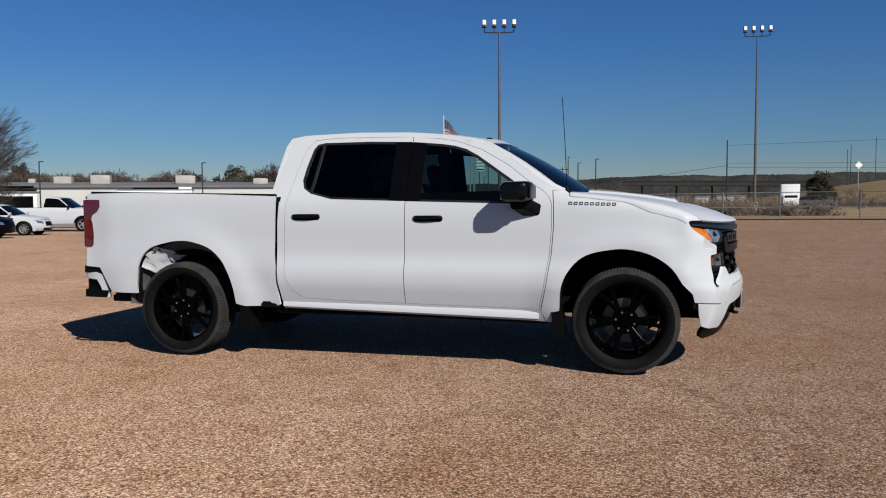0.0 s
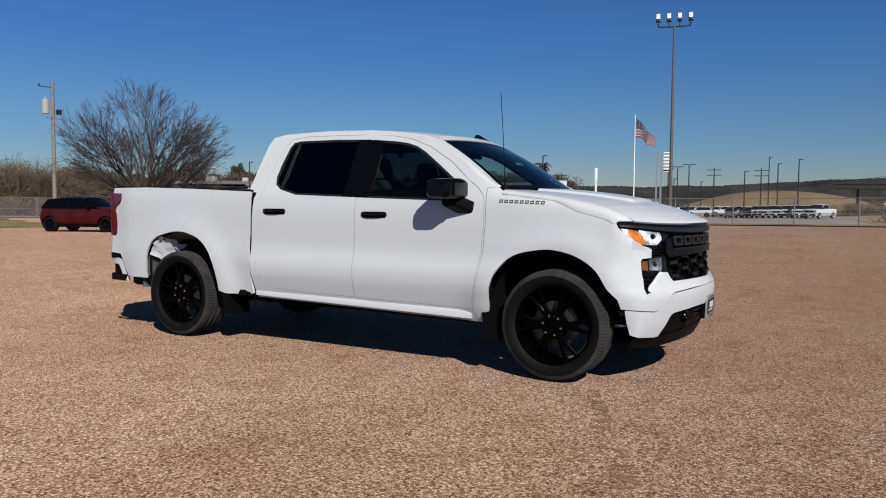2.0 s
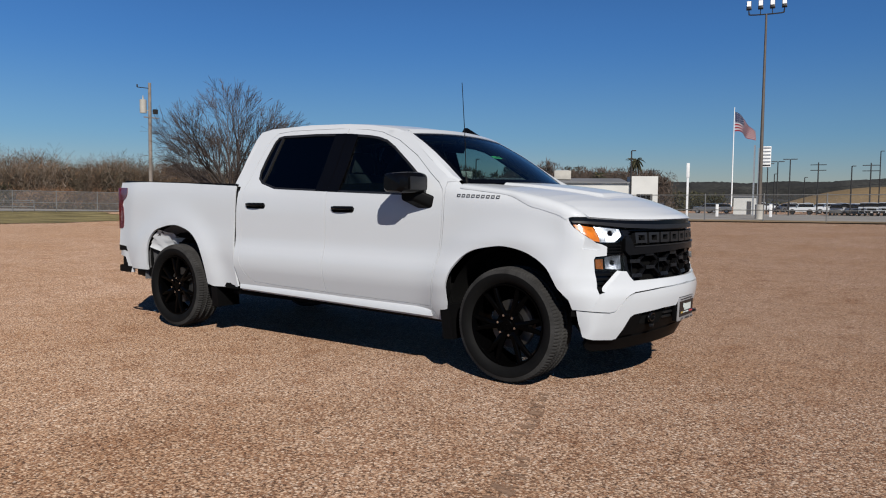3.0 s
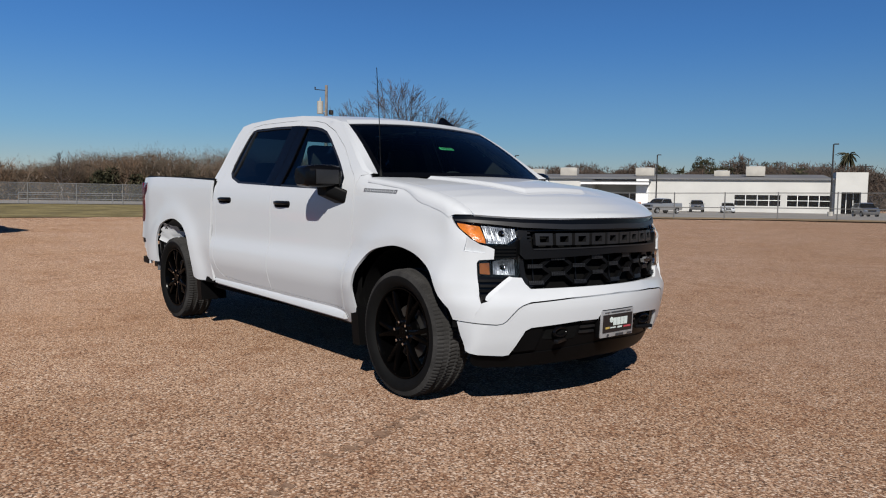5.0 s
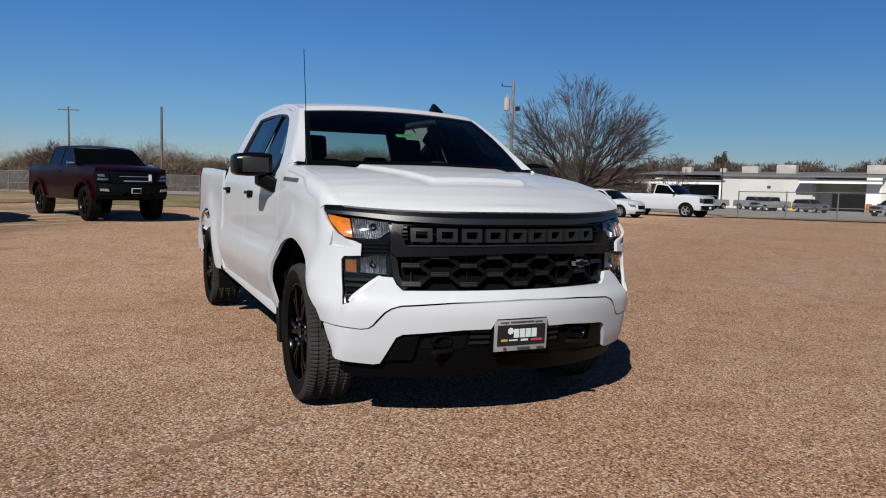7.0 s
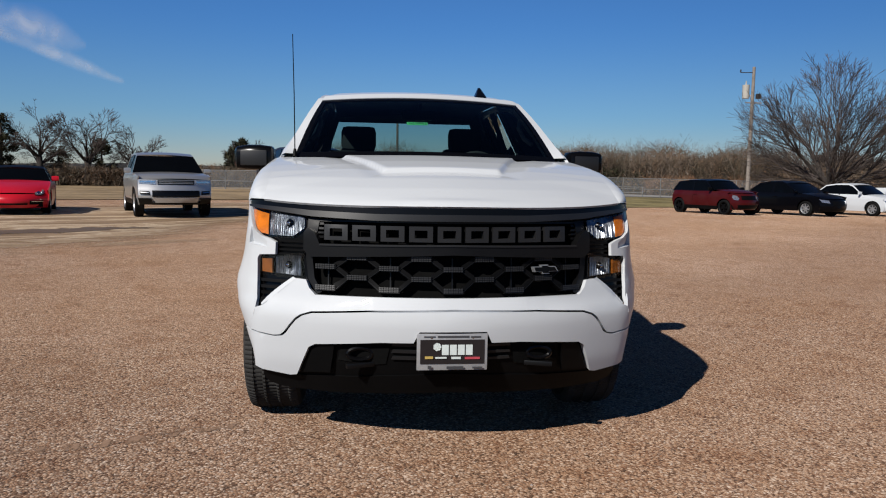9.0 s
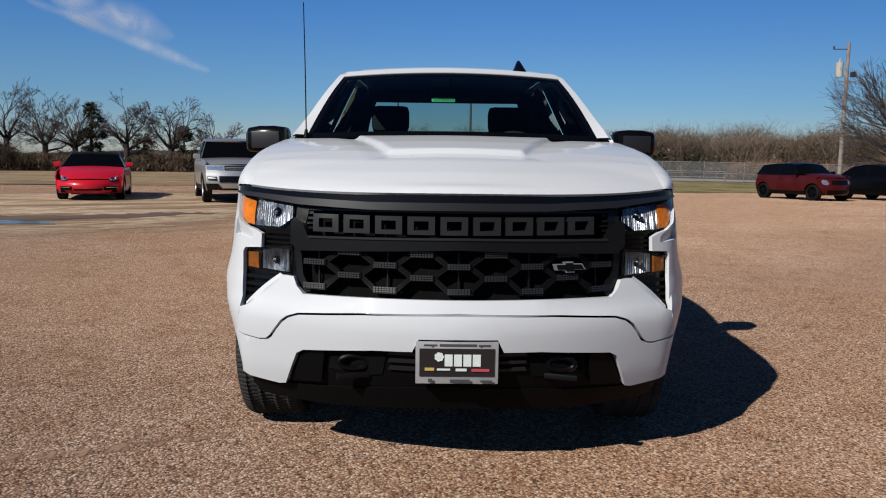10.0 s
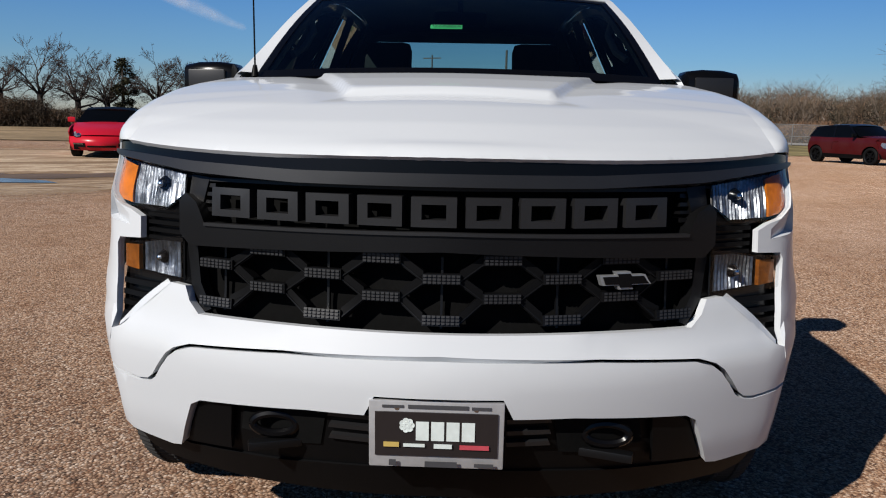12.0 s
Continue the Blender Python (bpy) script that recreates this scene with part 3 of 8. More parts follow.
both_sides("cab_gap_filler", block(-2.835, -0.905, 0.91, 0.05, 0.06, 0.90), "dark", truck)

# fenders
def seam_z(s):
    z = 1.15
    for _ in range(8):
        z = hood_z(front(s, z)[0], 0.86) - 0.002
    return z


def shoulder_z(s):
    """Height at which the hood's rolled side ends on the fender."""
    top = seam_z(s) if s < 1.03 else hood_z(1.43 - s, 0.86)
    return max(top - 0.08 + 0.046 * ease(1.22, 1.46, s), 1.158 - 0.02 * ease(0.955, 1.0, s))


fender_top = [(0.975, 1.150)] + [(s, shoulder_z(s) + 0.006) for s in (0.99, 1.01, 1.03)] + [(on_x(x), shoulder_z(on_x(x)) + 0.006) for x in (0.33, 0.25, 0.15, 0.05, -0.05, -0.15, -0.25, -0.35)] + [(on_x(-0.43), 1.372)]
rows = []
for s_ in [0.868 + 0.012 * k for k in range(14)] + [1.04 + 0.03 * k for k in range(27)] + [1.845]:
    low = Vector(front(s_, shoulder_z(s_)))
    xt = min(low.x, nose_x(0.86, 1.14) + 0.004)
    top = Vector((xt, -0.857, hood_z(xt, 0.857) + 0.001 - max(0.0, hood_z(xt, 0.857) - 1.155) * ease(0.50, 0.55, xt)))
    bend = Vector(((low.x + top.x) / 2, low.y - 0.003, top.z))
    rows.append([(1 - t) ** 2 * top + 2 * t * (1 - t) * bend + t * t * (low + Vector((0, -0.003, 0))) for t in [k / 7 for k in range(8)]])
v = [tuple(p) for r in rows for p in r]
f = [(8 * i + k, 8 * i + 8 + k, 8 * i + 9 + k, 8 * i + k + 1) for i in range(len(rows) - 1) for k in range(7)]
both_sides("hood_shoulder", (v, f), "white", truck, "white rolled side of the hood", sharp=60)
fender_back = [(on_x(x), z) for x, z in ((-0.46, 1.395), (-0.545, 1.388), (-0.536, 1.284), (-0.534, 1.121), (-0.551, 0.905), (-0.593, 0.644), (-0.632, 0.469), (-0.594, 0.378), (-0.53, 0.378), (-0.50, 0.43))]
front_arch = [(on_x(x), z) for x, z in curve_pts([(-0.490, 0.50), (-0.475, 0.66), (-0.41, 0.80), (-0.29, 0.90), (-0.10, 0.944), (0.03, 0.944), (0.18, 0.905), (0.32, 0.815), (0.405, 0.69), (0.44, 0.62)], 5)]
fender_nose = [(0.985, 0.556), (0.92, 0.550), (0.893, 0.66), (0.886, 0.70), (0.886, 0.885), (0.876, 0.902), (0.80, 0.907), (0.797, 0.964), (0.83, 0.980), (0.882, 0.994), (0.906, 1.018), (0.952, 1.088), (0.974, 1.138)]
pocket_low, pocket_top = (Vector((0.838, 0.940)), Vector((0.936, 0.951))), (Vector((0.838, 0.966)), Vector((0.924, 1.034)))
pocket = [tuple(p) for p in pocket_low] + [tuple(p) for p in reversed(pocket_top)]
both_sides("front_fender", patch(fender_top + fender_back + front_arch + fender_nose, front, (0.6, -1, 0), 0.03, 0.018, holes=[pocket]), "white", truck, "white front fender")
rows = []
for k in range(9):
    t = k / 8
    a = pocket_low[0] * (1 - t) + pocket_low[1] * t
    b = pocket_top[0] * (1 - t) + pocket_top[1] * t
    low, top = Vector(front(a.x, a.y)), Vector(front(b.x, b.y))
    rows.append((top, low + Vector((-0.026, 0.010, 0.006)) * t ** 0.7, low))
v = [tuple(p) for r in rows for p in r]
f = [(3 * i + k, 3 * i + k + 1, 3 * i + k + 4, 3 * i + k + 3) for i in range(8) for k in range(2)] + [(24, 25, 26)]
both_sides("fender_facet", (v, f), "white", truck, "white facet let into the fender", sharp=20)


def mirrored(half):
    """An outline from its half with s >= 0, given from the middle outwards and back to the middle."""
    return half + [(-s, z) for s, z in reversed(half) if s > 1e-6]


AHEAD = (1, 0, 0)
upper = mirrored([(0, 0.739), (0.36, 0.737), (0.612, 0.735), (0.640, 0.765), (0.655, 0.80), (0.70, 0.803), (0.74, 0.775), (0.862, 0.672), (0.893, 0.660), (0.92, 0.550), (0.807, 0.538),
                  (0.775, 0.543), (0.757, 0.558), (0.732, 0.594), (0.705, 0.628), (0.678, 0.648), (0.63, 0.664), (0.375, 0.682), (0, 0.692)])
solid("upper_bumper", *patch(upper, front, AHEAD, 0.035, 0.025), "white", truck, "white upper front bumper")
lower = mirrored([(0, 0.684), (0.375, 0.674), (0.625, 0.656), (0.672, 0.640), (0.698, 0.620), (0.724, 0.587), (0.748, 0.552), (0.768, 0.536), (0.807, 0.529), (0.92, 0.541), (0.972, 0.546), (0.972, 0.46), (0.966, 0.40), (0.955, 0.376), (0.92, 0.366),
                  (0.87, 0.356), (0.73, 0.344), (0.700, 0.350), (0.665, 0.44), (0.642, 0.495), (0.612, 0.512), (0.32, 0.537), (0.175, 0.540), (0.150, 0.592), (0, 0.594)])
solid("lower_bumper", *patch(lower, front, AHEAD, 0.035, 0.03), "white", truck, "white lower front bumper")

def horn_edge(t):
    """Where the bevel of the bumper's horn ends, from its tip to its foot."""
    t = min(1.0, max(0.0, t))
    return 0.700 + 0.160 * t + 0.005 + 0.016 * math.sin(math.pi * min(1.0, 0.2 + 0.8 * t)) ** 0.8


rows = []
for k in range(9):
    t = k / 8
    a = Vector((0.700, 0.802)).lerp(Vector((0.860, 0.674)), t)
    rows.append((Vector(front(a.x, a.y)) + Vector((0.001, 0, 0)), Vector(front(horn_edge(t), a.y + 0.006)) + Vector((-0.011, 0, 0))))
v = [tuple(p) for r in rows for p in r]
both_sides("bumper_facet", (v, [(2 * i, 2 * i + 2, 2 * i + 3, 2 * i + 1) for i in range(8)]), "white", truck, "white bevelled side of the bumper horn", sharp=20)
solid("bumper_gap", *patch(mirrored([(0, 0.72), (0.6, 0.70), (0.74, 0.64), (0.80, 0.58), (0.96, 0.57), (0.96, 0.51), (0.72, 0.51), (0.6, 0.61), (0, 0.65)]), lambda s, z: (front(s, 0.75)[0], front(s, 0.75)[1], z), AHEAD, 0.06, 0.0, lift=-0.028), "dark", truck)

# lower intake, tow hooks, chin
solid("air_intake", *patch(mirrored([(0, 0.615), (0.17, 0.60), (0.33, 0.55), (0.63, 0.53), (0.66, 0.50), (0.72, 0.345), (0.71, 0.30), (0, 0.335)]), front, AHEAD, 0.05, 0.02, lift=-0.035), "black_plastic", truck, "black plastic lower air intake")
solid("chin_spoiler", *patch(mirrored([(0, 0.375), (0.31, 0.355), (0.46, 0.34), (0.70, 0.325), (0.80, 0.345), (0.86, 0.352), (0.885, 0.335), (0.885, 0.30), (0.86, 0.27), (0.80, 0.25), (0.55, 0.245), (0, 0.27)]), front, AHEAD, 0.06, 0.03, lift=-0.03), "black_plastic", truck, "black chin spoiler")
for sgn in (-1, 1):
    side = "tow_hook"
    x0 = nose_x(0.42, 0.47) - 0.03
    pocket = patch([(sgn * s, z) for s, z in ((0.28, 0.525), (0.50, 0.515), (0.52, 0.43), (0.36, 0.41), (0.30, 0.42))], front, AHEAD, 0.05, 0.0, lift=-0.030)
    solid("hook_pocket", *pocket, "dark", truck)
    ring = [Vector((x0 + 0.012, -sgn * (0.41 + 0.055 * math.cos(a)), 0.475 + 0.026 * math.sin(a))) for a in [radians(15 * k) for k in range(25)]]
    solid(side, *tube(ring, 0.011, 8), "gloss_black", truck, "black tow hook")
    solid("hook_plate", *moved(block(0, 0, 0, 0.03, 0.13, 0.022, 0.004), pose(x0 + 0.015, -sgn * 0.41, 0.425, 0, 0, sgn * 18)), "grille_black", truck)
    solid("intake_panel", *patch([(sgn * s, z) for s, z in ((0.53, 0.512), (0.61, 0.50), (0.635, 0.48), (0.69, 0.355), (0.55, 0.365))], front, AHEAD, 0.05, 0.012, lift=-0.016), "black_plastic", truck)
    for k in range(3):
        zz = 0.525 - 0.032 * k
        solid("intake_slat", *patch([(sgn * 0.165, zz), (sgn * 0.27, zz), (sgn * 0.275, zz - 0.012), (sgn * 0.165, zz - 0.012)], front, AHEAD, 0.05, 0.02, lift=-0.022), "trim_black", truck)

# bar over the grille
def hood_lip(y):
    """Height of the hood's front edge."""
    return 1.140 - 0.004 * (1 - math.exp(-(y / 0.40) ** 2)) + 0.023 * (abs(y) / 0.89) ** 4


bar_line = mirrored([(s, hood_lip(s) - 0.003) for s in (0, 0.15, 0.3, 0.45, 0.6, 0.7, 0.78, 0.83, 0.87)] + [(0.90, 1.154), (0.94, 1.151), (0.970, 1.144), (0.972, 1.137), (0.955, 1.122), (0.90, 1.114), (0.63, 1.084), (0.35, 1.075), (0, 1.077)])
solid("grille_top_bar", *patch(bar_line, front, AHEAD, 0.04, 0.04, lift=-0.004), "gloss_black", truck, "black bar between hood and grille")
solid("grille_bar_lip", *patch(mirrored([(0, 1.106), (0.35, 1.104), (0.63, 1.112), (0.90, 1.131), (0.955, 1.130), (0.950, 1.121), (0.90, 1.114), (0.63, 1.084), (0.35, 1.075), (0, 1.077)]), front, AHEAD, 0.04, 0.035, lift=0.008), "trim_black", truck, "dark grey lower lip of the bar")

# grille
grille = solid("grille", *patch(mirrored([(0, 1.085), (0.66, 1.10), (0.68, 1.0), (0.67, 0.82), (0.63, 0.72), (0, 0.725)]), front, AHEAD, 0.08, 0.0, lift=-0.07), "dark", truck, "black grille with hexagon mesh")
frame_line = mirrored([(0, 0.972), (0.590, 0.964), (0.612, 1.014), (0.645, 1.034), (0.662, 1.015), (0.664, 0.935), (0.635, 0.905), (0, 0.928)])
solid("grille_frame", *patch(frame_line, front, AHEAD, 0.05, 0.05, lift=0.008), "grille_black", grille)
solid("frame_edge", *patch(mirrored([(0, 0.974), (0.588, 0.966), (0.588, 0.958), (0, 0.966)]), front, AHEAD, 0.06, 0.02, lift=0.014), "trim_black", grille)
solid("grille_side", *patch([(0.60, 1.08), (0.655, 1.085), (0.665, 0.90), (0.652, 0.80), (0.612, 0.738), (0.59, 0.75), (0.625, 0.81), (0.635, 0.91)], front, AHEAD, 0.05, 0.03, lift=-0.02), "grille_black", grille)
solid("grille_side", *patch([(-a, b) for a, b in [(0.60, 1.08), (0.655, 1.085), (0.665, 0.90), (0.652, 0.80), (0.612, 0.738), (0.59, 0.75), (0.625, 0.81), (0.635, 0.91)]], front, AHEAD, 0.05, 0.03, lift=-0.02), "grille_black", grille)
for k in range(4):
    zz = 1.066 - 0.022 * k
    for sgn in (-1, 1):
        solid("grille_slat", *patch([(sgn * 0.585, zz), (sgn * 0.65, zz), (sgn * 0.65, zz - 0.010), (sgn * 0.585, zz - 0.010)], front, AHEAD, 0.05, 0.03, lift=-0.025), "grille_black", grille)
solid("grille_slat", *patch(mirrored([(0, 1.074), (0.6, 1.079), (0.6, 1.070), (0, 1.065)]), front, AHEAD, 0.08, 0.02, lift=-0.02), "grille_black", grille)
# raised emblem bar of nine plain block shapes
for k in range(9):
    a = 0.570 - k * 0.1245
    z0, z1 = 0.984, 1.053
    o = [(a, z1), (a - 0.104, z1), (a - 0.104, z0), (a, z0)]
    i = [(a - 0.024, z1 - 0.017), (a - 0.080, z1 - 0.017), (a - 0.080, z0 + 0.017), (a - 0.024, z0 + 0.017)]
    solid("emblem_block", *patch(o, front, AHEAD, 0.05, 0.035, holes=[i], lift=0.004), "trim_black", grille)

# hexagon mesh: rows of pads joined by slanted bars
pads = {}
for r in range(4):
    zz = 0.908 - 0.0445 * r - (0.004 if r == 3 else 0)
    first = 0.4275 if r % 2 == 0 else 0.57
    count = 4 if r % 2 == 0 else 5
    for c in range(count):
        pads[(r, c)] = (first - 0.285 * c, zz)


def rib(a, b, h=0.015, lift=-0.018, deep=0.03):
    """A bar of the mesh on the nose's skin, from a to b."""
    (s0, z0), (s1, z1) = a, b
    return patch([(s0, z0 + h / 2), (s1, z1 + h / 2), (s1, z1 - h / 2), (s0, z0 - h / 2)], front, AHEAD, 0.05, deep, lift=lift)


pieces = []
for (r, c), (s, zz) in pads.items():
    o = [(s - 0.045, zz + 0.012), (s + 0.045, zz + 0.012), (s + 0.045, zz - 0.012), (s - 0.045, zz - 0.012)]
    solid("mesh_pad", *patch(o, front, AHEAD, 0.05, 0.03, lift=-0.010), "grille_black", grille)
    studs = []
    for i in range(8):
        for j in range(3):
            sc, zc = s - 0.0385 + 0.011 * i, zz + 0.0075 - 0.0075 * j
            studs.append(([tuple(Vector(front(sc + p, zc + q)) + Vector((-0.006, 0, 0))) for p, q in ((-0.004, -0.0026), (0.004, -0.0026), (0.004, 0.0026), (-0.004, 0.0026))], [(0, 1, 2, 3)]))
    ob = solid("pad_studs", *joined(*studs), "stud", grille, smooth=False)
    ob["kind"] = "stuff"
    for (r2, c2), (s2, z2) in pads.items():
        if r2 == r + 1 and abs(abs(s2 - s) - 0.1425) < 0.02:
            sg = 1 if s2 > s else -1
            pieces.append((rib((s + sg * 0.044, zz - 0.002), (s2 - sg * 0.044, z2 + 0.004), 0.027, -0.019), "black_plastic"))
            pieces.append((rib((s + sg * 0.044, zz - 0.010), (s2 - sg * 0.044, z2 - 0.005), 0.0028, -0.0155, 0.006), "grille_black"))
for r, s0 in ((0, 0.5), (2, 0.5)):
    for sgn in (-1, 1):
        pieces.append((rib((sgn * 0.46, 0.908 - 0.0445 * r), (sgn * 0.535, 0.908 - 0.0445 * (r + 0.8)), 0.016), "black_plastic"))
for piece, mt in pieces:
    solid("mesh_bar" if mt == "black_plastic" else "bar_crease", *piece, mt, grille)
for k in range(5):
    s = 0.57 - 0.285 * k
    solid("mesh_rib", *patch([(s - 0.003, 0.91), (s + 0.003, 0.91), (s + 0.003, 0.745), (s - 0.003, 0.745)], front, AHEAD, 0.06, 0.01, lift=-0.045), "grille_black", grille)
emb = [(-0.060, 0.0), (-0.052, 0.014), (-0.018, 0.014), (-0.014, 0.022), (0.022, 0.022), (0.018, 0.014), (0.062, 0.014), (0.054, -0.010), (0.018, -0.010), (0.014, -0.020), (-0.022, -0.020), (-0.018, -0.010), (-0.068, -0.010)]
solid("emblem", *patch([(-0.43 + a, 0.858 + b) for a, b in emb], front, AHEAD, 0.03, 0.02, lift=0.006), "steel", grille, "small cross-shaped emblem")
solid("emblem_face", *patch([(-0.43 + a * 0.90, 0.858 + b * 0.78) for a, b in emb], front, AHEAD, 0.03, 0.0, lift=0.009), "gloss_black", grille)

# lamps
bezel_line = [(0.652, 1.085), (0.90, 1.118), (0.965, 1.138), (0.955, 1.085), (0.91, 1.018), (0.885, 0.990), (0.83, 0.976), (0.802, 0.960), (0.805, 0.910), (0.876, 0.906), (0.89, 0.885), (0.89, 0.66), (0.86, 0.665), (0.735, 0.772), (0.70, 0.798), (0.65, 0.795), (0.66, 0.90)]
up_lens = [(0.658, 1.080), (0.90, 1.111), (0.960, 1.126), (0.948, 1.088), (0.902, 1.022), (0.880, 0.998), (0.80, 0.982), (0.715, 0.986), (0.658, 1.028)]
low_lens = [(0.664, 0.925), (0.80, 0.900), (0.878, 0.895), (0.878, 0.812), (0.71, 0.800), (0.664, 0.805)]
def flutes(low, top, s0, s1, n, seed):
    """A chromed bowl of upright flutes behind the lens."""
    rng = random.Random(seed)
    v, f = [], []
    for i in range(2 * n + 1):
        a = s0 + (s1 - s0) * i / (2 * n)
        for j in range(6):
            z = low(a) + (top(a) - low(a)) * j / 5
            hollow = 0.010 * math.sin(math.pi * j / 5) * math.sin(math.pi * i / (2 * n))
            p = front(a + rng.uniform(-0.001, 0.001), z)
            v.append((p[0] - 0.018 - 0.004 * (i % 2) - hollow - rng.uniform(0, 0.002), p[1] + 0.004, p[2]))
    f = [(6 * i + j, 6 * i + j + 1, 6 * i + j + 7, 6 * i + j + 6) for i in range(2 * n) for j in range(5)]
    return v, f


for fl in (False, True):
    def lamp_part(nm, pc, mt, par, lb=""):
        return solid(nm, *(flipped(pc) if fl else pc), mt, par, lb)
    W = (1, -0.6, 0)
    lamp = lamp_part("headlight", patch(bezel_line, front, W, 0.03, 0.0, lift=-0.035), "gloss_black", truck, "headlight cluster with clear and amber lenses")
    lamp_part("lamp_housing", patch([(0.64, 1.12), (0.95, 1.12), (0.96, 0.62), (0.80, 0.62), (0.66, 0.78)], front, W, 0.04, 0.0, lift=-0.052), "dark", lamp)
    lamp_part("reflector", flutes(table([(0.668, 1.030), (0.722, 0.992), (0.832, 0.994)]), table([(0.668, 1.076), (0.832, 1.095)]), 0.668, 0.832, 17, 3), "reflector", lamp, "chromed fluted reflector")
    lamp_part("reflector", flutes(table([(0.682, 0.812), (0.80, 0.820)]), table([(0.682, 0.915), (0.80, 0.893)]), 0.682, 0.80, 11, 8), "reflector", lamp, "chromed fluted reflector")
    lamp_part("amber_reflector", patch([(0.842, 1.096), (0.90, 1.106), (0.952, 1.118), (0.940, 1.082), (0.898, 1.024), (0.876, 1.003), (0.840, 0.996)], front, W, 0.02, 0.012, lift=-0.014), "amber", lamp, "amber side reflector")
    lamp_part("amber_reflector", patch([(0.822, 0.886), (0.872, 0.884), (0.872, 0.824), (0.822, 0.820)], front, W, 0.02, 0.012, lift=-0.014), "amber_dim", lamp, "amber side reflector")
    for a, zz, r in ((0.738, 1.050, 0.020), (0.742, 0.860, 0.018)):
        bowl = [(0.012, 0.002), (0.006, r * 0.5), (-0.006, r * 0.85), (-0.012, r)]
        c = front(a, zz)
        lamp_part("lamp_bowl", moved(lathe([(-y, q) for y, q in bowl], 20), Matrix.Translation((c[0] - 0.016, c[1], c[2])) @ pose(0, 0, 0, 0, 0, 62)), "gloss_black", lamp)
        lamp_part("bulb", moved(lathe([(0.006, 0.001), (0.004, 0.006), (0.0, 0.009)], 14), Matrix.Translation((c[0] - 0.008, c[1], c[2])) @ pose(0, 0, 0, 0, 0, -118)), "chrome", lamp)
    lamp_part("lens", patch(up_lens, front, W, 0.03, 0.006, lift=-0.003), "lens", lamp, "clear lens").visible_shadow = False
    lamp_part("lens", patch(low_lens, front, W, 0.03, 0.006, lift=-0.003), "lens", lamp, "clear lens").visible_shadow = False
    for k in range(4):
        zz = 0.975 - 0.020 * k
        lamp_part("lamp_louvre", patch([(0.675, zz), (0.79, zz), (0.79, zz - 0.010), (0.675, zz - 0.010)], front, W, 0.04, 0.02, lift=-0.018), "black_plastic", lamp)
    for k in range(5):
        zz = 0.795 - 0.030 * k
        inner, inner_low = (horn_edge((0.808 - h) / 0.128) + 0.006 for h in (zz, zz - 0.014))
        lamp_part("vent_slat", patch([(inner, zz), (0.878, zz), (0.878, zz - 0.014), (inner_low, zz - 0.014)], front, W, 0.04, 0.025, lift=-0.015), "black_plastic", lamp)

# licence frame
plate = solid("licence_frame", *moved(block(0, 0, 0, 0.012, 0.315, 0.165, 0.004), pose(0.922, -0.004, 0.503, 0, 2, 0)), surface("plate_silver", (0.45, 0.45, 0.46), rough=0.35, metal=0.4), truck, "silver dealer plate frame with a black panel")
solid("plate_bracket", *block(0.895, 0, 0.51, 0.03, 0.32, 0.18, 0.006), "black_plastic", plate)
solid("plate_panel", *moved(block(0, 0, 0, 0.004, 0.285, 0.108, 0.0), pose(0.930, -0.004, 0.505, 0, 2, 0)), surface("plate_black", (0.018, 0.014, 0.014), rough=0.4), plate)
sign_white = surface("print_white", (0.62, 0.68, 0.66), rough=0.5)
sign_dark = surface("print_dark", (0.05, 0.05, 0.055), rough=0.5)
sign_red = surface("print_red", (0.45, 0.06, 0.08), rough=0.5)
sign_gold = surface("print_gold", (0.50, 0.36, 0.10), rough=0.5)


def plate_mark(y, z, w, h, mt, name="printed_bar"):
    solid(name, *moved(block(0, 0, 0, 0.003, w, h), pose(0.9335 - (z - 0.503) * 0.035, y, z, 0, 2, 0)), mt, plate)


for k in range(4):
    plate_mark(-0.036 + 0.0355 * k, 0.514, 0.030, 0.046, sign_white, "print_block")
bloom = [Vector((0.9345, -0.072 + 0.011 * math.cos(a), 0.528 + 0.011 * math.sin(a))) for a in [2 * math.pi * k / 7 for k in range(7)]]
solid("print_flower", *joined(*[moved(lathe([(0, 0.0005), (0.001, 0.0075)], 10), Matrix.Translation(p) @ pose(0, 0, 0, 0, 0, -90)) for p in bloom + [Vector((0.9345, -0.072, 0.528))]]), sign_white, plate)
plate_mark(-0.108, 0.480, 0.036, 0.011, sign_gold)
plate_mark(-0.055, 0.479, 0.050, 0.007, sign_white)
plate_mark(0.012, 0.478, 0.042, 0.010, sign_white)
plate_mark(0.085, 0.477, 0.068, 0.010, sign_red)
plate_mark(0.0, 0.572, 0.14, 0.009, sign_dark)
plate_mark(-0.105, 0.572, 0.05, 0.006, sign_dark)
plate_mark(0.10, 0.571, 0.045, 0.007, sign_dark)
plate_mark(0.008, 0.434, 0.075, 0.013, sign_dark)
plate_mark(-0.105, 0.436, 0.016, 0.014, sign_dark)
plate_mark(0.108, 0.434, 0.045, 0.008, sign_dark)
for sgn in (-1, 1):
    solid("plate_screw", *moved(lathe([(-0.004, 0.001), (-0.003, 0.006), (0.0, 0.007)], 12), Matrix.Translation((0.928, sgn * 0.092 - 0.004, 0.568)) @ pose(0, 0, 0, 0, 0, 90)), "chrome", plate)

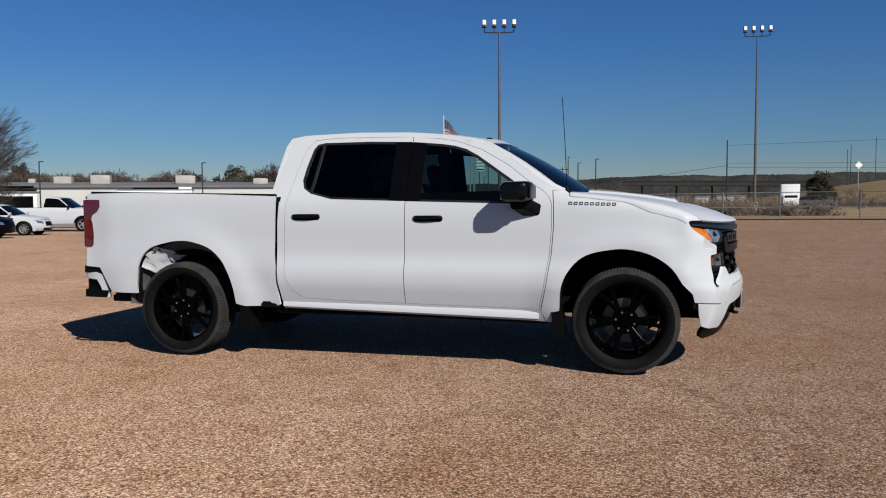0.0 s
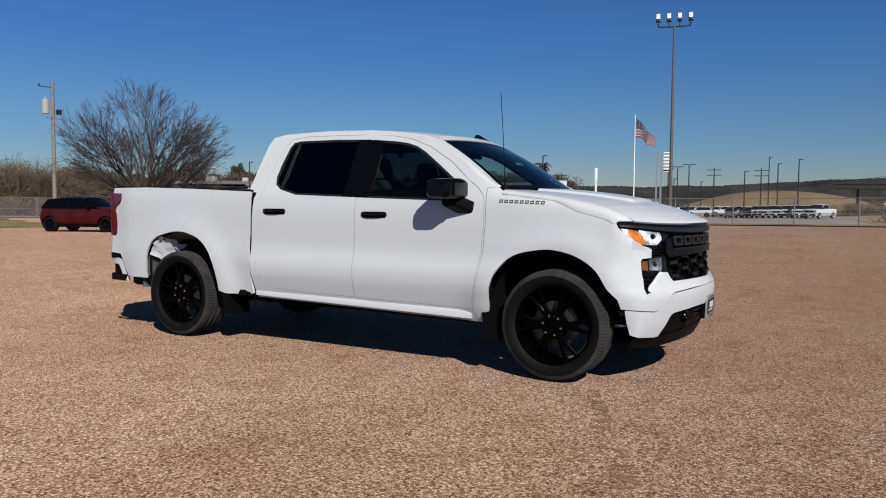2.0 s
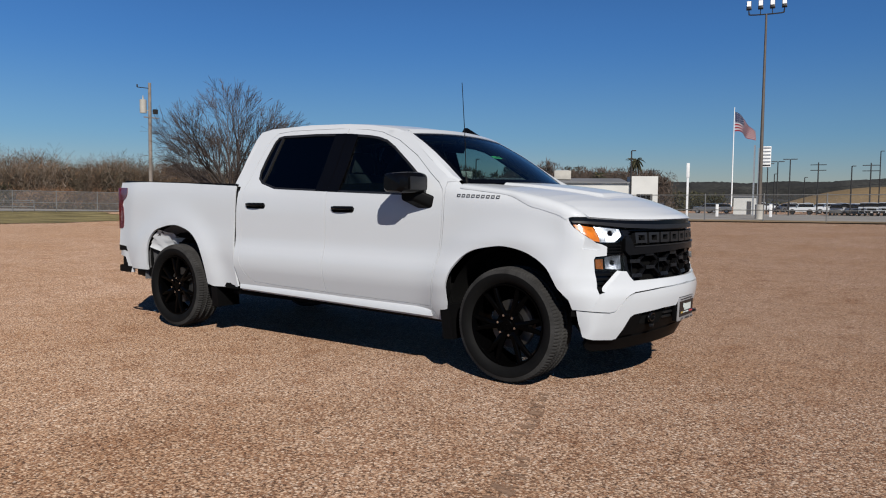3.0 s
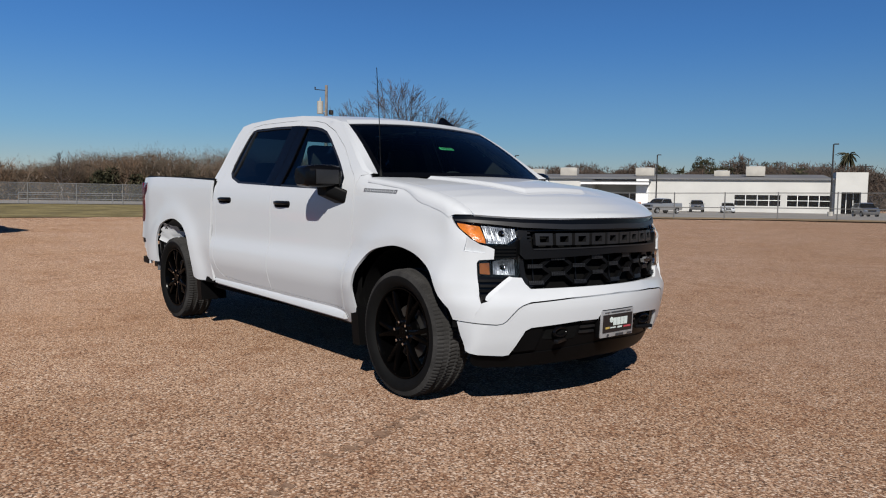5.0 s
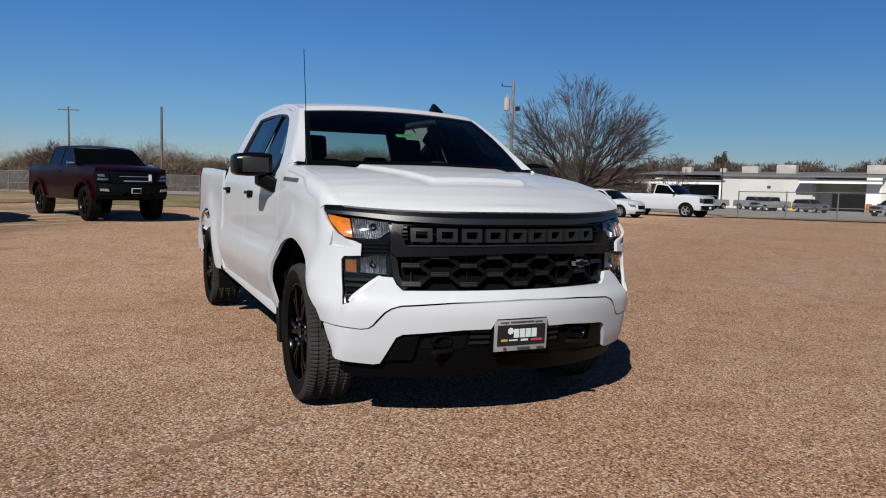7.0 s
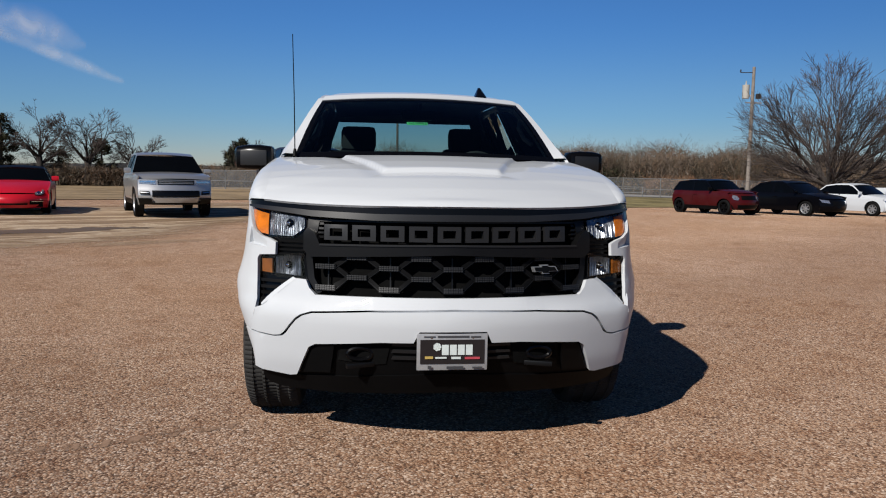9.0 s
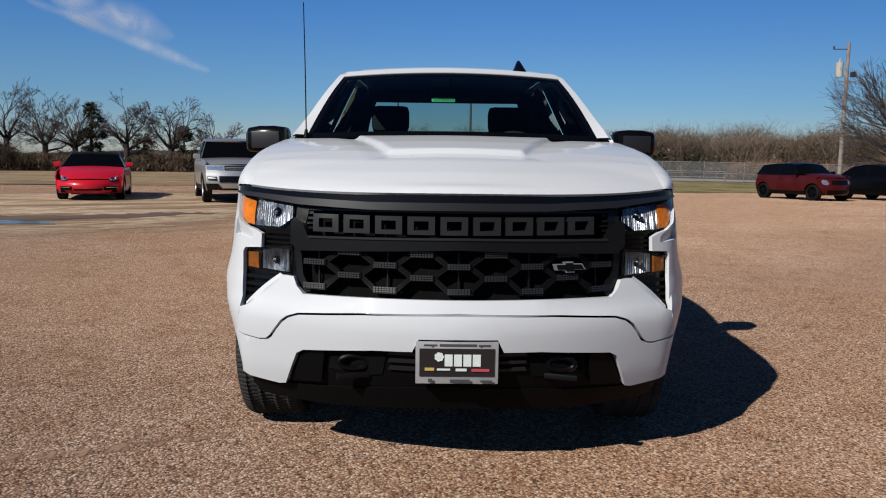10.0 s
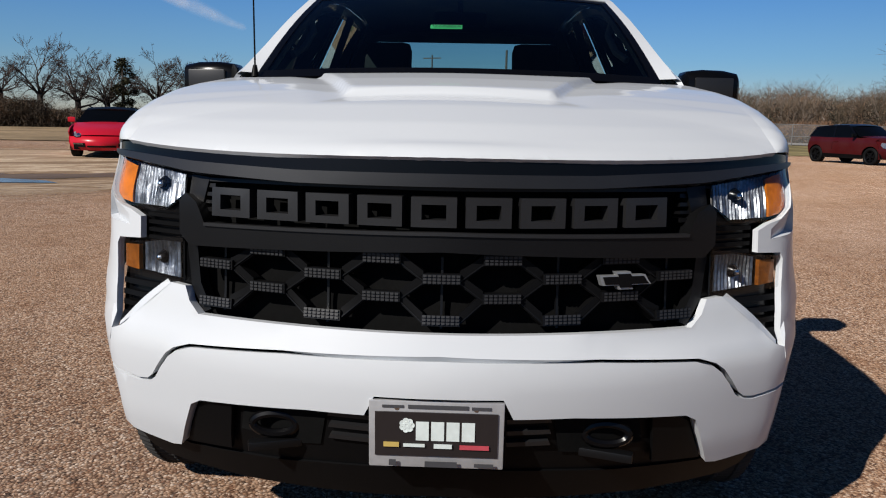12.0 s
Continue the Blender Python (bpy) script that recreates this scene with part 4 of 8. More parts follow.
# hood
hood_front = [(nose_x(y, 1.14) + 0.006, y) for y in np.linspace(-0.864, 0.864, 31)]
hood_back = [(-0.40 + 0.16 * (1 - (y / 0.84) ** 2), y) for y in np.linspace(0.855, -0.855, 17)]
hood_side = [(x, 0.8575) for x in (0.45, 0.3, 0.1, -0.1, -0.3)]
hood_line = hood_front + [(x, y) for x, y in hood_side] + hood_back + [(x, -y) for x, y in reversed(hood_side)]
def hood_skin(x, y):
    edge = nose_x(y, 1.14) + 0.006
    roll = hood_z(edge, y) - hood_lip(y)
    return (x, y, hood_z(x, y) + 0.002 - roll * ease(edge - 0.09, edge, x))


solid("hood", *patch(hood_line, hood_skin, (0.3, 0, 1), 0.014, 0.022), "white", truck, "white hood with a raised centre", sharp=50)
solid("cowl", *patch([(-0.22, -0.78), (-0.08, -0.6), (-0.03, 0), (-0.08, 0.6), (-0.22, 0.78), (-0.46, 0.84), (-0.42, 0.5), (-0.36, 0), (-0.42, -0.5), (-0.46, -0.84)], lambda x, y: (x - 0.10, y, 1.352 - 0.03 * (y / 0.8) ** 2), (0, 0, 1), 0.1, 0.02), "black_plastic", truck)


# windscreen and roof
def screen(u, v):
    w = 0.805 + (0.650 - 0.805) * v
    b = 1 - u * u
    x = -0.455 + 0.17 * b + (-0.66 - 0.12 * b) * v
    z = 1.378 + 0.012 * b + (0.433 + 0.014 * b) * v + 0.028 * math.sin(math.pi * min(1, max(0, v)))
    return (x, u * w, z)


def roof_z(x, y):
    mid = np.interp(x, [-2.95, -2.86, -2.75, -2.2, -1.7, -1.4, -1.15, -1.0], [1.842, 1.868, 1.898, 1.924, 1.914, 1.889, 1.850, 1.81])
    return float(mid) - 0.030 * (y / 0.68) ** 2 - 0.02 * ease(0.55, 0.70, abs(y))


solid("windscreen", *patch([(-0.985, 0.02), (0.985, 0.02), (0.985, 0.90), (-0.985, 0.90)], screen, (1, 0, 1), 0.09, 0), "windscreen", truck, "tinted windscreen")
solid("windscreen_edge", *patch([(-1, 0), (1, 0), (1, 0.905), (-1, 0.905)], screen, (1, 0, 1), 0.09, 0.012, holes=[[(-0.955, 0.06), (0.955, 0.06), (0.955, 0.86), (-0.955, 0.86)]], lift=0.002), "gloss_black", truck)
solid("roof_header", *patch([(-1, 0.905), (1, 0.905), (1, 1.0), (-1, 1.0)], screen, (1, 0, 1), 0.07, 0.02, lift=0.006), "white", truck, "white front edge of the roof")
roof_line = [(screen(u, 1.0)[0] - 0.012, screen(u, 1.0)[1]) for u in np.linspace(-1, 1, 15)] + [(-1.4, 0.632), (-1.7, 0.612), (-2.2, 0.61), (-2.7, 0.605), (-2.785, 0.575), (-2.805, 0.4), (-2.81, 0), (-2.805, -0.4), (-2.785, -0.575), (-2.7, -0.605), (-2.2, -0.61), (-1.7, -0.612), (-1.4, -0.632)]
solid("roof", *patch(roof_line, lambda x, y: (x, y, roof_z(x, y)), (0, 0, 1), 0.06, 0.03), "white", truck, "white cab roof")
rail_x = [-2.82, -2.7, -2.4, -2.2, -1.9, -1.75, -1.6, -1.45, -1.3, -1.2, -1.09]
side_top = table([(-2.82, 1.862), (-2.7, 1.882), (-2.2, 1.886), (-1.75, 1.872), (-1.45, 1.844), (-1.2, 1.806), (-1.09, 1.770)])
rows = []
for x in rail_x:
    a = Vector((x, -side_y(x, side_top(x)), side_top(x)))
    hw = float(np.interp(x, [-2.8, -2.7, -2.2, -1.7, -1.4, -1.1], [0.56, 0.605, 0.61, 0.612, 0.632, 0.65]))
    b = Vector((x, -hw, roof_z(x, hw)))
    mid = (a + b) / 2 + Vector((0, -0.012, 0.012))
    rows.append([a, mid, b])
v = [tuple(p) for r in rows for p in r]
f = [(3 * i + k, 3 * i + k + 1, 3 * i + k + 4, 3 * i + k + 3) for i in range(len(rows) - 1) for k in range(2)]
both_sides("roof_rail", (v, [tuple(reversed(q)) for q in f]), "white", truck)
edge = [(-0.46, 1.395), (-0.557, 1.428), (-0.69, 1.512), (-0.80, 1.590), (-0.915, 1.668), (-1.09, 1.770), (-1.14, 1.788)]
rows = []
for k, (x, z) in enumerate(edge):
    t = (z - 1.378) / 0.428
    s = Vector(screen(-1.0, min(1.0, max(0.0, t))))
    a = Vector((x, -side_y(x, z), z))
    rows.append([a, (a * 0.6 + s * 0.4) + Vector((0.014, -0.012, 0.008)), s + Vector((-0.004, 0, 0.004))])
v = [tuple(p) for r in rows for p in r]
f = [(3 * i + k, 3 * i + k + 1, 3 * i + k + 4, 3 * i + k + 3) for i in range(len(rows) - 1) for k in range(2)]
both_sides("windscreen_pillar", (v, f), "white", truck)

# back of the cab
def back(y, z):
    return (-2.905 + 0.10 * ease(1.38, 1.90, z) - 0.02 * (1 - (y / 0.9) ** 2), y, z)


rear_line = [(-0.90, 0.55), (0.90, 0.55), (0.90, 1.36), (0.84, 1.5), (0.745, 1.7), (0.66, 1.855), (0, 1.89), (-0.66, 1.855), (-0.745, 1.7), (-0.84, 1.5), (-0.90, 1.36)]
rear_hole = [(-0.70, 1.40), (0.70, 1.40), (0.66, 1.60), (0.60, 1.77), (-0.60, 1.77), (-0.66, 1.60)]
solid("cab_back", *patch(rear_line, back, (-1, 0, 0), 0.09, 0.03, holes=[rear_hole]), "white", truck)
solid("rear_window", *patch(rear_hole, back, (-1, 0, 0), 0.12, 0, lift=-0.008), glass("rear_glass", (0.62, 0.72, 0.72)), truck, "rear cab window")

# cab interior
solid("cab_floor", *joined(block(-1.7, 0, 0.52, 2.3, 1.76, 0.08), block(-0.62, 0, 0.85, 0.08, 1.7, 0.66)), "interior", truck)
solid("headliner", *patch([(-1.16, -0.60), (-1.16, 0.60), (-2.80, 0.62), (-2.80, -0.62)], lambda x, y: (x, y, roof_z(x, y) - 0.045), (0, 0, -1), 0.2, 0), "headliner", truck)
for sgn in (-1, 1):
    solid("door_trim", *joined(block(-1.18, sgn * 0.865, 0.93, 1.0, 0.05, 0.72, 0.02), block(-2.2, sgn * 0.865, 0.93, 0.95, 0.05, 0.72, 0.02)), "interior", truck)
dash = [[(-0.46, y, 1.335), (-0.40, y, 1.30), (-0.55, y, 0.9), (-0.85, y, 0.92), (-0.93, y, 1.12), (-0.86, y, 1.31), (-0.70, y, 1.352)] for y in (-0.84, -0.4, 0.1, 0.25, 0.6, 0.84)]
solid("dashboard", *loft(dash), "interior", truck)
solid("dash_screen", *moved(block(0, 0, 0, 0.03, 0.26, 0.13, 0.01), pose(-0.90, 0.0, 1.34, 0, -15, 0)), "gloss_black", truck)


def seat(cx, cy, w=0.50):
    s = solid("seat", *joined(moved(block(0, 0, 0, 0.50, w, 0.16, 0.06), pose(cx, cy, 0.86, 0, -6, 0)),
                              moved(block(0, 0, 0, 0.15, w, 0.62, 0.06), pose(cx - 0.30, cy, 1.17, 0, -16, 0))), "seat", truck, "dark cloth seat")
    solid("headrest", *moved(block(0, 0, 0, 0.11, 0.27, 0.20, 0.05), pose(cx - 0.40, cy, 1.565, 0, -12, 0)), "seat", s)
    for q in (-1, 1):
        solid("headrest_post", *tube([(cx - 0.38, cy + q * 0.07, 1.42), (cx - 0.395, cy + q * 0.07, 1.50)], 0.008, 6), "chrome", s)
    return s


seat(-1.42, -0.42)
seat(-1.42, 0.42)
solid("rear_bench", *joined(block(-2.35, 0, 0.88, 0.48, 1.40, 0.16, 0.05), moved(block(0, 0, 0, 0.13, 1.40, 0.52, 0.05), pose(-2.66, 0, 1.15, 0, -10, 0))), "seat", truck, "dark rear bench seat")
for cy in (-0.46, 0.46):
    solid("rear_headrest", *block(-2.72, cy, 1.47, 0.09, 0.24, 0.13, 0.04), "seat", truck)
wheel_ring = [Vector((0.19 * 0.34 * math.sin(a), 0.19 * math.cos(a), 0.19 * 0.94 * math.sin(a))) for a in [2 * math.pi * k / 28 for k in range(29)]]
steer = solid("steering_wheel", *tube([Vector((-1.02, 0.40, 1.27)) + Vector((-p.x, p.y, p.z)) * 1.0 for p in wheel_ring], 0.016, 8, caps=False), "interior", truck)
solid("steering_hub", *joined(block(-1.0, 0.40, 1.26, 0.06, 0.14, 0.10, 0.03), block(-1.01, 0.40, 1.265, 0.03, 0.36, 0.03, 0.01)), "interior", steer)
solid("rear_view_mirror", *joined(moved(block(0, 0, 0, 0.04, 0.25, 0.07, 0.02), pose(-1.10, 0.0, 1.70, 0, 12, 0)), tube([(-1.09, 0, 1.72), (-1.06, 0, 1.775)], 0.012, 6)), "black_plastic", truck)
pillar_trim = surface("pillar_trim", (0.30, 0.30, 0.31), rough=0.8)
for sgn in (-1, 1):
    solid("inner_pillar", *tube([(-0.56, sgn * 0.80, 1.40), (-0.80, sgn * 0.755, 1.56), (-1.10, sgn * 0.68, 1.75)], [0.03, 0.028, 0.03], 8), pillar_trim, truck)
    solid("centre_pillar", *bar3((-1.74, sgn * 0.82, 1.25), (-1.78, sgn * 0.63, 1.78), 0.14, 0.04), "interior", truck)
    solid("grab_handle", *tube([(-0.80, sgn * 0.73, 1.50), (-0.86, sgn * 0.69, 1.54), (-0.96, sgn * 0.67, 1.62), (-1.00, sgn * 0.69, 1.68)], 0.016, 8), pillar_trim, truck)
# stock tag behind the glass
tag_c = Vector(screen(-0.07, 0.45))
tag = solid("stock_tag", *moved(block(0, 0, 0, 0.002, 0.132, 0.034), Matrix.Translation(tag_c + Vector((-0.012, 0, -0.008))) @ pose(0, 0, 0, 0, -57, 0)), surface("tag_green", (0.10, 0.62, 0.24), rough=0.6), truck, "green stock number tag inside the windscreen")
txt = bpy.data.curves.new("tag_text", "FONT")
txt.body, txt.size, txt.align_x, txt.align_y = "G230053", 0.031, "CENTER", "CENTER"
txt.materials.append(sign_dark)
tob = new("tag_number", txt)
tob.parent = tag
tob.matrix_world = Matrix.Translation(tag_c + Vector((-0.007, 0, -0.003))) @ pose(0, 0, 0, 0, -57, 0) @ pose(0, 0, 0, 90, 0, 90)
# wipers
for a, b in (((-0.40, -0.62, 1.375), (-0.37, 0.02, 1.412)), ((-0.36, 0.05, 1.38), (-0.44, 0.66, 1.40))):
    solid("wiper", *tube([a, ((a[0] + b[0]) / 2 - 0.01, (a[1] + b[1]) / 2, (a[2] + b[2]) / 2 + 0.01), b], [0.010, 0.008, 0.005], 6), "black_plastic", truck, "black windscreen wiper")

# door mirrors
rows = []
for y, w, h, dx, dz, r in ((-0.955, 0.14, 0.115, 0.03, 0.0, 0.04), (-0.968, 0.19, 0.146, 0.02, 0.0, 0.045), (-1.03, 0.225, 0.156, 0.01, 0.002, 0.045), (-1.12, 0.22, 0.154, -0.005, 0.002, 0.045), (-1.185, 0.195, 0.138, -0.02, 0.0, 0.04), (-1.202, 0.15, 0.11, -0.03, 0.0, 0.035)):
    rows.append([(-0.795 + dx + a, y, 1.380 + dz + b) for a, b in round_rect(w, h, r)])
mirror_piece = loft(rows)
for fl in (False, True):
    g = (lambda p: flipped(p)) if fl else (lambda p: p)
    mir = solid("door_mirror", *g(mirror_piece), "gloss_black", truck, "black door mirror")
    arm = [[(-0.705 + a - 0.03 * k, -0.945 - 0.035 * k, 1.240 + b + 0.020 * k) for a, b in round_rect(0.15 - 0.01 * k, 0.10, 0.025)] for k in range(4)]
    solid("mirror_arm", *g(loft(arm)), "black_plastic", mir)
    solid("mirror_inset", *g(moved(block(0, 0, 0, 0.012, 0.165, 0.095, 0.005), pose(-0.682, -1.075, 1.378, 0, 0, -7))), "trim_black", mir)
    solid("mirror_glass", *g(moved(block(0, 0, 0, 0.006, 0.18, 0.115, 0.0), pose(-0.902, -1.075, 1.38, 0, 0, -4))), "chrome", mir)

# aerial and roof fin
solid("aerial", *joined(tube([(-0.445, -0.80, 1.385), (-0.45, -0.80, 1.43)], [0.016, 0.008], 10), tube([(-0.45, -0.80, 1.42), (-0.465, -0.805, 1.75), (-0.486, -0.815, 2.11)], [0.0035, 0.003, 0.0025], 6)), "black_plastic", truck, "thin black whip aerial")
fin_rows = []
for k in range(6):
    t = k / 5
    w, l = 0.032 * (1 - t) + 0.008, 0.17 * (1 - t) + 0.035
    fin_rows.append([(-1.245 - 0.045 * t + a, 0.44 + b, 1.846 + 0.075 * t) for a, b in round_rect(l, 2 * w, min(w, l / 2) * 0.95)])
solid("roof_fin", *loft(fin_rows), "gloss_black", truck, "black shark-fin aerial")

# plain block marks on the fenders
marks = []
for k in range(9):
    xa = -0.425 + k * 0.0405
    za = 1.292 - 0.0013 * k
    o = [(xa, za + 0.011), (xa + 0.028, za + 0.011), (xa + 0.026, za - 0.011), (xa - 0.002, za - 0.011)]
    i = [(xa + 0.007, za + 0.005), (xa + 0.022, za + 0.005), (xa + 0.020, za - 0.005), (xa + 0.005, za - 0.005)]
    both_sides("fender_mark", patch(o, skin, RIGHT, 0.04, 0.003, holes=[i], lift=0.003), "badge", truck)

# tail: lamps, tailgate, bumper
tail = [(-4.705, 1.352), (-4.558, 1.348), (-4.552, 1.285), (-4.58, 1.245), (-4.632, 1.218), (-4.648, 1.18), (-4.634, 1.14), (-4.624, 1.05), (-4.626, 0.955), (-4.642, 0.932), (-4.705, 0.932)]
both_sides("tail_light", patch(tail, bedskin, RIGHT, 0.04, 0.03, lift=0.006), "red_lens", truck, "dark red tail light")
both_sides("tail_light_back", block(-4.715, -0.885, 1.14, 0.03, 0.12, 0.42, 0.01), "red_lens", truck)
solid("tailgate", *block(-4.695, 0, 1.10, 0.06, 1.68, 0.62, 0.02), "white", truck, "white tailgate")
solid("bed_floor", *joined(block(-3.78, 0, 0.88, 1.8, 1.60, 0.05), block(-2.90, 0, 1.12, 0.05, 1.80, 0.48), block(-3.78, -0.83, 1.12, 1.8, 0.05, 0.52), block(-3.78, 0.83, 1.12, 1.8, 0.05, 0.52)), "dark", truck)


def bumper_end(z0, z1, out):
    pts = [(-4.81 - out, 0.0), (-4.81 - out, -0.55), (-4.79 - out, -0.82), (-4.74, -0.93 - out), (-4.56, -0.955 - out), (-4.50, -0.955 - out)]
    a = [(x, y, z0) for x, y in pts]
    b = [(x + (0.03 if x > -4.6 else 0), y, z1) for x, y in pts]
    v = a + b
    n = len(pts)
    return v, [(i, i + 1, n + i + 1, n + i) for i in range(n - 1)]


both_sides("rear_bumper", joined(bumper_end(0.70, 0.76, 0.006), bumper_end(0.48, 0.545, 0.006)), "black_plastic", truck, "black rear bumper step")
tail_curve = table([(-4.80, 0.82), (-4.74, 0.925), (-4.62, 0.957), (-4.4, 0.963)])
both_sides("bumper_corner", patch([(-4.79, 0.700), (-4.60, 0.705), (-4.545, 0.685), (-4.505, 0.61), (-4.472, 0.485), (-4.525, 0.485), (-4.56, 0.575), (-4.60, 0.640), (-4.79, 0.652)], lambda x, z: (x, -tail_curve(x), z), RIGHT, 0.03, 0.03), "white", truck, "white rear bumper corner")
both_sides("bumper_pocket", bumper_end(0.53, 0.67, -0.035), "black_plastic", truck)
both_sides("bumper_top", ([(-4.81, 0, 0.762), (-4.81, -0.55, 0.762), (-4.79, -0.82, 0.762), (-4.74, -0.93, 0.762), (-4.50, -0.955, 0.762), (-4.50, -0.3, 0.765), (-4.6, 0, 0.765)], [(6, 5, 4, 3, 2, 1, 0)]), "black_plastic", truck)
both_sides("rear_valance", block(-4.30, -0.90, 0.50, 0.28, 0.05, 0.09, 0.01), "black_plastic", truck)
solid("exhaust", *tube([(-4.40, -0.72, 0.44), (-4.15, -0.74, 0.43), (-3.9, -0.70, 0.46)], 0.04, 10), "steel", truck, "exhaust pipe")
solid("tow_bracket", *joined(block(-4.45, 0, 0.46, 0.1, 1.2, 0.08), block(-4.42, -0.72, 0.455, 0.28, 0.16, 0.06, 0.01), block(-4.42, 0.72, 0.455, 0.28, 0.16, 0.06, 0.01)), "dark", truck)

# underbody
for nm, dims in (("frame_rail", (-1.9, -0.45, 0.50, 5.2, 0.10, 0.18)), ("frame_rail", (-1.9, 0.45, 0.50, 5.2, 0.10, 0.18)), ("floor_pan", (-1.7, 0, 0.50, 2.1, 1.70, 0.12)), ("engine_guard", (0.2, 0, 0.52, 1.0, 1.3, 0.25)),
                 ("rear_axle", (-3.745, 0, 0.40, 0.14, 1.5, 0.12)), ("front_axle", (0, 0, 0.40, 0.14, 1.5, 0.10)), ("differential", (-3.745, 0, 0.40, 0.3, 0.3, 0.3)), ("spare_wheel_tray", (-4.4, 0, 0.66, 0.5, 1.6, 0.30)),
                 ("bed_pan", (-3.75, 0, 0.80, 1.9, 1.3, 0.1)), ("drive_shaft", (-1.5, 0.1, 0.38, 2.6, 0.16, 0.14))):
    solid(nm, *block(*dims, 0.02), "dark", truck)
# dark blocks added to stop sun leaking through gaps into the truck's shadow
solid("engine_light_block", *block(0.05, 0, 0.80, 1.05, 1.16, 0.50, 0.03), "dark", truck)
both_sides("sill_light_block", block(-1.75, -0.80, 0.49, 2.40, 0.22, 0.22, 0.02), "dark", truck)
both_sides("splash_light_block", block(-0.62, -0.76, 0.66, 0.10, 0.36, 0.50, 0.02), "dark", truck)
both_sides("bed_light_block", block(-3.00, -0.78, 0.66, 0.34, 0.36, 0.46, 0.02), "dark", truck)
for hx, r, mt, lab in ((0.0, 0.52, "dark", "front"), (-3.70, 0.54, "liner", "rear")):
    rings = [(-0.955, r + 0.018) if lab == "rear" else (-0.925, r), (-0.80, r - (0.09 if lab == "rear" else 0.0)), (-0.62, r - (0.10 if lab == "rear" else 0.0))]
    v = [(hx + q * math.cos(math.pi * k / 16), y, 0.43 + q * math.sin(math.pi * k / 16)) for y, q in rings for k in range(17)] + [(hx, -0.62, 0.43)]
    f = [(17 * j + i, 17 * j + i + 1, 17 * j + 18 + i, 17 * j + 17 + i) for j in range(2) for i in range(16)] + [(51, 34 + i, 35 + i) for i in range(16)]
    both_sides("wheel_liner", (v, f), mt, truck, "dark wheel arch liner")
both_sides("arch_flange", joined(tube([(x, -bed_y(x, z) + 0.06, z) for x, z in bed_arch], 0.012, 6)), "dark", truck)
# crumpled white wrap showing in the rear arch
random.seed(4)
v, f = [], []
wrap_line = stepped([p for p in bed_arch if p[0] < -3.93], 0.02)[:18:2]
for i in range(7):
    for j, (x, z) in enumerate(wrap_line):
        v.append((x + 0.006 + 0.028 * i + random.uniform(-0.012, 0.012), -0.972 + 0.026 * i + random.uniform(-0.014, 0.014), z - 0.008 - 0.014 * i + random.uniform(-0.012, 0.012)))
f = [(9 * i + j, 9 * i + j + 1, 9 * i + j + 10, 9 * i + j + 9) for i in range(6) for j in range(8)]
solid("wheel_wrap", v, f, "white", truck, "crumpled white film in the wheel arch", sharp=180)
for x0, par in ((-0.53, "front"), (-3.17, "rear")):
    flap = [(x0 - 0.035, 0.52), (x0 + 0.05, 0.50), (x0 + 0.085, 0.25), (x0 + 0.0, 0.25)]
    v = [(x, -0.72, z) for x, z in flap] + [(x, -0.965, z) for x, z in flap]
    both_sides("mud_flap", (v, [(3, 2, 1, 0), (4, 5, 6, 7), (0, 1, 5, 4), (1, 2, 6, 5), (2, 3, 7, 6), (3, 0, 4, 7)]), "black_plastic", truck, "black mud flap", 30)


# wheels
def tyre_piece(R=0.402, rim=0.284, half=0.137, n=300, groove=0.007, bars=3):
    ys = [-0.74, -0.91, -1.0, -0.985, -0.90, -0.70, -0.62, -0.60, -0.30, -0.28, -0.20, -0.18, 0.18, 0.20, 0.28, 0.30, 0.60, 0.62, 0.70, 0.90, 0.985, 1.0, 0.91, 0.74]
    rs = [rim, rim + 0.022, rim + 0.062, R - 0.042, R - 0.013, R - 0.003, R - 0.001, R - groove, R - groove, R, R, R - groove, R - groove, R, R, R - groove, R - groove, R - 0.001, R - 0.003, R - 0.013, R - 0.042, rim + 0.062, rim + 0.022, rim]
    v, f = [], []
    m = len(ys)
    for k in range(n):
        a = 2 * math.pi * k / n
        for i, (y, r) in enumerate(zip(ys, rs)):
            cut = (k % bars == 0) and (4 <= i <= 7 or 16 <= i <= 19)
            cut2 = ((k + 1) % bars == 0) and (9 <= i <= 14)
            rr = r - (groove * 0.8 if (cut or cut2) and r > R - 0.02 else 0)
            v.append((rr * math.cos(a), y * half, rr * math.sin(a)))
    for k in range(n):
        b, c = k * m, ((k + 1) % n) * m
        f += [(b + i, b + i + 1, c + i + 1, c + i) for i in range(m - 1)]
    tread = [q for n, q in enumerate(f) if 3 <= n % (m - 1) <= m - 5]
    side = [q for n, q in enumerate(f) if not 3 <= n % (m - 1) <= m - 5]
    return v, side, tread


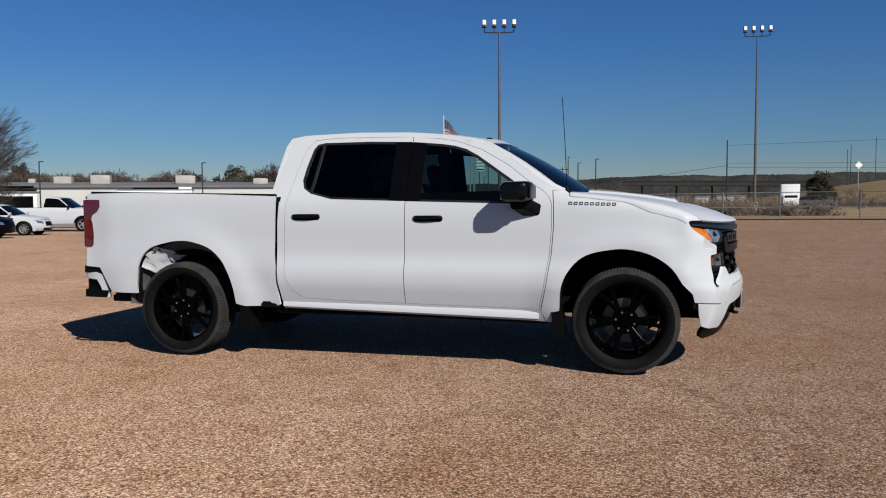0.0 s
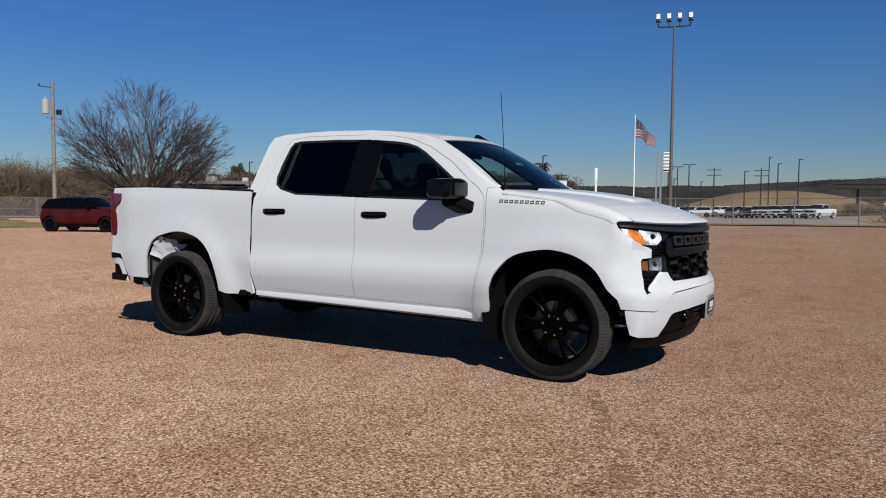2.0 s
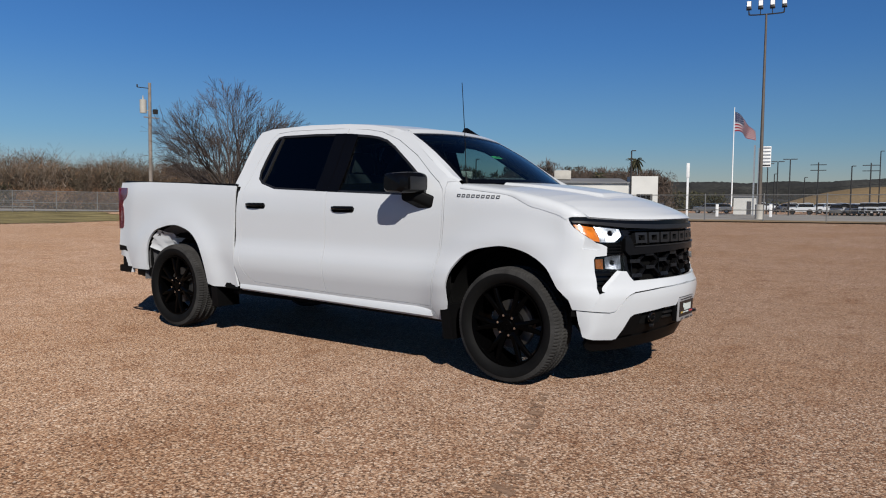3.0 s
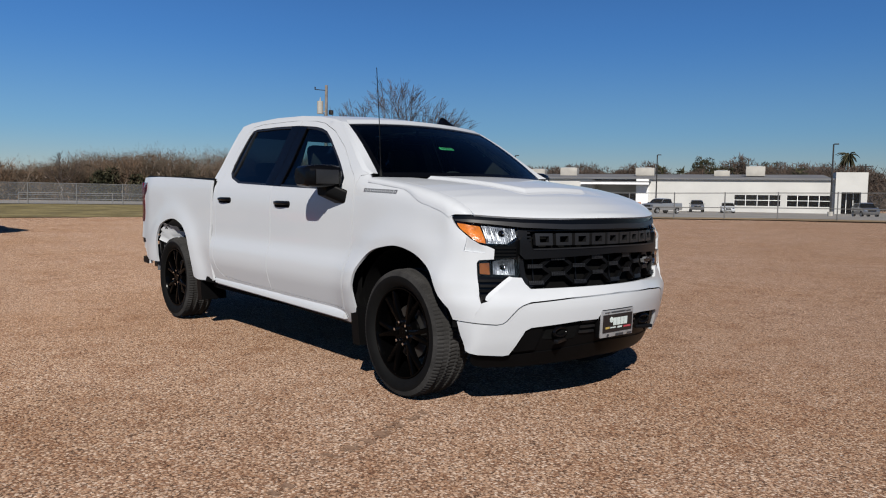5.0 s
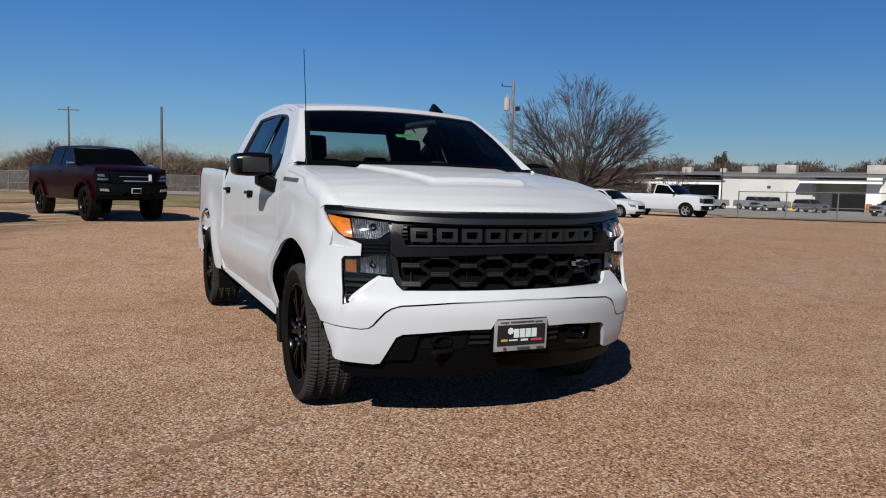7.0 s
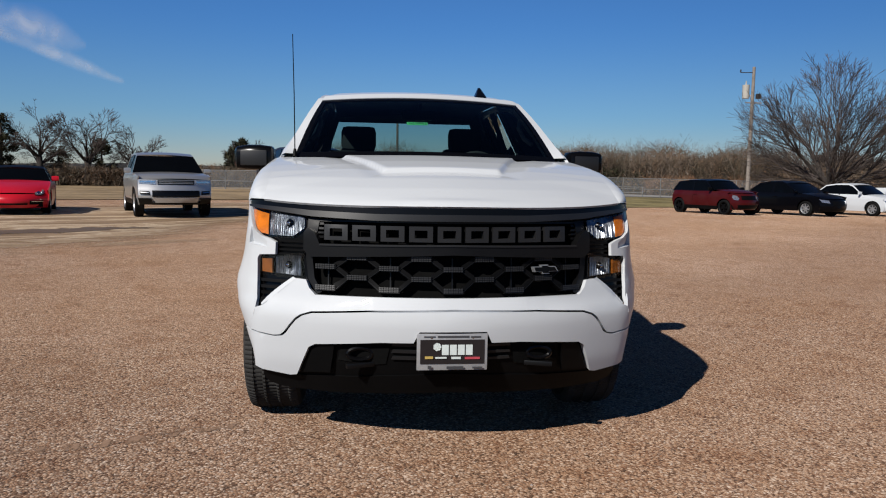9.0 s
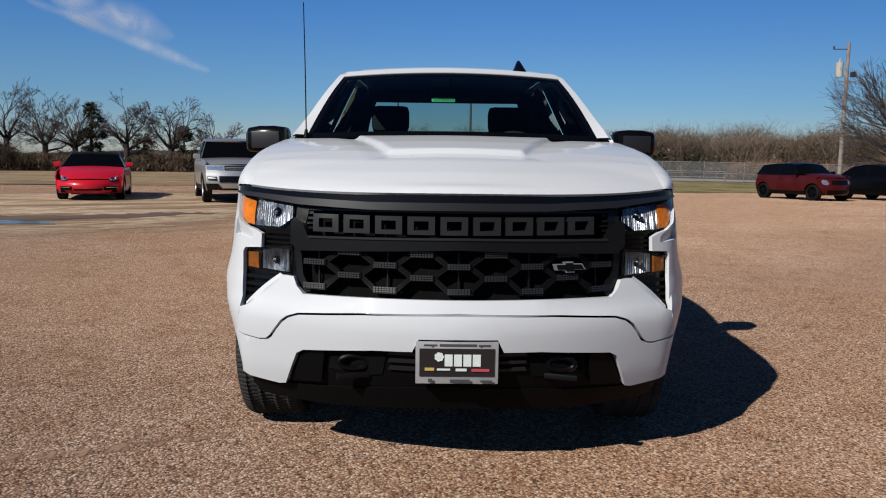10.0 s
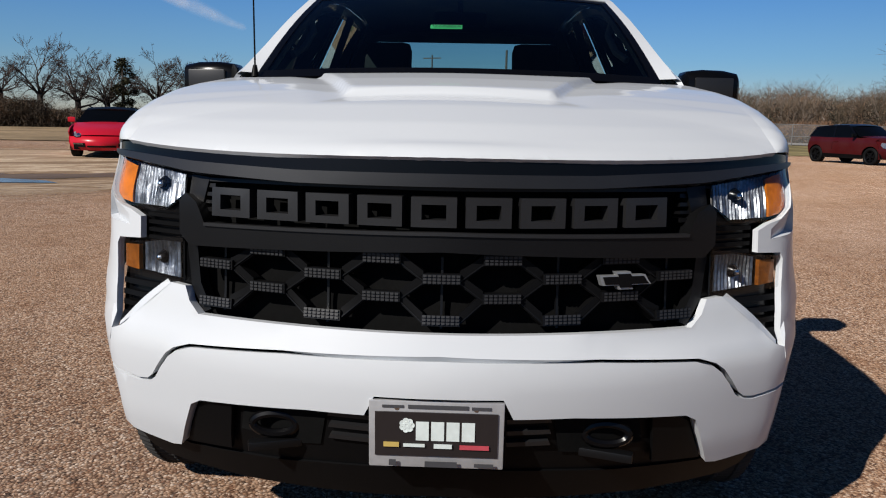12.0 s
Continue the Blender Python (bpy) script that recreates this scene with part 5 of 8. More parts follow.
def truck_wheel():
    rim = solid("wheel", *lathe([(-0.100, 0.288), (-0.112, 0.284), (-0.112, 0.276), (-0.098, 0.268), (-0.07, 0.262), (0.02, 0.248), (0.10, 0.255), (0.11, 0.284)], 64), "wheel_black", truck, "gloss black alloy wheel")
    v, side, tread = tyre_piece()
    solid("tyre", v, side, "rubber", rim, "black all-terrain tyre")
    solid("tread", v, tread, "tread", rim, "dusty grey tyre tread", sharp=25)
    for k in range(6):
        a = 2 * math.pi * k / 6 + 0.26
        pcs = []
        for sp in (-0.145, 0.145):
            rows = []
            for t in (0.0, 0.35, 0.7, 1.0):
                r = 0.060 + 0.212 * t
                ang = a + sp * (0.45 + 0.75 * t)
                c = Vector((math.cos(ang), 0, math.sin(ang)))
                d = Vector((-math.sin(ang), 0, math.cos(ang)))
                y = -0.093 - 0.012 * math.sin(math.pi * t) * 0.5 - 0.008 * t
                w = 0.020 - 0.005 * t
                dep = 0.034 - 0.008 * t
                rows.append([c * r + d * w + Vector((0, y + 0.006, 0)), c * r + d * w * 0.6 + Vector((0, y, 0)), c * r - d * w * 0.6 + Vector((0, y, 0)), c * r - d * w + Vector((0, y + 0.006, 0)), c * r - d * w * 0.9 + Vector((0, y + dep, 0)), c * r + d * w * 0.9 + Vector((0, y + dep, 0))])
            pcs.append(loft(rows))
        solid("spoke", *joined(*pcs), "wheel_black", rim)
        nut = lathe([(-0.112, 0.001), (-0.112, 0.009), (-0.106, 0.011), (-0.085, 0.011)], 6)
        b = 2 * math.pi * k / 6
        solid("lug_nut", *moved(nut, Matrix.Translation((0.070 * math.cos(b), 0, 0.070 * math.sin(b)))), "chrome", rim, "chrome lug nut")
    solid("hub", *lathe([(-0.100, 0.001), (-0.100, 0.036), (-0.094, 0.042), (-0.088, 0.044), (-0.088, 0.092), (-0.070, 0.10), (-0.03, 0.10)], 40), "wheel_black", rim)
    solid("brake_disc", *lathe([(-0.028, 0.05), (-0.03, 0.17), (0.0, 0.172), (0.0, 0.05)], 40), surface("brake_iron", (0.10, 0.095, 0.09), rough=0.45, metal=0.8), rim)
    return rim


first = truck_wheel()
first.matrix_local = pose(0, -0.848, 0.402, 0, 12, -1.5)
for hx, sgn, turn, steer in ((-3.745, -1, 40, 0), (0, 1, 70, -1.5), (-3.745, 1, 5, 0)):
    w = copy_thing(first, pose(hx, sgn * 0.848, 0.402, 0, turn, steer + (0 if sgn < 0 else 180)))

# ---- materials of the surroundings ----
def stuff_mat(name, stops, rough=0.9):
    """Colour from piece to piece of one big mesh."""
    m, nt, p = base_mat(name)
    geo = nt.nodes.new("ShaderNodeNewGeometry")
    nt.links.new(ramp(nt, geo.outputs["Random Per Island"], stops), p.inputs["Base Color"])
    p.inputs["Roughness"].default_value, p.inputs["Specular IOR Level"].default_value = rough, 0.2
    return m


def wire_mat(name, solidity):
    """Chain-link too fine to pick apart: thin grey wire with air between."""
    m = bpy.data.materials.new(name)
    m.use_nodes = True
    nt = m.node_tree
    p = nt.nodes["Principled BSDF"]
    p.inputs["Base Color"].default_value = (0.30, 0.30, 0.30, 1)
    p.inputs["Metallic"].default_value, p.inputs["Roughness"].default_value = 0.5, 0.5
    clear = nt.nodes.new("ShaderNodeBsdfTransparent")
    mix = nt.nodes.new("ShaderNodeMixShader")
    wave = tex(nt, "Noise", 1.5, Detail=4.0)
    mp = nt.nodes.new("ShaderNodeMapRange")
    mp.inputs["To Min"].default_value, mp.inputs["To Max"].default_value = solidity * 0.7, solidity * 1.3
    nt.links.new(wave.outputs["Fac"], mp.inputs["Value"])
    nt.links.new(mp.outputs["Result"], mix.inputs["Fac"])
    nt.links.new(clear.outputs["BSDF"], mix.inputs[1])
    nt.links.new(p.outputs["BSDF"], mix.inputs[2])
    nt.links.new(mix.outputs["Shader"], nt.nodes["Material Output"].inputs["Surface"])
    return m


def patchy(name, colour, scale, edge, rough):
    """A thin ragged layer over the gravel, with the gravel showing between."""
    m, nt, p = base_mat(name)
    fine = tex(nt, "Noise", 40.0, Detail=4.0)
    col = ramp(nt, fine.outputs["Fac"], [(0.3, tuple(c * 0.75 for c in colour)), (0.7, tuple(c * 1.15 for c in colour))])
    nt.links.new(col, p.inputs["Base Color"])
    p.inputs["Roughness"].default_value = rough
    co = nt.nodes.new("ShaderNodeTexCoord")
    mp = nt.nodes.new("ShaderNodeMapping")
    mp.inputs["Scale"].default_value = (0.35, 1.0, 1.0)
    mp.inputs["Rotation"].default_value = (0, 0, -1.1)
    nt.links.new(co.outputs["Object"], mp.inputs["Vector"])
    n = tex(nt, "Noise", scale, Detail=9.0)
    nt.links.new(mp.outputs["Vector"], n.inputs["Vector"])
    cover = ramp(nt, n.outputs["Fac"], [(edge, (0, 0, 0)), (edge + 0.12, (1, 1, 1))])
    clear = nt.nodes.new("ShaderNodeBsdfTransparent")
    mix = nt.nodes.new("ShaderNodeMixShader")
    nt.links.new(cover, mix.inputs["Fac"])
    nt.links.new(clear.outputs["BSDF"], mix.inputs[1])
    nt.links.new(p.outputs["BSDF"], mix.inputs[2])
    nt.links.new(mix.outputs["Shader"], nt.nodes["Material Output"].inputs["Surface"])
    return m


def streaky(name, stops, along, edge, spread, rough=0.9):
    """Ground worn into streaks along one way, thinning out towards its border."""
    m, nt, p = base_mat(name)
    co = nt.nodes.new("ShaderNodeTexCoord")
    run = nt.nodes.new("ShaderNodeMapping")
    run.vector_type = "TEXTURE"
    run.inputs["Rotation"].default_value = (0, 0, along)
    run.inputs["Scale"].default_value = (4.5, 1.0, 1.0)
    nt.links.new(co.outputs["Object"], run.inputs["Vector"])
    bands = tex(nt, "Noise", 1.1, Detail=9.0, Roughness=0.66, Distortion=0.6)
    nt.links.new(run.outputs["Vector"], bands.inputs["Vector"])
    grain = tex(nt, "Noise", 30.0, Detail=6.0)
    nt.links.new(co.outputs["Object"], grain.inputs["Vector"])
    tone = ramp(nt, grain.outputs["Fac"], [(0.3, (0.80, 0.78, 0.75)), (0.7, (1.15, 1.15, 1.15))])
    nt.links.new(blend(nt, 1.0, ramp(nt, bands.outputs["Fac"], stops), tone, "MULTIPLY"), p.inputs["Base Color"])
    p.inputs["Roughness"].default_value, p.inputs["Specular IOR Level"].default_value = rough, 0.2
    soft = nt.nodes.new("ShaderNodeAttribute")
    soft.attribute_name = "soft"
    shift = nt.nodes.new("ShaderNodeMath")
    shift.operation = "MULTIPLY_ADD"
    shift.inputs[1].default_value = 0.5
    nt.links.new(soft.outputs["Fac"], shift.inputs[0])
    nt.links.new(bands.outputs["Fac"], shift.inputs[2])
    cover = ramp(nt, shift.outputs[0], [(edge, (0, 0, 0)), (edge + spread, (1, 1, 1))])
    clear = nt.nodes.new("ShaderNodeBsdfTransparent")
    mix = nt.nodes.new("ShaderNodeMixShader")
    nt.links.new(cover, mix.inputs["Fac"])
    nt.links.new(clear.outputs["BSDF"], mix.inputs[1])
    nt.links.new(p.outputs["BSDF"], mix.inputs[2])
    nt.links.new(mix.outputs["Shader"], nt.nodes["Material Output"].inputs["Surface"])
    return m


M.update(
    bark=surface("bark", (0.058, 0.047, 0.040), rough=0.95, vary=0.3, scale=4, fine=30, relief=0.01),
    dark_bark=surface("dark_bark", (0.026, 0.020, 0.017), rough=0.95, vary=0.3, scale=4, fine=30, relief=0.01),
    pole_wood=surface("pole_wood", (0.23, 0.20, 0.175), rough=0.9, vary=0.25, scale=2, fine=30, relief=0.004),
    dark_metal=surface("dark_metal", (0.035, 0.033, 0.032), rough=0.5, metal=0.4, vary=0.2),
    concrete=surface("concrete", (0.42, 0.40, 0.36), rough=0.9, vary=0.15, scale=1.5, fine=40, relief=0.003),
    white_wall=surface("white_wall", (0.52, 0.515, 0.49), rough=0.8, vary=0.07, scale=0.3, fine=8),
    unit_beige=surface("unit_beige", (0.40, 0.38, 0.34), rough=0.7, vary=0.12, scale=1.0, fine=10),
    fence_steel=surface("dull_fence_steel", (0.17, 0.17, 0.17), rough=0.6, metal=0.3, vary=0.2),
    white_trim=surface("white_trim", (0.80, 0.80, 0.79), rough=0.6, vary=0.05),
    roof_grey=surface("roof_grey", (0.16, 0.16, 0.165), rough=0.8, vary=0.15, scale=0.2, fine=6),
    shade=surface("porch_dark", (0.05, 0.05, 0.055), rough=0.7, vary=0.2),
    asphalt=surface("asphalt", (0.27, 0.255, 0.235), rough=0.9, spec=0.12, vary=0.15, scale=0.3, fine=20, relief=0.003),
    dry_grass=surface("dry_grass", (0.31, 0.225, 0.132), rough=0.95, spec=0.12, vary=0.38, scale=0.22, fine=3, relief=0.02),
    green_grass=surface("green_grass", (0.25, 0.205, 0.095), rough=0.95, spec=0.12, vary=0.42, scale=0.45, fine=4, relief=0.02),
    damp=streaky("damp_sand", [(0.35, (0.09, 0.062, 0.042)), (0.65, (0.15, 0.105, 0.07))], 2.2, 0.72, 0.16, 0.6),
    pale_dirt=streaky("pale_dirt", [(0.36, (0.24, 0.163, 0.102)), (0.50, (0.315, 0.221, 0.142)), (0.54, (0.54, 0.43, 0.31)), (0.575, (0.33, 0.235, 0.153)), (0.70, (0.42, 0.315, 0.215))], 2.2, 0.55, 0.45),
    puddle=surface("puddle_water", (0.16, 0.125, 0.09), rough=0.09, vary=0.25, scale=1.5, fine=6),
    hill=surface("dry_hill", (0.215, 0.155, 0.088), rough=0.95, spec=0.12, vary=0.25, scale=0.05, fine=1.2, relief=0.05),
    ridge=surface("wooded_ridge", (0.030, 0.030, 0.026), rough=1.0, vary=0.75, scale=0.02, fine=0.2),
    bridge=surface("dark_bridge", (0.035, 0.033, 0.033), rough=0.8, vary=0.2, scale=0.1),
    lamp_dark=surface("dark_lamp", (0.10, 0.10, 0.11), rough=0.25, coat=0.6),
    red_paint=paint("red_paint", (0.44, 0.006, 0.018), dirt=0.02),
    maroon=paint("maroon_paint", (0.010, 0.0006, 0.0024), flake=0.0, dirt=0.0),
    mini_red=paint("dark_red_paint", (0.062, 0.004, 0.005), flake=0.25, dirt=0.02),
    silver=paint("silver_paint", (0.45, 0.445, 0.44), flake=0.65, rough=0.33, dirt=0.03),
    black_paint=paint("black_paint", (0.002, 0.002, 0.003), dirt=0.0),
    grey_paint=paint("grey_paint", (0.13, 0.13, 0.135), flake=0.4, dirt=0.04),
    blue_paint=paint("blue_paint", (0.05, 0.09, 0.19), flake=0.3, dirt=0.03),
    flag_red=surface("flag_red", (0.30, 0.02, 0.035), rough=0.8),
    flag_white=surface("flag_white", (0.5, 0.5, 0.52), rough=0.8),
    flag_blue=surface("flag_blue", (0.018, 0.025, 0.085), rough=0.8),
    yellow=surface("yellow_paint", (0.70, 0.50, 0.04), rough=0.5),
    alloy=surface("alloy_wheel", (0.48, 0.48, 0.49), rough=0.35, metal=0.7, vary=0.1),
    link=wire_mat("chain_link", 0.075),
    link_dense=wire_mat("dense_chain_link", 0.27),
    twig=stuff_mat("bare_twigs", [(0.0, (0.042, 0.033, 0.030)), (0.5, (0.075, 0.060, 0.054)), (1.0, (0.12, 0.098, 0.090))]),
    dark_twig=stuff_mat("dark_twigs", [(0.0, (0.027, 0.021, 0.019)), (0.5, (0.053, 0.041, 0.036)), (1.0, (0.094, 0.075, 0.068))]),
    brush=stuff_mat("winter_brush", [(0.0, (0.040, 0.031, 0.024)), (0.3, (0.098, 0.072, 0.052)), (0.5, (0.165, 0.100, 0.062)), (0.7, (0.058, 0.053, 0.036)), (0.9, (0.135, 0.106, 0.084)), (1.0, (0.235, 0.190, 0.155))]),
    far_woods=stuff_mat("far_winter_woods", [(0.0, (0.03, 0.025, 0.021)), (0.4, (0.060, 0.046, 0.038)), (0.7, (0.085, 0.058, 0.044)), (1.0, (0.10, 0.085, 0.075))]),
    rusty=stuff_mat("rusty_brush", [(0.0, (0.075, 0.042, 0.026)), (0.5, (0.165, 0.088, 0.050)), (1.0, (0.23, 0.15, 0.095))]),
    undergrowth=stuff_mat("undergrowth", [(0.0, (0.028, 0.022, 0.017)), (0.6, (0.070, 0.050, 0.036)), (1.0, (0.126, 0.098, 0.070))]),
    steel_pole=surface("brown_steel_pole", (0.10, 0.082, 0.068), rough=0.6, vary=0.15),
    ever=stuff_mat("evergreen_leaves", [(0.0, (0.014, 0.016, 0.009)), (0.6, (0.034, 0.035, 0.019)), (1.0, (0.075, 0.066, 0.036))]),
)

for key, coat, spec in (("maroon", 0.14, 0.10), ("black_paint", 0.10, 0.12), ("mini_red", 0.12, 0.15), ("red_paint", 0.3, 0.2)):
    M[key].node_tree.nodes["Principled BSDF"].inputs["Coat Weight"].default_value = coat
    M[key].node_tree.nodes["Principled BSDF"].inputs["Specular IOR Level"].default_value = spec

# ---- parked vehicles ----
def car_wheel(R, width, rim_mat, spokes, parent):
    rim = solid("wheel", *lathe([(-width * 0.42, R * 0.66), (-width * 0.46, R * 0.645), (-width * 0.40, R * 0.60), (-width * 0.1, R * 0.55), (width * 0.4, R * 0.60)], 28), rim_mat, parent)
    t = [(-width * 0.40, R * 0.66), (-width * 0.50, R * 0.76), (-width * 0.48, R * 0.93), (-width * 0.40, R), (width * 0.40, R), (width * 0.48, R * 0.93), (width * 0.50, R * 0.76), (width * 0.40, R * 0.66)]
    solid("tyre", *lathe(t, 40), "rubber", rim)
    pcs = []
    for k in range(spokes):
        a = 2 * math.pi * k / spokes
        c, d = Vector((math.cos(a), 0, math.sin(a))), Vector((-math.sin(a), 0, math.cos(a)))
        rows = []
        for r, w in ((0.10, 0.10), (0.62, 0.075)):
            y = -width * 0.36
            rows.append([c * r * R + d * w * R + Vector((0, y, 0)), c * r * R - d * w * R + Vector((0, y, 0)), c * r * R - d * w * R + Vector((0, y + 0.03, 0)), c * r * R + d * w * R + Vector((0, y + 0.03, 0))])
        pcs.append(loft(rows))
    solid("spokes", *joined(*pcs, lathe([(-width * 0.40, 0.002), (-width * 0.40, R * 0.13), (-width * 0.25, R * 0.16)], 20)), rim_mat, rim)
    solid("brake_disc", *lathe([(-width * 0.12, 0.002), (-width * 0.12, R * 0.56)], 20), "dark", rim)
    return rim


def strip(profile, half, k_of, crown=0.0, n=8):
    """A skin across the car, along a profile of (x, z): rows of points from one side to the other."""
    v, f = [], []
    m = n + 1
    for i, (x, z) in enumerate(profile):
        w = half(x, z)
        for j in range(m):
            t = -1 + 2 * j / n
            v.append((x - k_of(i) * t * t, w * t, z + crown * (1 - t * t)))
    for i in range(len(profile) - 1):
        b = i * m
        f += [(b + j, b + j + 1, b + m + j + 1, b + m + j) for j in range(n)]
    return v, f


def make_car(name, label, category, at, turn, body, L, W, wb, R, nose, hood, roof, back_low, deck, tail, zb=0.25, belt=0.9, rim="alloy", spokes=5, tumble=0.24, kf=0.22, kr=0.15,
             front_axle=None, roof_mat=None, glass_mat="dark_glass", pickup=False, lights=None, grille=None, arch=1.16, cladding=None, detail=True, group="parked vehicles", tyre_w=0.24, posts=(), nose_mat=None, flare=None, mirror_mat=None):
    car = thing(name, label, category, group, at=at, turn=turn)
    fa = front_axle if front_axle is not None else wb / 2
    ra = fa - wb
    xb_r, xb_f = tail[0][0], nose[-1][0]

    def half(x, z):
        w = W / 2 * (1 - 0.07 * ease(L * 0.26, L * 0.5, x) - 0.06 * ease(-L * 0.28, -L * 0.5, x))
        if z > belt:
            w -= (z - belt) * tumble * 1.3
        w -= 0.06 * ease(belt - 0.12, belt + 0.02, z) * 0.6 + 0.05 * ease(zb + 0.22, zb, z)
        return w

    def sk(x, z):
        return (x, -half(x, z), z)

    def arc(hx):
        r = R * arch
        a0 = math.asin(max(-1, min(1, (zb - R) / r)))
        return [(hx + r * math.cos(a0 + (math.pi - 2 * a0) * k / 14), R + r * math.sin(a0 + (math.pi - 2 * a0) * k / 14)) for k in range(15)]

    # side outline: tail up, along the deck, belt and hood to the nose, and back along the sill with both arches
    top = [(tail[0][0] + kr, tail[0][1])] + [(x + kr if i == 0 else x, z) for i, (x, z) in enumerate(reversed(deck))]
    top += [(back_low[0], belt + 0.02), (hood[-1][0], belt)] + [(x, z) for x, z in reversed(hood[:-1])][:-1]
    front_edge = [(x - kf, z) for x, z in reversed(nose)]
    outline = top + front_edge + [p for p in arc(fa)] + [p for p in arc(ra)] + [(tail[-1][0] + kr, tail[-1][1])] + [(x + kr, z) for x, z in reversed(tail[1:-1])]
    clean = []
    for p in outline:
        if not clean or math.hypot(p[0] - clean[-1][0], p[1] - clean[-1][1]) > 0.012:
            clean.append(p)
    st = 0.12 if detail else 0.25
    for fl, ob in zip((False, True), both_sides("body_side", patch(clean, sk, RIGHT, st, 0.03), body, car)):
        if detail:
            for x in posts:
                pc = patch([(x - 0.006, zb + 0.12), (x + 0.006, zb + 0.12), (x + 0.006, belt - 0.01), (x - 0.006, belt - 0.01)], sk, RIGHT, 0.2, 0.0, lift=0.003)
                solid("door_gap", *(flipped(pc) if fl else pc), "dark", ob)
                pc = patch([(x + 0.06, belt - 0.16), (x + 0.24, belt - 0.155), (x + 0.24, belt - 0.125), (x + 0.06, belt - 0.13)], sk, RIGHT, 0.2, 0.02, lift=0.025)
                solid("door_handle", *(flipped(pc) if fl else pc), body, ob)
    if flare:
        for hx in (fa, ra):
            ring = []
            for r, turn_ in ((R * (arch + 0.18), 1), (R * (arch - 0.02), -1)):
                a0 = math.asin(max(-1, min(1, (zb + 0.06 - R) / r)))
                ring += [(hx + r * math.cos(a0 + (math.pi - 2 * a0) * k / 12), R + r * math.sin(a0 + (math.pi - 2 * a0) * k / 12)) for k in range(13)][::turn_]
            both_sides("fender_flare", patch(ring, sk, RIGHT, 0.12, 0.09, lift=0.06), flare, car)
    if cladding:
        both_sides("sill_cladding", patch([(fa - R * 1.1, zb - 0.01), (fa - R * 1.1, zb + 0.14), (ra + R * 1.1, zb + 0.14), (ra + R * 1.1, zb - 0.01)], sk, RIGHT, 0.2, 0.03, lift=0.006), "black_plastic", car)

    hw_flat = lambda x, z: half(x, min(z, belt))
    solid("hood", *strip(hood, hw_flat, lambda i: kf * (1 - i / (len(hood) - 1)) ** 0.7, 0.035), body, car)
    solid("front_bumper", *strip(list(reversed(nose)), hw_flat, lambda i: kf), nose_mat or body, car)
    solid("tail_panel", *strip(tail, hw_flat, lambda i: -kr), body, car)
    if len(deck) > 1:
        solid("bed_cover" if pickup else "trunk_lid", *strip(deck, hw_flat, lambda i: -kr * i / (len(deck) - 1), 0.015), "dark" if pickup else body, car)
    cowl = hood[-1]
    solid("windscreen", *strip([cowl, roof[0]], half, lambda i: 0.12 * (1 - 0.5 * i), 0.0), glass_mat, car)
    solid("roof", *strip(roof, half, lambda i: 0.06 if i == 0 else 0.0, 0.035), roof_mat or body, car)
    solid("rear_window", *strip([roof[-1], back_low], half, lambda i: -0.05 * i, 0.0), glass_mat, car)
    # cabin sides: frame and panes
    cab = [(cowl[0] - 0.12, belt - 0.01)] + [(x - (0.06 if i == 0 else 0), z) for i, (x, z) in enumerate(roof)] + [(back_low[0] + 0.05, belt)]
    pane = shrunk(cab, 0.055)
    both_sides("cabin_side", patch(cab, sk, RIGHT, 0.15, 0.03, holes=[pane]), roof_mat or body, car)
    both_sides("side_window", patch(pane, sk, RIGHT, 0.2, 0, lift=-0.01), glass_mat, car)
    if detail:
        for x in posts:
            zt = float(np.interp(x, [p[0] for p in reversed(roof)], [p[1] for p in reversed(roof)])) - 0.05
            both_sides("door_pillar", patch([(x - 0.03, belt), (x + 0.04, belt), (x + 0.01, zt), (x - 0.06, zt)], sk, RIGHT, 0.2, 0.02, lift=0.002), "gloss_black", car)

    # face: u from -1 to 1 across, z up
    nx = table([(z, x) for x, z in nose] + [(z, x) for x, z in hood[1:-1]])

    def face(u, z):
        return (nx(z) - kf * u * u, -u * hw_flat(nx(z), z), z)

    if grille:
        for k, (u0, u1, z0, z1, mt, nm) in enumerate(grille):
            solid(nm, *patch([(u0, z0), (u1, z0), (u1, z1), (u0, z1)], face, AHEAD, 0.08, 0.02, lift=0.008 + 0.007 * k), mt, car)
    if lights:
        for k, (poly, mt, nm) in enumerate(lights):
            for s in (1, -1):
                solid(nm, *patch([(u * s, z) for u, z in poly], face, AHEAD, 0.08, 0.03, lift=0.012 + 0.008 * k + (0.04 if pickup else 0.0)), mt, car)
    # tail lamps
    tx = table(sorted((z, x) for x, z in tail))
    ztop = tail[0][1]
    for s in (1, -1):
        solid("tail_light", *patch([(s * 0.70, ztop - 0.32), (s * 0.97, ztop - 0.32), (s * 0.97, ztop - 0.08), (s * 0.70, ztop - 0.08)], lambda u, z: (tx(z) + kr * u * u, -u * hw_flat(tx(z), z), z), (-1, 0, 0), 0.1, 0.02, lift=0.01), "red_lens", car)
    for s in (1, -1):
        piece = loft([[(cowl[0] - 0.22 + a * 0.4, -(half(cowl[0], belt) + 0.02 + yy), belt + 0.09 + b) for a, b in round_rect(0.20, 0.15 - 0.3 * abs(yy - 0.09), 0.04, 2)] for yy in (0.0, 0.09, 0.18)])
        solid("door_mirror", *(piece if s > 0 else flipped(piece)), mirror_mat or ("black_plastic" if (pickup or roof_mat) else body), car)
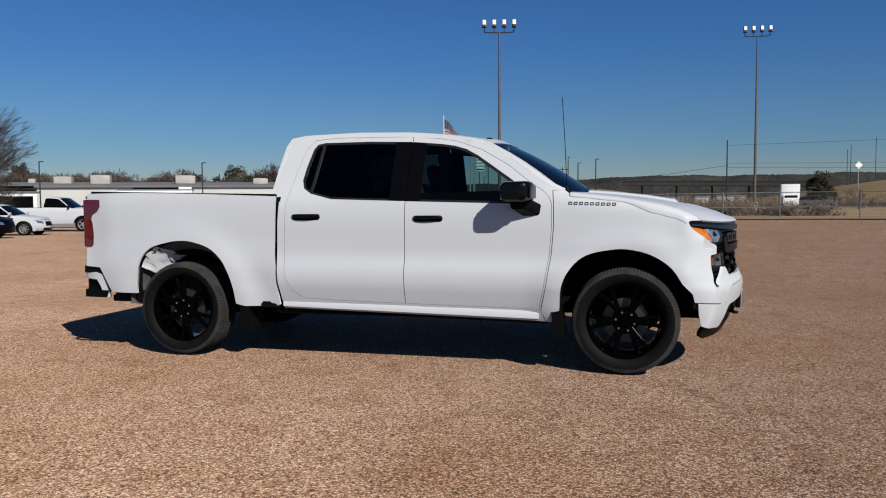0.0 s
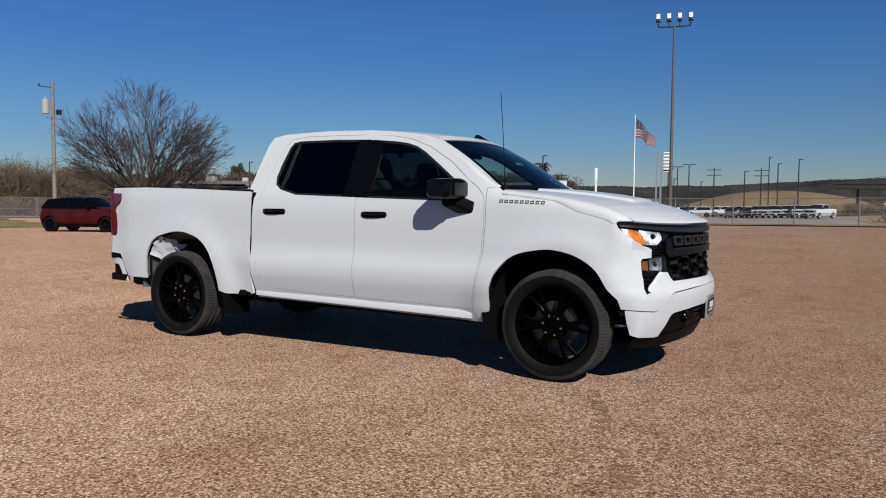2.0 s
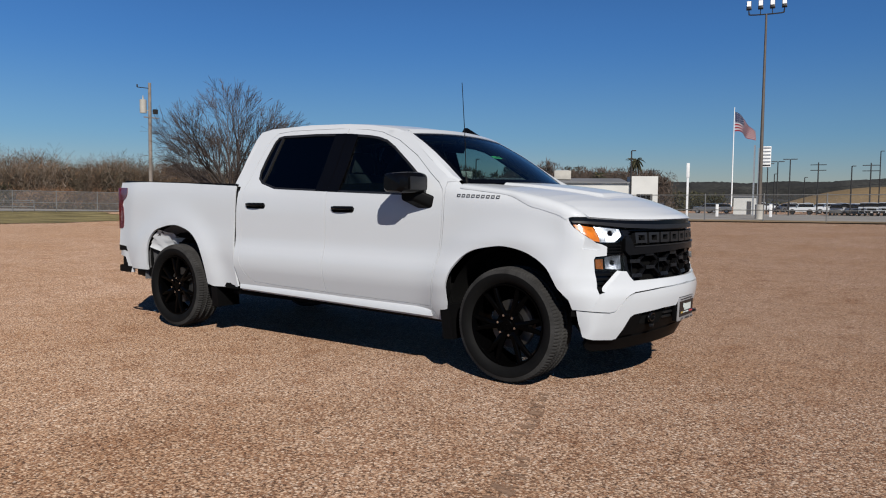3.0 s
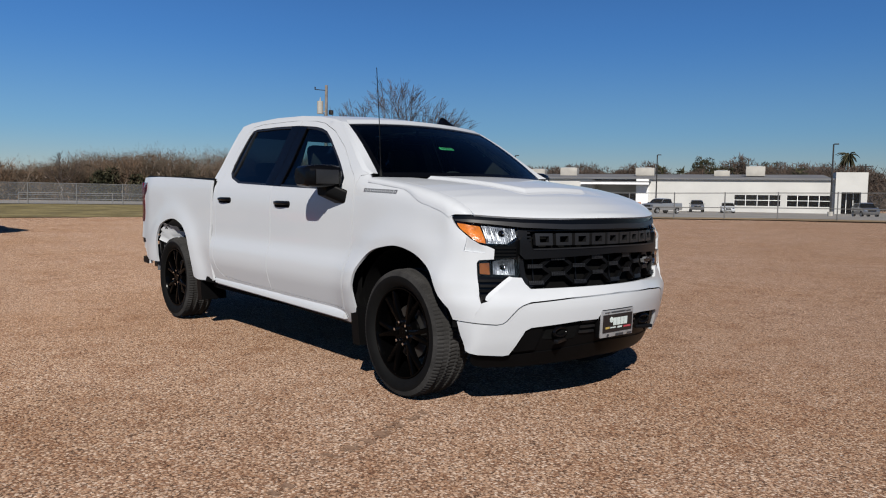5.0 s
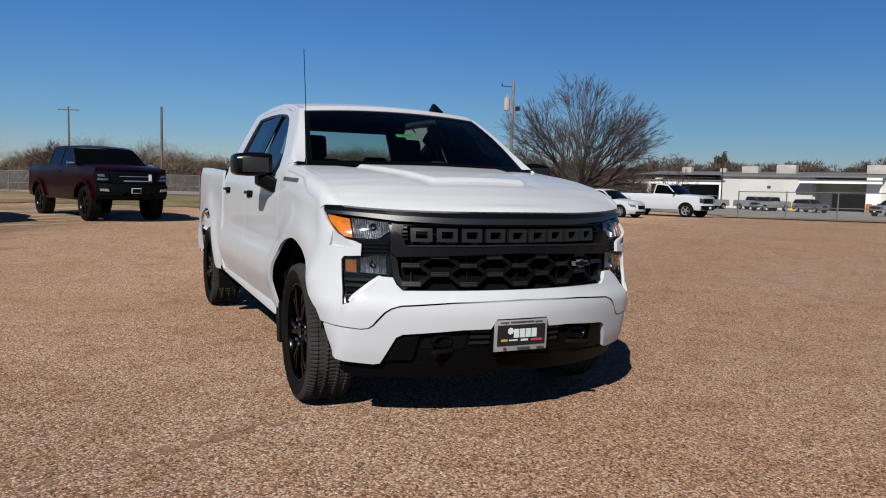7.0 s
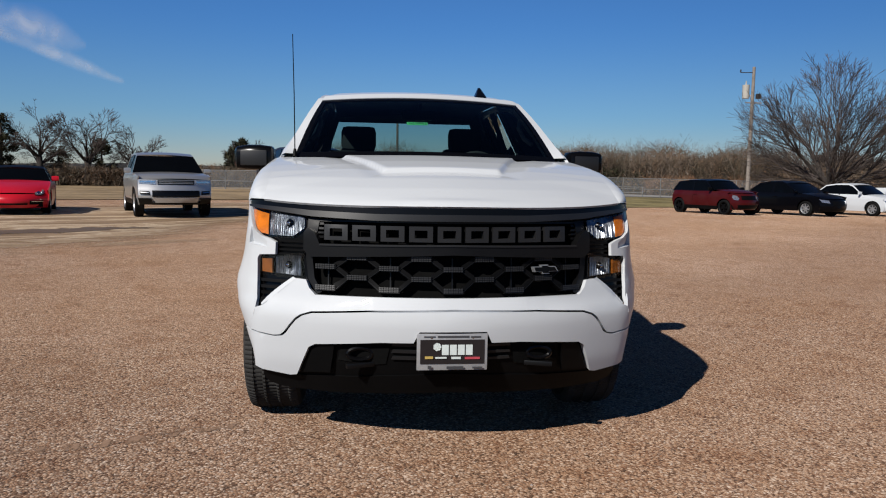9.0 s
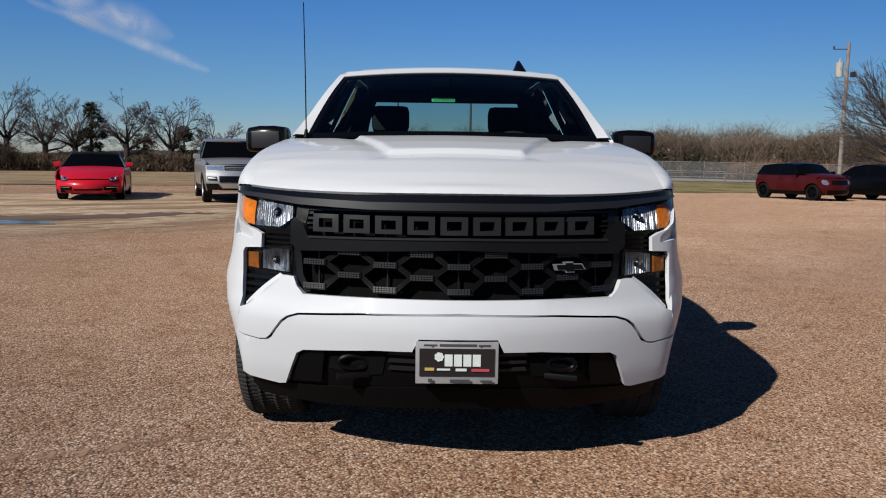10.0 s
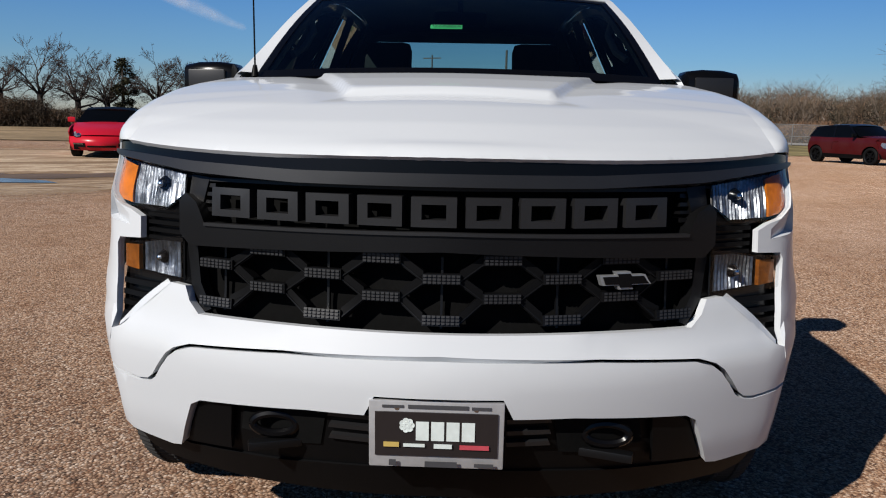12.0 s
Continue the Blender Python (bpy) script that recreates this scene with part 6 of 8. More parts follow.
    solid("underbody", *block((fa + ra) / 2, 0, zb + 0.08, L * 0.86, W * 0.80, 0.12), "dark", car)
    for hx in (fa, ra):
        arc_pts = [(hx + R * arch * 1.02 * math.cos(math.pi * k / 14), max(zb + 0.04, R + R * arch * 1.02 * math.sin(math.pi * k / 14))) for k in range(15)]
        solid("arch_liner", [(x, s * W * 0.46, z) for s in (-1, 1) for x, z in arc_pts] + [(x, s * W * 0.28, z) for s in (-1, 1) for x, z in arc_pts],
              [(i, i + 1, 16 + i, 15 + i) for i in range(14)] + [tuple(range(30, 45)), tuple(range(45, 60))], "dark", car)
    w0 = car_wheel(R, tyre_w, rim, spokes, car)
    y = W / 2 - tyre_w * 0.5 - 0.012
    w0.matrix_local = pose(fa, -y, R, 0, 10, 0)
    for hx, s, a in ((ra, -1, 33), (fa, 1, 50), (ra, 1, 20)):
        copy_thing(w0, pose(hx, s * y, R, 0, a, 0 if s < 0 else 180))
    return car


def pickup_car(at, turn, body, name, label, crew=True, lift=0.0, rim="alloy", detail=True, R=0.40, L=5.8, glass_mat="dark_glass", face_mat="black_plastic", W=2.0, nose_mat=None):
    z = lift
    cabx = -0.95 if crew else -0.25
    nose = [(L / 2 - 0.06, 0.42 + z), (L / 2, 0.50 + z), (L / 2, 0.72 + z), (L / 2 - 0.05, 0.80 + z), (L / 2 - 0.06, 1.14 + z)]
    hood = [(L / 2 - 0.06, 1.14 + z), (L / 2 - 0.3, 1.22 + z), (L / 2 - 0.9, 1.27 + z), (L / 2 - 1.45, 1.30 + z)]
    roof = [(L / 2 - 2.15, 1.82 + z), (L / 2 - 2.5, 1.88 + z), ((cabx + L / 2 - 2.5) / 2, 1.90 + z), (cabx + 0.15, 1.87 + z)]
    return make_car(name, label, "pickup truck", at, turn, body, L, W, 3.7, R, nose, hood, roof, (cabx, 1.32 + z), [(cabx, 1.32 + z), (-L / 2 + 0.05, 1.32 + z)],
                    [(-L / 2 + 0.05, 1.32 + z), (-L / 2 + 0.03, 0.80 + z), (-L / 2 - 0.02, 0.72 + z), (-L / 2, 0.48 + z)], zb=0.45 + z, belt=1.28 + z, rim=rim, pickup=True, detail=detail, front_axle=L / 2 - 1.0,
                    kf=0.16, kr=0.05, arch=1.2, glass_mat=glass_mat, tyre_w=0.30 if lift else 0.26, posts=(L / 2 - 2.9,) if crew else (), nose_mat=nose_mat,
                    grille=[(-0.62, 0.62, 0.82 + z, 1.10 + z, face_mat, "grille"), (-0.9, 0.9, 0.46 + z, 0.70 + z, "black_plastic", "bumper_bar"), (-0.14, 0.14, 0.52 + z, 0.64 + z, "white_trim", "licence_plate")],
                    lights=[([(0.64, 0.88 + z), (0.97, 0.90 + z), (0.97, 1.10 + z), (0.64, 1.08 + z)], "reflector", "headlight")])


ROW = 20.0      # heading of the parked row
DX, DY = math.cos(radians(ROW)), math.sin(radians(ROW))


def from_wheel(wx, wy, fa, half_w):
    """Where a car's middle lies when its right front wheel stands at (wx, wy)."""
    x = wx - DX * fa - DY * half_w
    y = wy - DY * fa + DX * half_w
    return (x, y, ground_z(x, y))


# lifted maroon pickup
ram = make_car("lifted_pickup", "lifted dark maroon crew-cab pickup with off-road tyres", "pickup truck", from_wheel(-18.3, -2.3, 1.95, 0.95), ROW, "maroon", 5.9, 2.06, 3.7, 0.47,
               [(2.86, 0.60), (2.95, 0.66), (2.96, 0.96), (2.88, 1.00), (2.85, 1.34)], [(2.85, 1.34), (2.68, 1.42), (2.1, 1.49), (1.50, 1.52)], [(0.82, 1.98), (0.45, 2.05), (-0.3, 2.06), (-0.85, 2.02)], (-1.02, 1.52),
               [(-1.02, 1.50), (-2.90, 1.50)], [(-2.90, 1.50), (-2.92, 0.98), (-2.97, 0.90), (-2.95, 0.60)], zb=0.54, belt=1.46, rim="gloss_black", pickup=True, front_axle=1.95, kf=0.20, kr=0.05, arch=1.22, tyre_w=0.34,
               posts=(0.05,), nose_mat="black_plastic", flare="maroon", mirror_mat="chrome",
               grille=[(-0.58, 0.58, 1.02, 1.33, "gloss_black", "grille"), (-0.52, 0.30, 1.07, 1.10, "alloy", "grille_accent"), (-0.40, 0.40, 1.20, 1.215, "alloy", "grille_accent"), (-0.50, -0.42, 1.10, 1.27, "white_trim", "grille_accent"),
                       (-0.93, 0.93, 0.70, 0.97, "black_plastic", "steel_bumper"), (-0.13, 0.13, 0.76, 0.90, "white_trim", "plate_frame"), (-0.115, 0.115, 0.775, 0.885, "gloss_black", "plate_panel")],
               lights=[([(0.62, 1.06), (0.97, 1.06), (0.97, 1.27), (0.70, 1.27)], "gloss_black", "headlight"), ([(0.70, 1.09), (0.95, 1.09), (0.95, 1.15), (0.70, 1.14)], "reflector", "headlight_lens"), ([(0.76, 1.18), (0.94, 1.19), (0.94, 1.25), (0.78, 1.25)], "reflector", "headlight_lens"),
                       ([(0.70, 0.80), (0.92, 0.82), (0.92, 0.88), (0.72, 0.87)], "steel", "fog_lamp"), ([(0.28, 0.76), (0.40, 0.76), (0.40, 0.84), (0.28, 0.84)], "dark", "tow_hook_pocket")])
# silver sport utility
make_car("sport_utility", "silver sport utility vehicle with a black lower grille", "car", (-18.65, -6.05, ground_z(-18.65, -6.05)), ROW + 1, "silver", 4.85, 1.98, 2.92, 0.38,
         [(2.34, 0.36), (2.42, 0.46), (2.43, 0.62), (2.38, 0.76), (2.36, 1.00)], [(2.36, 1.00), (2.15, 1.09), (1.6, 1.15), (1.05, 1.18)], [(0.35, 1.66), (0.0, 1.74), (-0.9, 1.76), (-1.9, 1.68)], (-2.25, 1.20), [(-2.25, 1.20), (-2.36, 1.16)],
         [(-2.36, 1.16), (-2.42, 0.7), (-2.36, 0.36)], zb=0.32, belt=1.15, spokes=7, tumble=0.28, cladding=True, posts=(-0.35,), kf=0.30,
         grille=[(-0.50, 0.50, 0.87, 0.985, "gloss_black", "grille"), (-0.47, 0.47, 0.900, 0.912, "steel", "grille_slat"), (-0.47, 0.47, 0.938, 0.950, "steel", "grille_slat"), (-0.64, 0.64, 0.55, 0.71, "gloss_black", "lower_grille"), (-0.99, -0.66, 0.37, 0.52, "gloss_black", "bumper_side"),
                 (0.66, 0.99, 0.37, 0.52, "gloss_black", "bumper_side"), (-0.58, 0.58, 0.43, 0.53, "silver", "skid_plate"), (-0.66, 0.66, 0.36, 0.43, "gloss_black", "bumper_lip")],
         lights=[([(0.54, 0.875), (0.97, 0.895), (0.985, 0.985), (0.54, 0.985)], "headlamp", "headlight"), ([(0.57, 0.925), (0.94, 0.93), (0.94, 0.952), (0.57, 0.955)], "chrome", "headlight_lens"), ([(0.70, 0.60), (0.95, 0.615), (0.95, 0.70), (0.72, 0.695)], "gloss_black", "fog_lamp"), ([(0.72, 0.64), (0.93, 0.652), (0.93, 0.668), (0.72, 0.658)], "chrome", "lamp_trim")])
# red roadster
make_car("roadster", "bright red low two-seat roadster with black soft top", "car", (-18.5, -10.0, ground_z(-18.5, -10.0)), ROW - 2, "red_paint", 4.35, 1.72, 2.42, 0.33,
         [(2.05, 0.18), (2.14, 0.27), (2.15, 0.38), (2.11, 0.47), (2.03, 0.54)], [(2.03, 0.54), (1.80, 0.645), (1.50, 0.735), (1.15, 0.81), (0.75, 0.87)], [(0.15, 1.22), (-0.15, 1.28), (-0.6, 1.26), (-0.95, 1.16)], (-1.35, 0.90), [(-1.35, 0.90), (-1.9, 0.84), (-2.08, 0.74)],
         [(-2.08, 0.74), (-2.14, 0.5), (-2.05, 0.22)], zb=0.18, belt=0.86, roof_mat="black_plastic", spokes=5, tumble=0.40, kf=0.42, kr=0.30, arch=1.10, posts=(-0.55,), mirror_mat="red_paint",
         grille=[(-0.88, -0.50, 0.27, 0.37, "dark", "side_intake"), (0.50, 0.88, 0.27, 0.37, "dark", "side_intake"), (-0.44, 0.44, 0.27, 0.305, "dark", "centre_intake"), (-0.86, -0.54, 0.345, 0.355, "chrome", "daylight_bar"), (0.54, 0.86, 0.345, 0.355, "chrome", "daylight_bar")],
         lights=[([(0.60, 0.56), (0.65, 0.51), (0.77, 0.495), (0.88, 0.53), (0.93, 0.60), (0.90, 0.67), (0.80, 0.685), (0.66, 0.64)], "gloss_black", "headlight"), ([(0.625, 0.56), (0.67, 0.52), (0.77, 0.508), (0.865, 0.54), (0.91, 0.60), (0.88, 0.655), (0.80, 0.67), (0.68, 0.63)], "headlamp", "headlight_lens"),
                 ([(0.66, 0.565), (0.70, 0.535), (0.75, 0.545), (0.75, 0.585), (0.70, 0.60)], "chrome", "headlight_bulb"), ([(0.79, 0.58), (0.82, 0.56), (0.86, 0.59), (0.84, 0.625), (0.80, 0.62)], "steel", "headlight_bulb")])
# small dark red hatchback with a black roof
hx, hy, hz = from_wheel(-24.64, 14.17, 1.22, 0.78)
make_car("hatchback", "small dark red hatchback with black roof and wheels", "car", (hx, hy, hz), ROW, "mini_red", 3.72, 1.68, 2.47, 0.31,
         [(1.76, 0.22), (1.84, 0.30), (1.87, 0.46), (1.85, 0.60), (1.80, 0.74), (1.70, 0.86)], [(1.70, 0.86), (1.52, 0.93), (1.15, 0.98), (0.80, 1.0)], [(0.28, 1.36), (0.05, 1.41), (-0.7, 1.40), (-1.40, 1.33)], (-1.72, 0.98), [(-1.72, 0.98), (-1.76, 0.94)],
         [(-1.76, 0.94), (-1.86, 0.6), (-1.78, 0.26)], zb=0.22, belt=0.95, roof_mat="black_paint", rim="gloss_black", spokes=5, tumble=0.20, kf=0.30, kr=0.18, cladding=True, posts=(-0.45,),
         grille=[(-0.50, 0.50, 0.62, 0.78, "black_plastic", "grille"), (-0.70, 0.70, 0.28, 0.42, "black_plastic", "lower_grille")],
         lights=[([(0.62, 0.66), (0.70, 0.60), (0.86, 0.62), (0.92, 0.72), (0.84, 0.80), (0.68, 0.78)], "headlamp", "headlight")])


def sedan(at, turn, body, label, rim="alloy", detail=True, L=4.7, W=1.80):
    return make_car("sedan", label, "car", at, turn, body, L, W, 2.72, 0.325,
                    [(L / 2 - 0.08, 0.22), (L / 2, 0.32), (L / 2, 0.50), (L / 2 - 0.07, 0.72)], [(L / 2 - 0.07, 0.72), (L / 2 - 0.35, 0.82), (L / 2 - 0.8, 0.90), (L / 2 - 1.2, 0.95)], [(0.35, 1.38), (0.05, 1.45), (-0.6, 1.45), (-1.1, 1.38)],
                    (-1.70, 1.02), [(-1.70, 1.02), (-2.1, 1.03), (-L / 2 + 0.05, 1.00)], [(-L / 2 + 0.05, 1.00), (-L / 2, 0.7), (-L / 2 + 0.08, 0.28)], zb=0.22, belt=0.94, rim=rim, spokes=7, kf=0.32, kr=0.22, detail=detail, posts=(-0.30,),
                    grille=[(-0.42, 0.42, 0.46, 0.66, "black_plastic", "grille"), (-0.60, 0.60, 0.25, 0.36, "black_plastic", "lower_grille")],
                    lights=[([(0.56, 0.56), (0.90, 0.60), (0.98, 0.72), (0.60, 0.68)], "headlamp", "headlight")])


sedan(from_wheel(-25.5, 18.2, 1.36, 0.85), ROW, "black_paint", "black four-door sedan parked beside a red hatchback")
sedan(from_wheel(-27.3, 22.5, 1.36, 0.85), ROW, "white", "white four-door sedan parked beside a pickup", L=4.45, W=1.70)
pickup_car(from_wheel(-29.0, 28.5, 1.9, 0.92), ROW, "white", "work_pickup", "white single-cab work pickup with steel wheels", crew=False)

# ---- trees and brush ----
def bare_tree(name, label, at, height, spread, seed, trunk_r=0.22, limbs=10, levels=4, group="bare trees", low=0.16, thin=0.010, crook=0.2, flat=0.1, wood_mat="bark", kids=4, stout=1.0, fan=1.0, twig_mat="twig"):
    """A leafless tree: limbs fork again and again into fine twigs within a rounded crown. spread: half the crown's width; low: height of the first fork;
    crook: how much the limbs wander; flat: how far down the lowest limbs lean (0 level, 1 upright)."""
    rng = random.Random(seed)
    tree = thing(name, label, "tree", group, at=at)
    wood, fine = [], []
    mid = height * max(low + 0.05, 0.36)

    def room(p):
        """How far out a point lies: 1 on the crown's outline."""
        up = height - mid if p.z > mid else mid * 0.85
        k = 1 + 0.35 * crook + 0.5 * crook * noise.noise(p * 0.5 + Vector((seed, 0, 0)))
        return math.sqrt((p.x * p.x + p.y * p.y) / spread ** 2 + ((p.z - mid) / up) ** 2) / k

    def wild(k):
        return Vector((rng.uniform(-k, k), rng.uniform(-k, k), rng.uniform(-k, k)))

    def grow(p, way, length, r, level):
        n = 4 if level < 2 else (3 if level < 3 else 2)
        pts, rad, ways = [p], [r], [way]
        for i in range(n):
            way = (way + wild(crook * (1.0 if level < 3 else 1.6)) + Vector((0, 0, 0.05))).normalized()
            q = pts[-1] + way * length / n
            if i and room(q) > 1.0:
                break
            pts.append(q)
            rad.append(max(thin * 0.6, r * (1 - 0.45 * (i + 1) / n)))
            ways.append(way)
        (wood if level < 2 else fine).append(tube(pts, [max(thin, a) if level < 4 else thin * 0.75 for a in rad], 6 if level < 2 else (4 if level < 3 else 3), caps=False))
        if level >= levels or len(pts) < 2:
            return
        for k in range(kids if level < 4 else 4):
            i = len(pts) - 1 if k < 2 else rng.randint(1, len(pts) - 1)
            turn = (0.42 if k < 2 else 0.75) * fan
            w = (ways[i] + wild(turn) + Vector((pts[i].x, pts[i].y, 0)).normalized() * 0.12).normalized()
            grow(pts[i], w, length * rng.uniform(0.5, 0.78), rad[min(i, len(rad) - 1)] * rng.uniform(0.6, 0.8), level + 1)

    top = Vector((0, 0, height * low))
    wood.append(tube([(0, 0, -0.1), (0.02, 0.01, height * low * 0.5), tuple(top)], [trunk_r * 1.3, trunk_r * 1.05, trunk_r], 9))
    for k in range(limbs):
        a = 2.399 * k + rng.uniform(-0.3, 0.3)
        z = 0.96 - (0.96 - flat) * (k + 0.5) / limbs
        w = Vector((math.cos(a) * math.sqrt(1 - z * z), math.sin(a) * math.sqrt(1 - z * z), z))
        reach = 1 / math.sqrt((w.x * w.x + w.y * w.y) / spread ** 2 + (w.z / (height * (1 - low))) ** 2)
        p0 = top - Vector((0, 0, rng.uniform(0, height * low * 0.5) * (1 - z)))
        grow(p0, w, reach * rng.uniform(0.34, 0.44), trunk_r * stout * rng.uniform(0.34, 0.5), 1)
    solid("trunk", *joined(*wood), wood_mat, tree, "grey-brown trunk and limbs", sharp=180)
    solid("crown", *joined(*fine), twig_mat, tree, "fine bare twigs", sharp=180)
    return tree


def clumps(spots, rng, per, size, rise=0.5, slim=(0.025, 0.07)):
    """Many slender twigs and leaves, leaning all ways, round each spot (x, y, z, radius, height)."""
    v, f = [], []
    for x, y, z, r, h in spots:
        for k in range(per):
            a, q = rng.uniform(0, 6.283), rng.random() ** 0.5
            t = rng.random() ** 0.85
            q *= math.sqrt(max(0.05, 1 - (t * 0.95) ** 2)) * r
            px, py, pz = x + math.cos(a) * q, y + math.sin(a) * q, z + t * h
            s = size * rng.uniform(0.5, 1.9)
            w = Vector((rng.uniform(-1, 1), rng.uniform(-1, 1), rng.uniform(-0.3, 1) + rise)).normalized() * s
            side = w.orthogonal().normalized() * s * rng.uniform(*slim)
            n = len(v)
            v += [(px - side.x, py - side.y, pz - side.z), (px + side.x, py + side.y, pz + side.z), (px + w.x, py + w.y, pz + w.z)]
            f.append((n, n + 1, n + 2))
    return v, f


def thicket(spots, rng, bold=1.0):
    """Leafless shrubs and young trees: stems from one root that fork into fine twigs."""
    v, f = [], []

    def twig(start, way, length, wide):
        a = Vector(v[start])
        e = a + way * length
        side = way.orthogonal().normalized() * wide * bold
        v.extend([tuple(e), tuple(e + side)])
        f.append((start, len(v) - 2, len(v) - 1))
        return len(v) - 2

    for x, y, z, r, h in spots:
        root = len(v)
        v.append((x, y, z))
        lean = Vector((rng.uniform(-0.15, 0.15), rng.uniform(-0.15, 0.15), 0))
        for _ in range(6):
            a, q = rng.uniform(0, 6.283), rng.random() ** 0.5 * r
            top = Vector((math.cos(a) * q, math.sin(a) * q, h * rng.uniform(0.55, 0.8))) + lean * h
            way = top.normalized()
            mid = twig(root, (way + Vector((0, 0, 0.25))).normalized(), top.length * 0.5, 0.05 + 0.006 * h)
            tip = twig(mid, way, top.length * 0.5, 0.04)
            for s0, n, k in ((mid, 3, 0.32), (tip, 4, 0.30)):
                for _ in range(n):
                    w = (way * 0.7 + Vector((rng.uniform(-1, 1), rng.uniform(-1, 1), rng.uniform(-0.3, 0.9)))).normalized()
                    e = twig(s0, w, h * k * rng.uniform(0.5, 1.0), 0.03)
                    for _ in range(3):
                        w2 = (w * 0.8 + Vector((rng.uniform(-1, 1), rng.uniform(-1, 1), rng.uniform(-0.4, 0.8)))).normalized()
                        twig(e, w2, h * 0.17 * rng.uniform(0.4, 1.0), 0.022)
    return v, f


def brush_belt(name, label, a, b, depth, count, h0, h1, per, size, mat, seed, bumps=6.0, z0=0.0):
    """A belt of winter brush between two points of the plan."""
    rng = random.Random(seed)
    spots = []
    A, B = Vector(a), Vector(b)
    way = (B - A)
    nrm = Vector((-way.y, way.x)).normalized()
    for k in range(count):
        t = rng.random()
        p = A + way * t + nrm * rng.uniform(-0.5, 0.5) * depth
        wave = 0.5 + 0.5 * noise.noise(Vector((p.x / bumps, p.y / bumps, seed)))
        h = h0 + (h1 - h0) * max(0.0, min(1.0, wave)) * rng.uniform(0.6, 1.1)
        spots.append((p.x, p.y, ground_z(p.x, p.y) + z0 - 0.2, rng.uniform(0.8, 1.6) * (0.5 + h / 5), h))
    if mat == "ever":
        return tagged(solid(name, *clumps(spots, rng, per, size, 0.1, (0.10, 0.28)), mat, sharp=180), label, "brush", kind="stuff")
    low = [(x, y, z, r, min(1.4, h * 0.4)) for x, y, z, r, h in spots]
    tagged(solid("undergrowth", *clumps(low, rng, 40, 0.40, 0.4, (0.05, 0.16)), "undergrowth", sharp=180), "dark undergrowth below bare brush", "brush", kind="stuff")
    if h1 > 8:
        return tagged(solid(name, *clumps(spots, rng, per, size, 0.35, (0.03, 0.10)), mat, sharp=180), label, "brush", kind="stuff")
    tagged(solid("brush", *clumps([(x, y, z, r * 1.1, h * 0.92) for x, y, z, r, h in spots[::2]], rng, per, 0.30, 0.2, (0.05, 0.13)), mat, sharp=180), label, "brush", kind="stuff")
    return tagged(solid(name, *thicket(spots, rng, 0.9), mat, sharp=180), label, "brush", kind="stuff")


# the round bare tree beside the utility pole
bare_tree("bare_tree", "round bare winter tree behind the parked row", (-38.3, 27.6, -0.1), 9.2, 6.7, 23, trunk_r=0.24, limbs=20, levels=5, low=0.15, thin=0.010, crook=0.14, flat=0.16, kids=5, fan=0.72)

# bare trees on the far edge of the lot
tree_spots = [(-66.0, -24.3, 7.7, 24), (-65.7, -28.2, 7.8, 5), (-65.6, -32.8, 7.4, 8), (-65.0, -35.2, 7.4, 13), (-65.1, -38.7, 8.8, 21), (-63.6, -41.4, 8.0, 31), (-62.0, -45.5, 8.0, 37), (-68.0, -20.6, 5.7, 29), (-72.5, -11.6, 5.0, 3), (-73.5, -5.6, 5.2, 41)]
for x, y, h, sd in tree_spots:
    bare_tree("bare_tree", "bare winter tree at the edge of the lot", (x, y, ground_z(x, y)), h, h * (0.42 + 0.03 * (sd % 5)), sd, trunk_r=0.24, limbs=6 + sd % 3, levels=5, low=0.30 + 0.03 * (sd % 4), thin=0.015, crook=0.22, flat=0.25, wood_mat="dark_bark", kids=4, stout=1.15, twig_mat="dark_twig", fan=1.1)


def evergreen(at, h, r, seed, group="evergreen trees", label="dark evergreen tree with an uneven crown"):
    rng = random.Random(seed)
    tree = thing("evergreen_tree", label, "tree", group, at=at)
    solid("trunk", *tube([(0, 0, -0.1), (0.05, 0, h * 0.5), (0, 0.05, h * 0.85)], [0.2, 0.13, 0.05], 7), "bark", tree)
    spots = []
    for k in range(40 if r > 0.4 * h else 24):
        a, t = rng.uniform(0, 6.283), rng.random()
        q = r * (math.sqrt(1 - 0.9 * t * t) if r > 0.4 * h else math.sin(math.pi * min(0.95, 0.12 + 0.85 * t))) * rng.uniform(0.35, 1.0)
        spots.append((math.cos(a) * q, math.sin(a) * q, h * (0.16 + 0.74 * t), r * rng.uniform(0.2, 0.45), r * rng.uniform(0.3, 0.7)))
    solid("crown", *clumps(spots, rng, 170, min(0.36, r * 0.13), 0.1, (0.10, 0.28)), "ever", tree, "clumps of dark leaves", sharp=180)
    return tree


for x, y, h, r, sd in ((-70.6, -24.6, 4.0, 1.5, 2), (-70.4, -28.4, 3.4, 1.2, 4), (-72.6, -12.0, 4.0, 1.8, 6), (-65.8, -31.4, 6.6, 1.4, 9)):
    evergreen((x, y, ground_z(x, y)), h, r, sd)
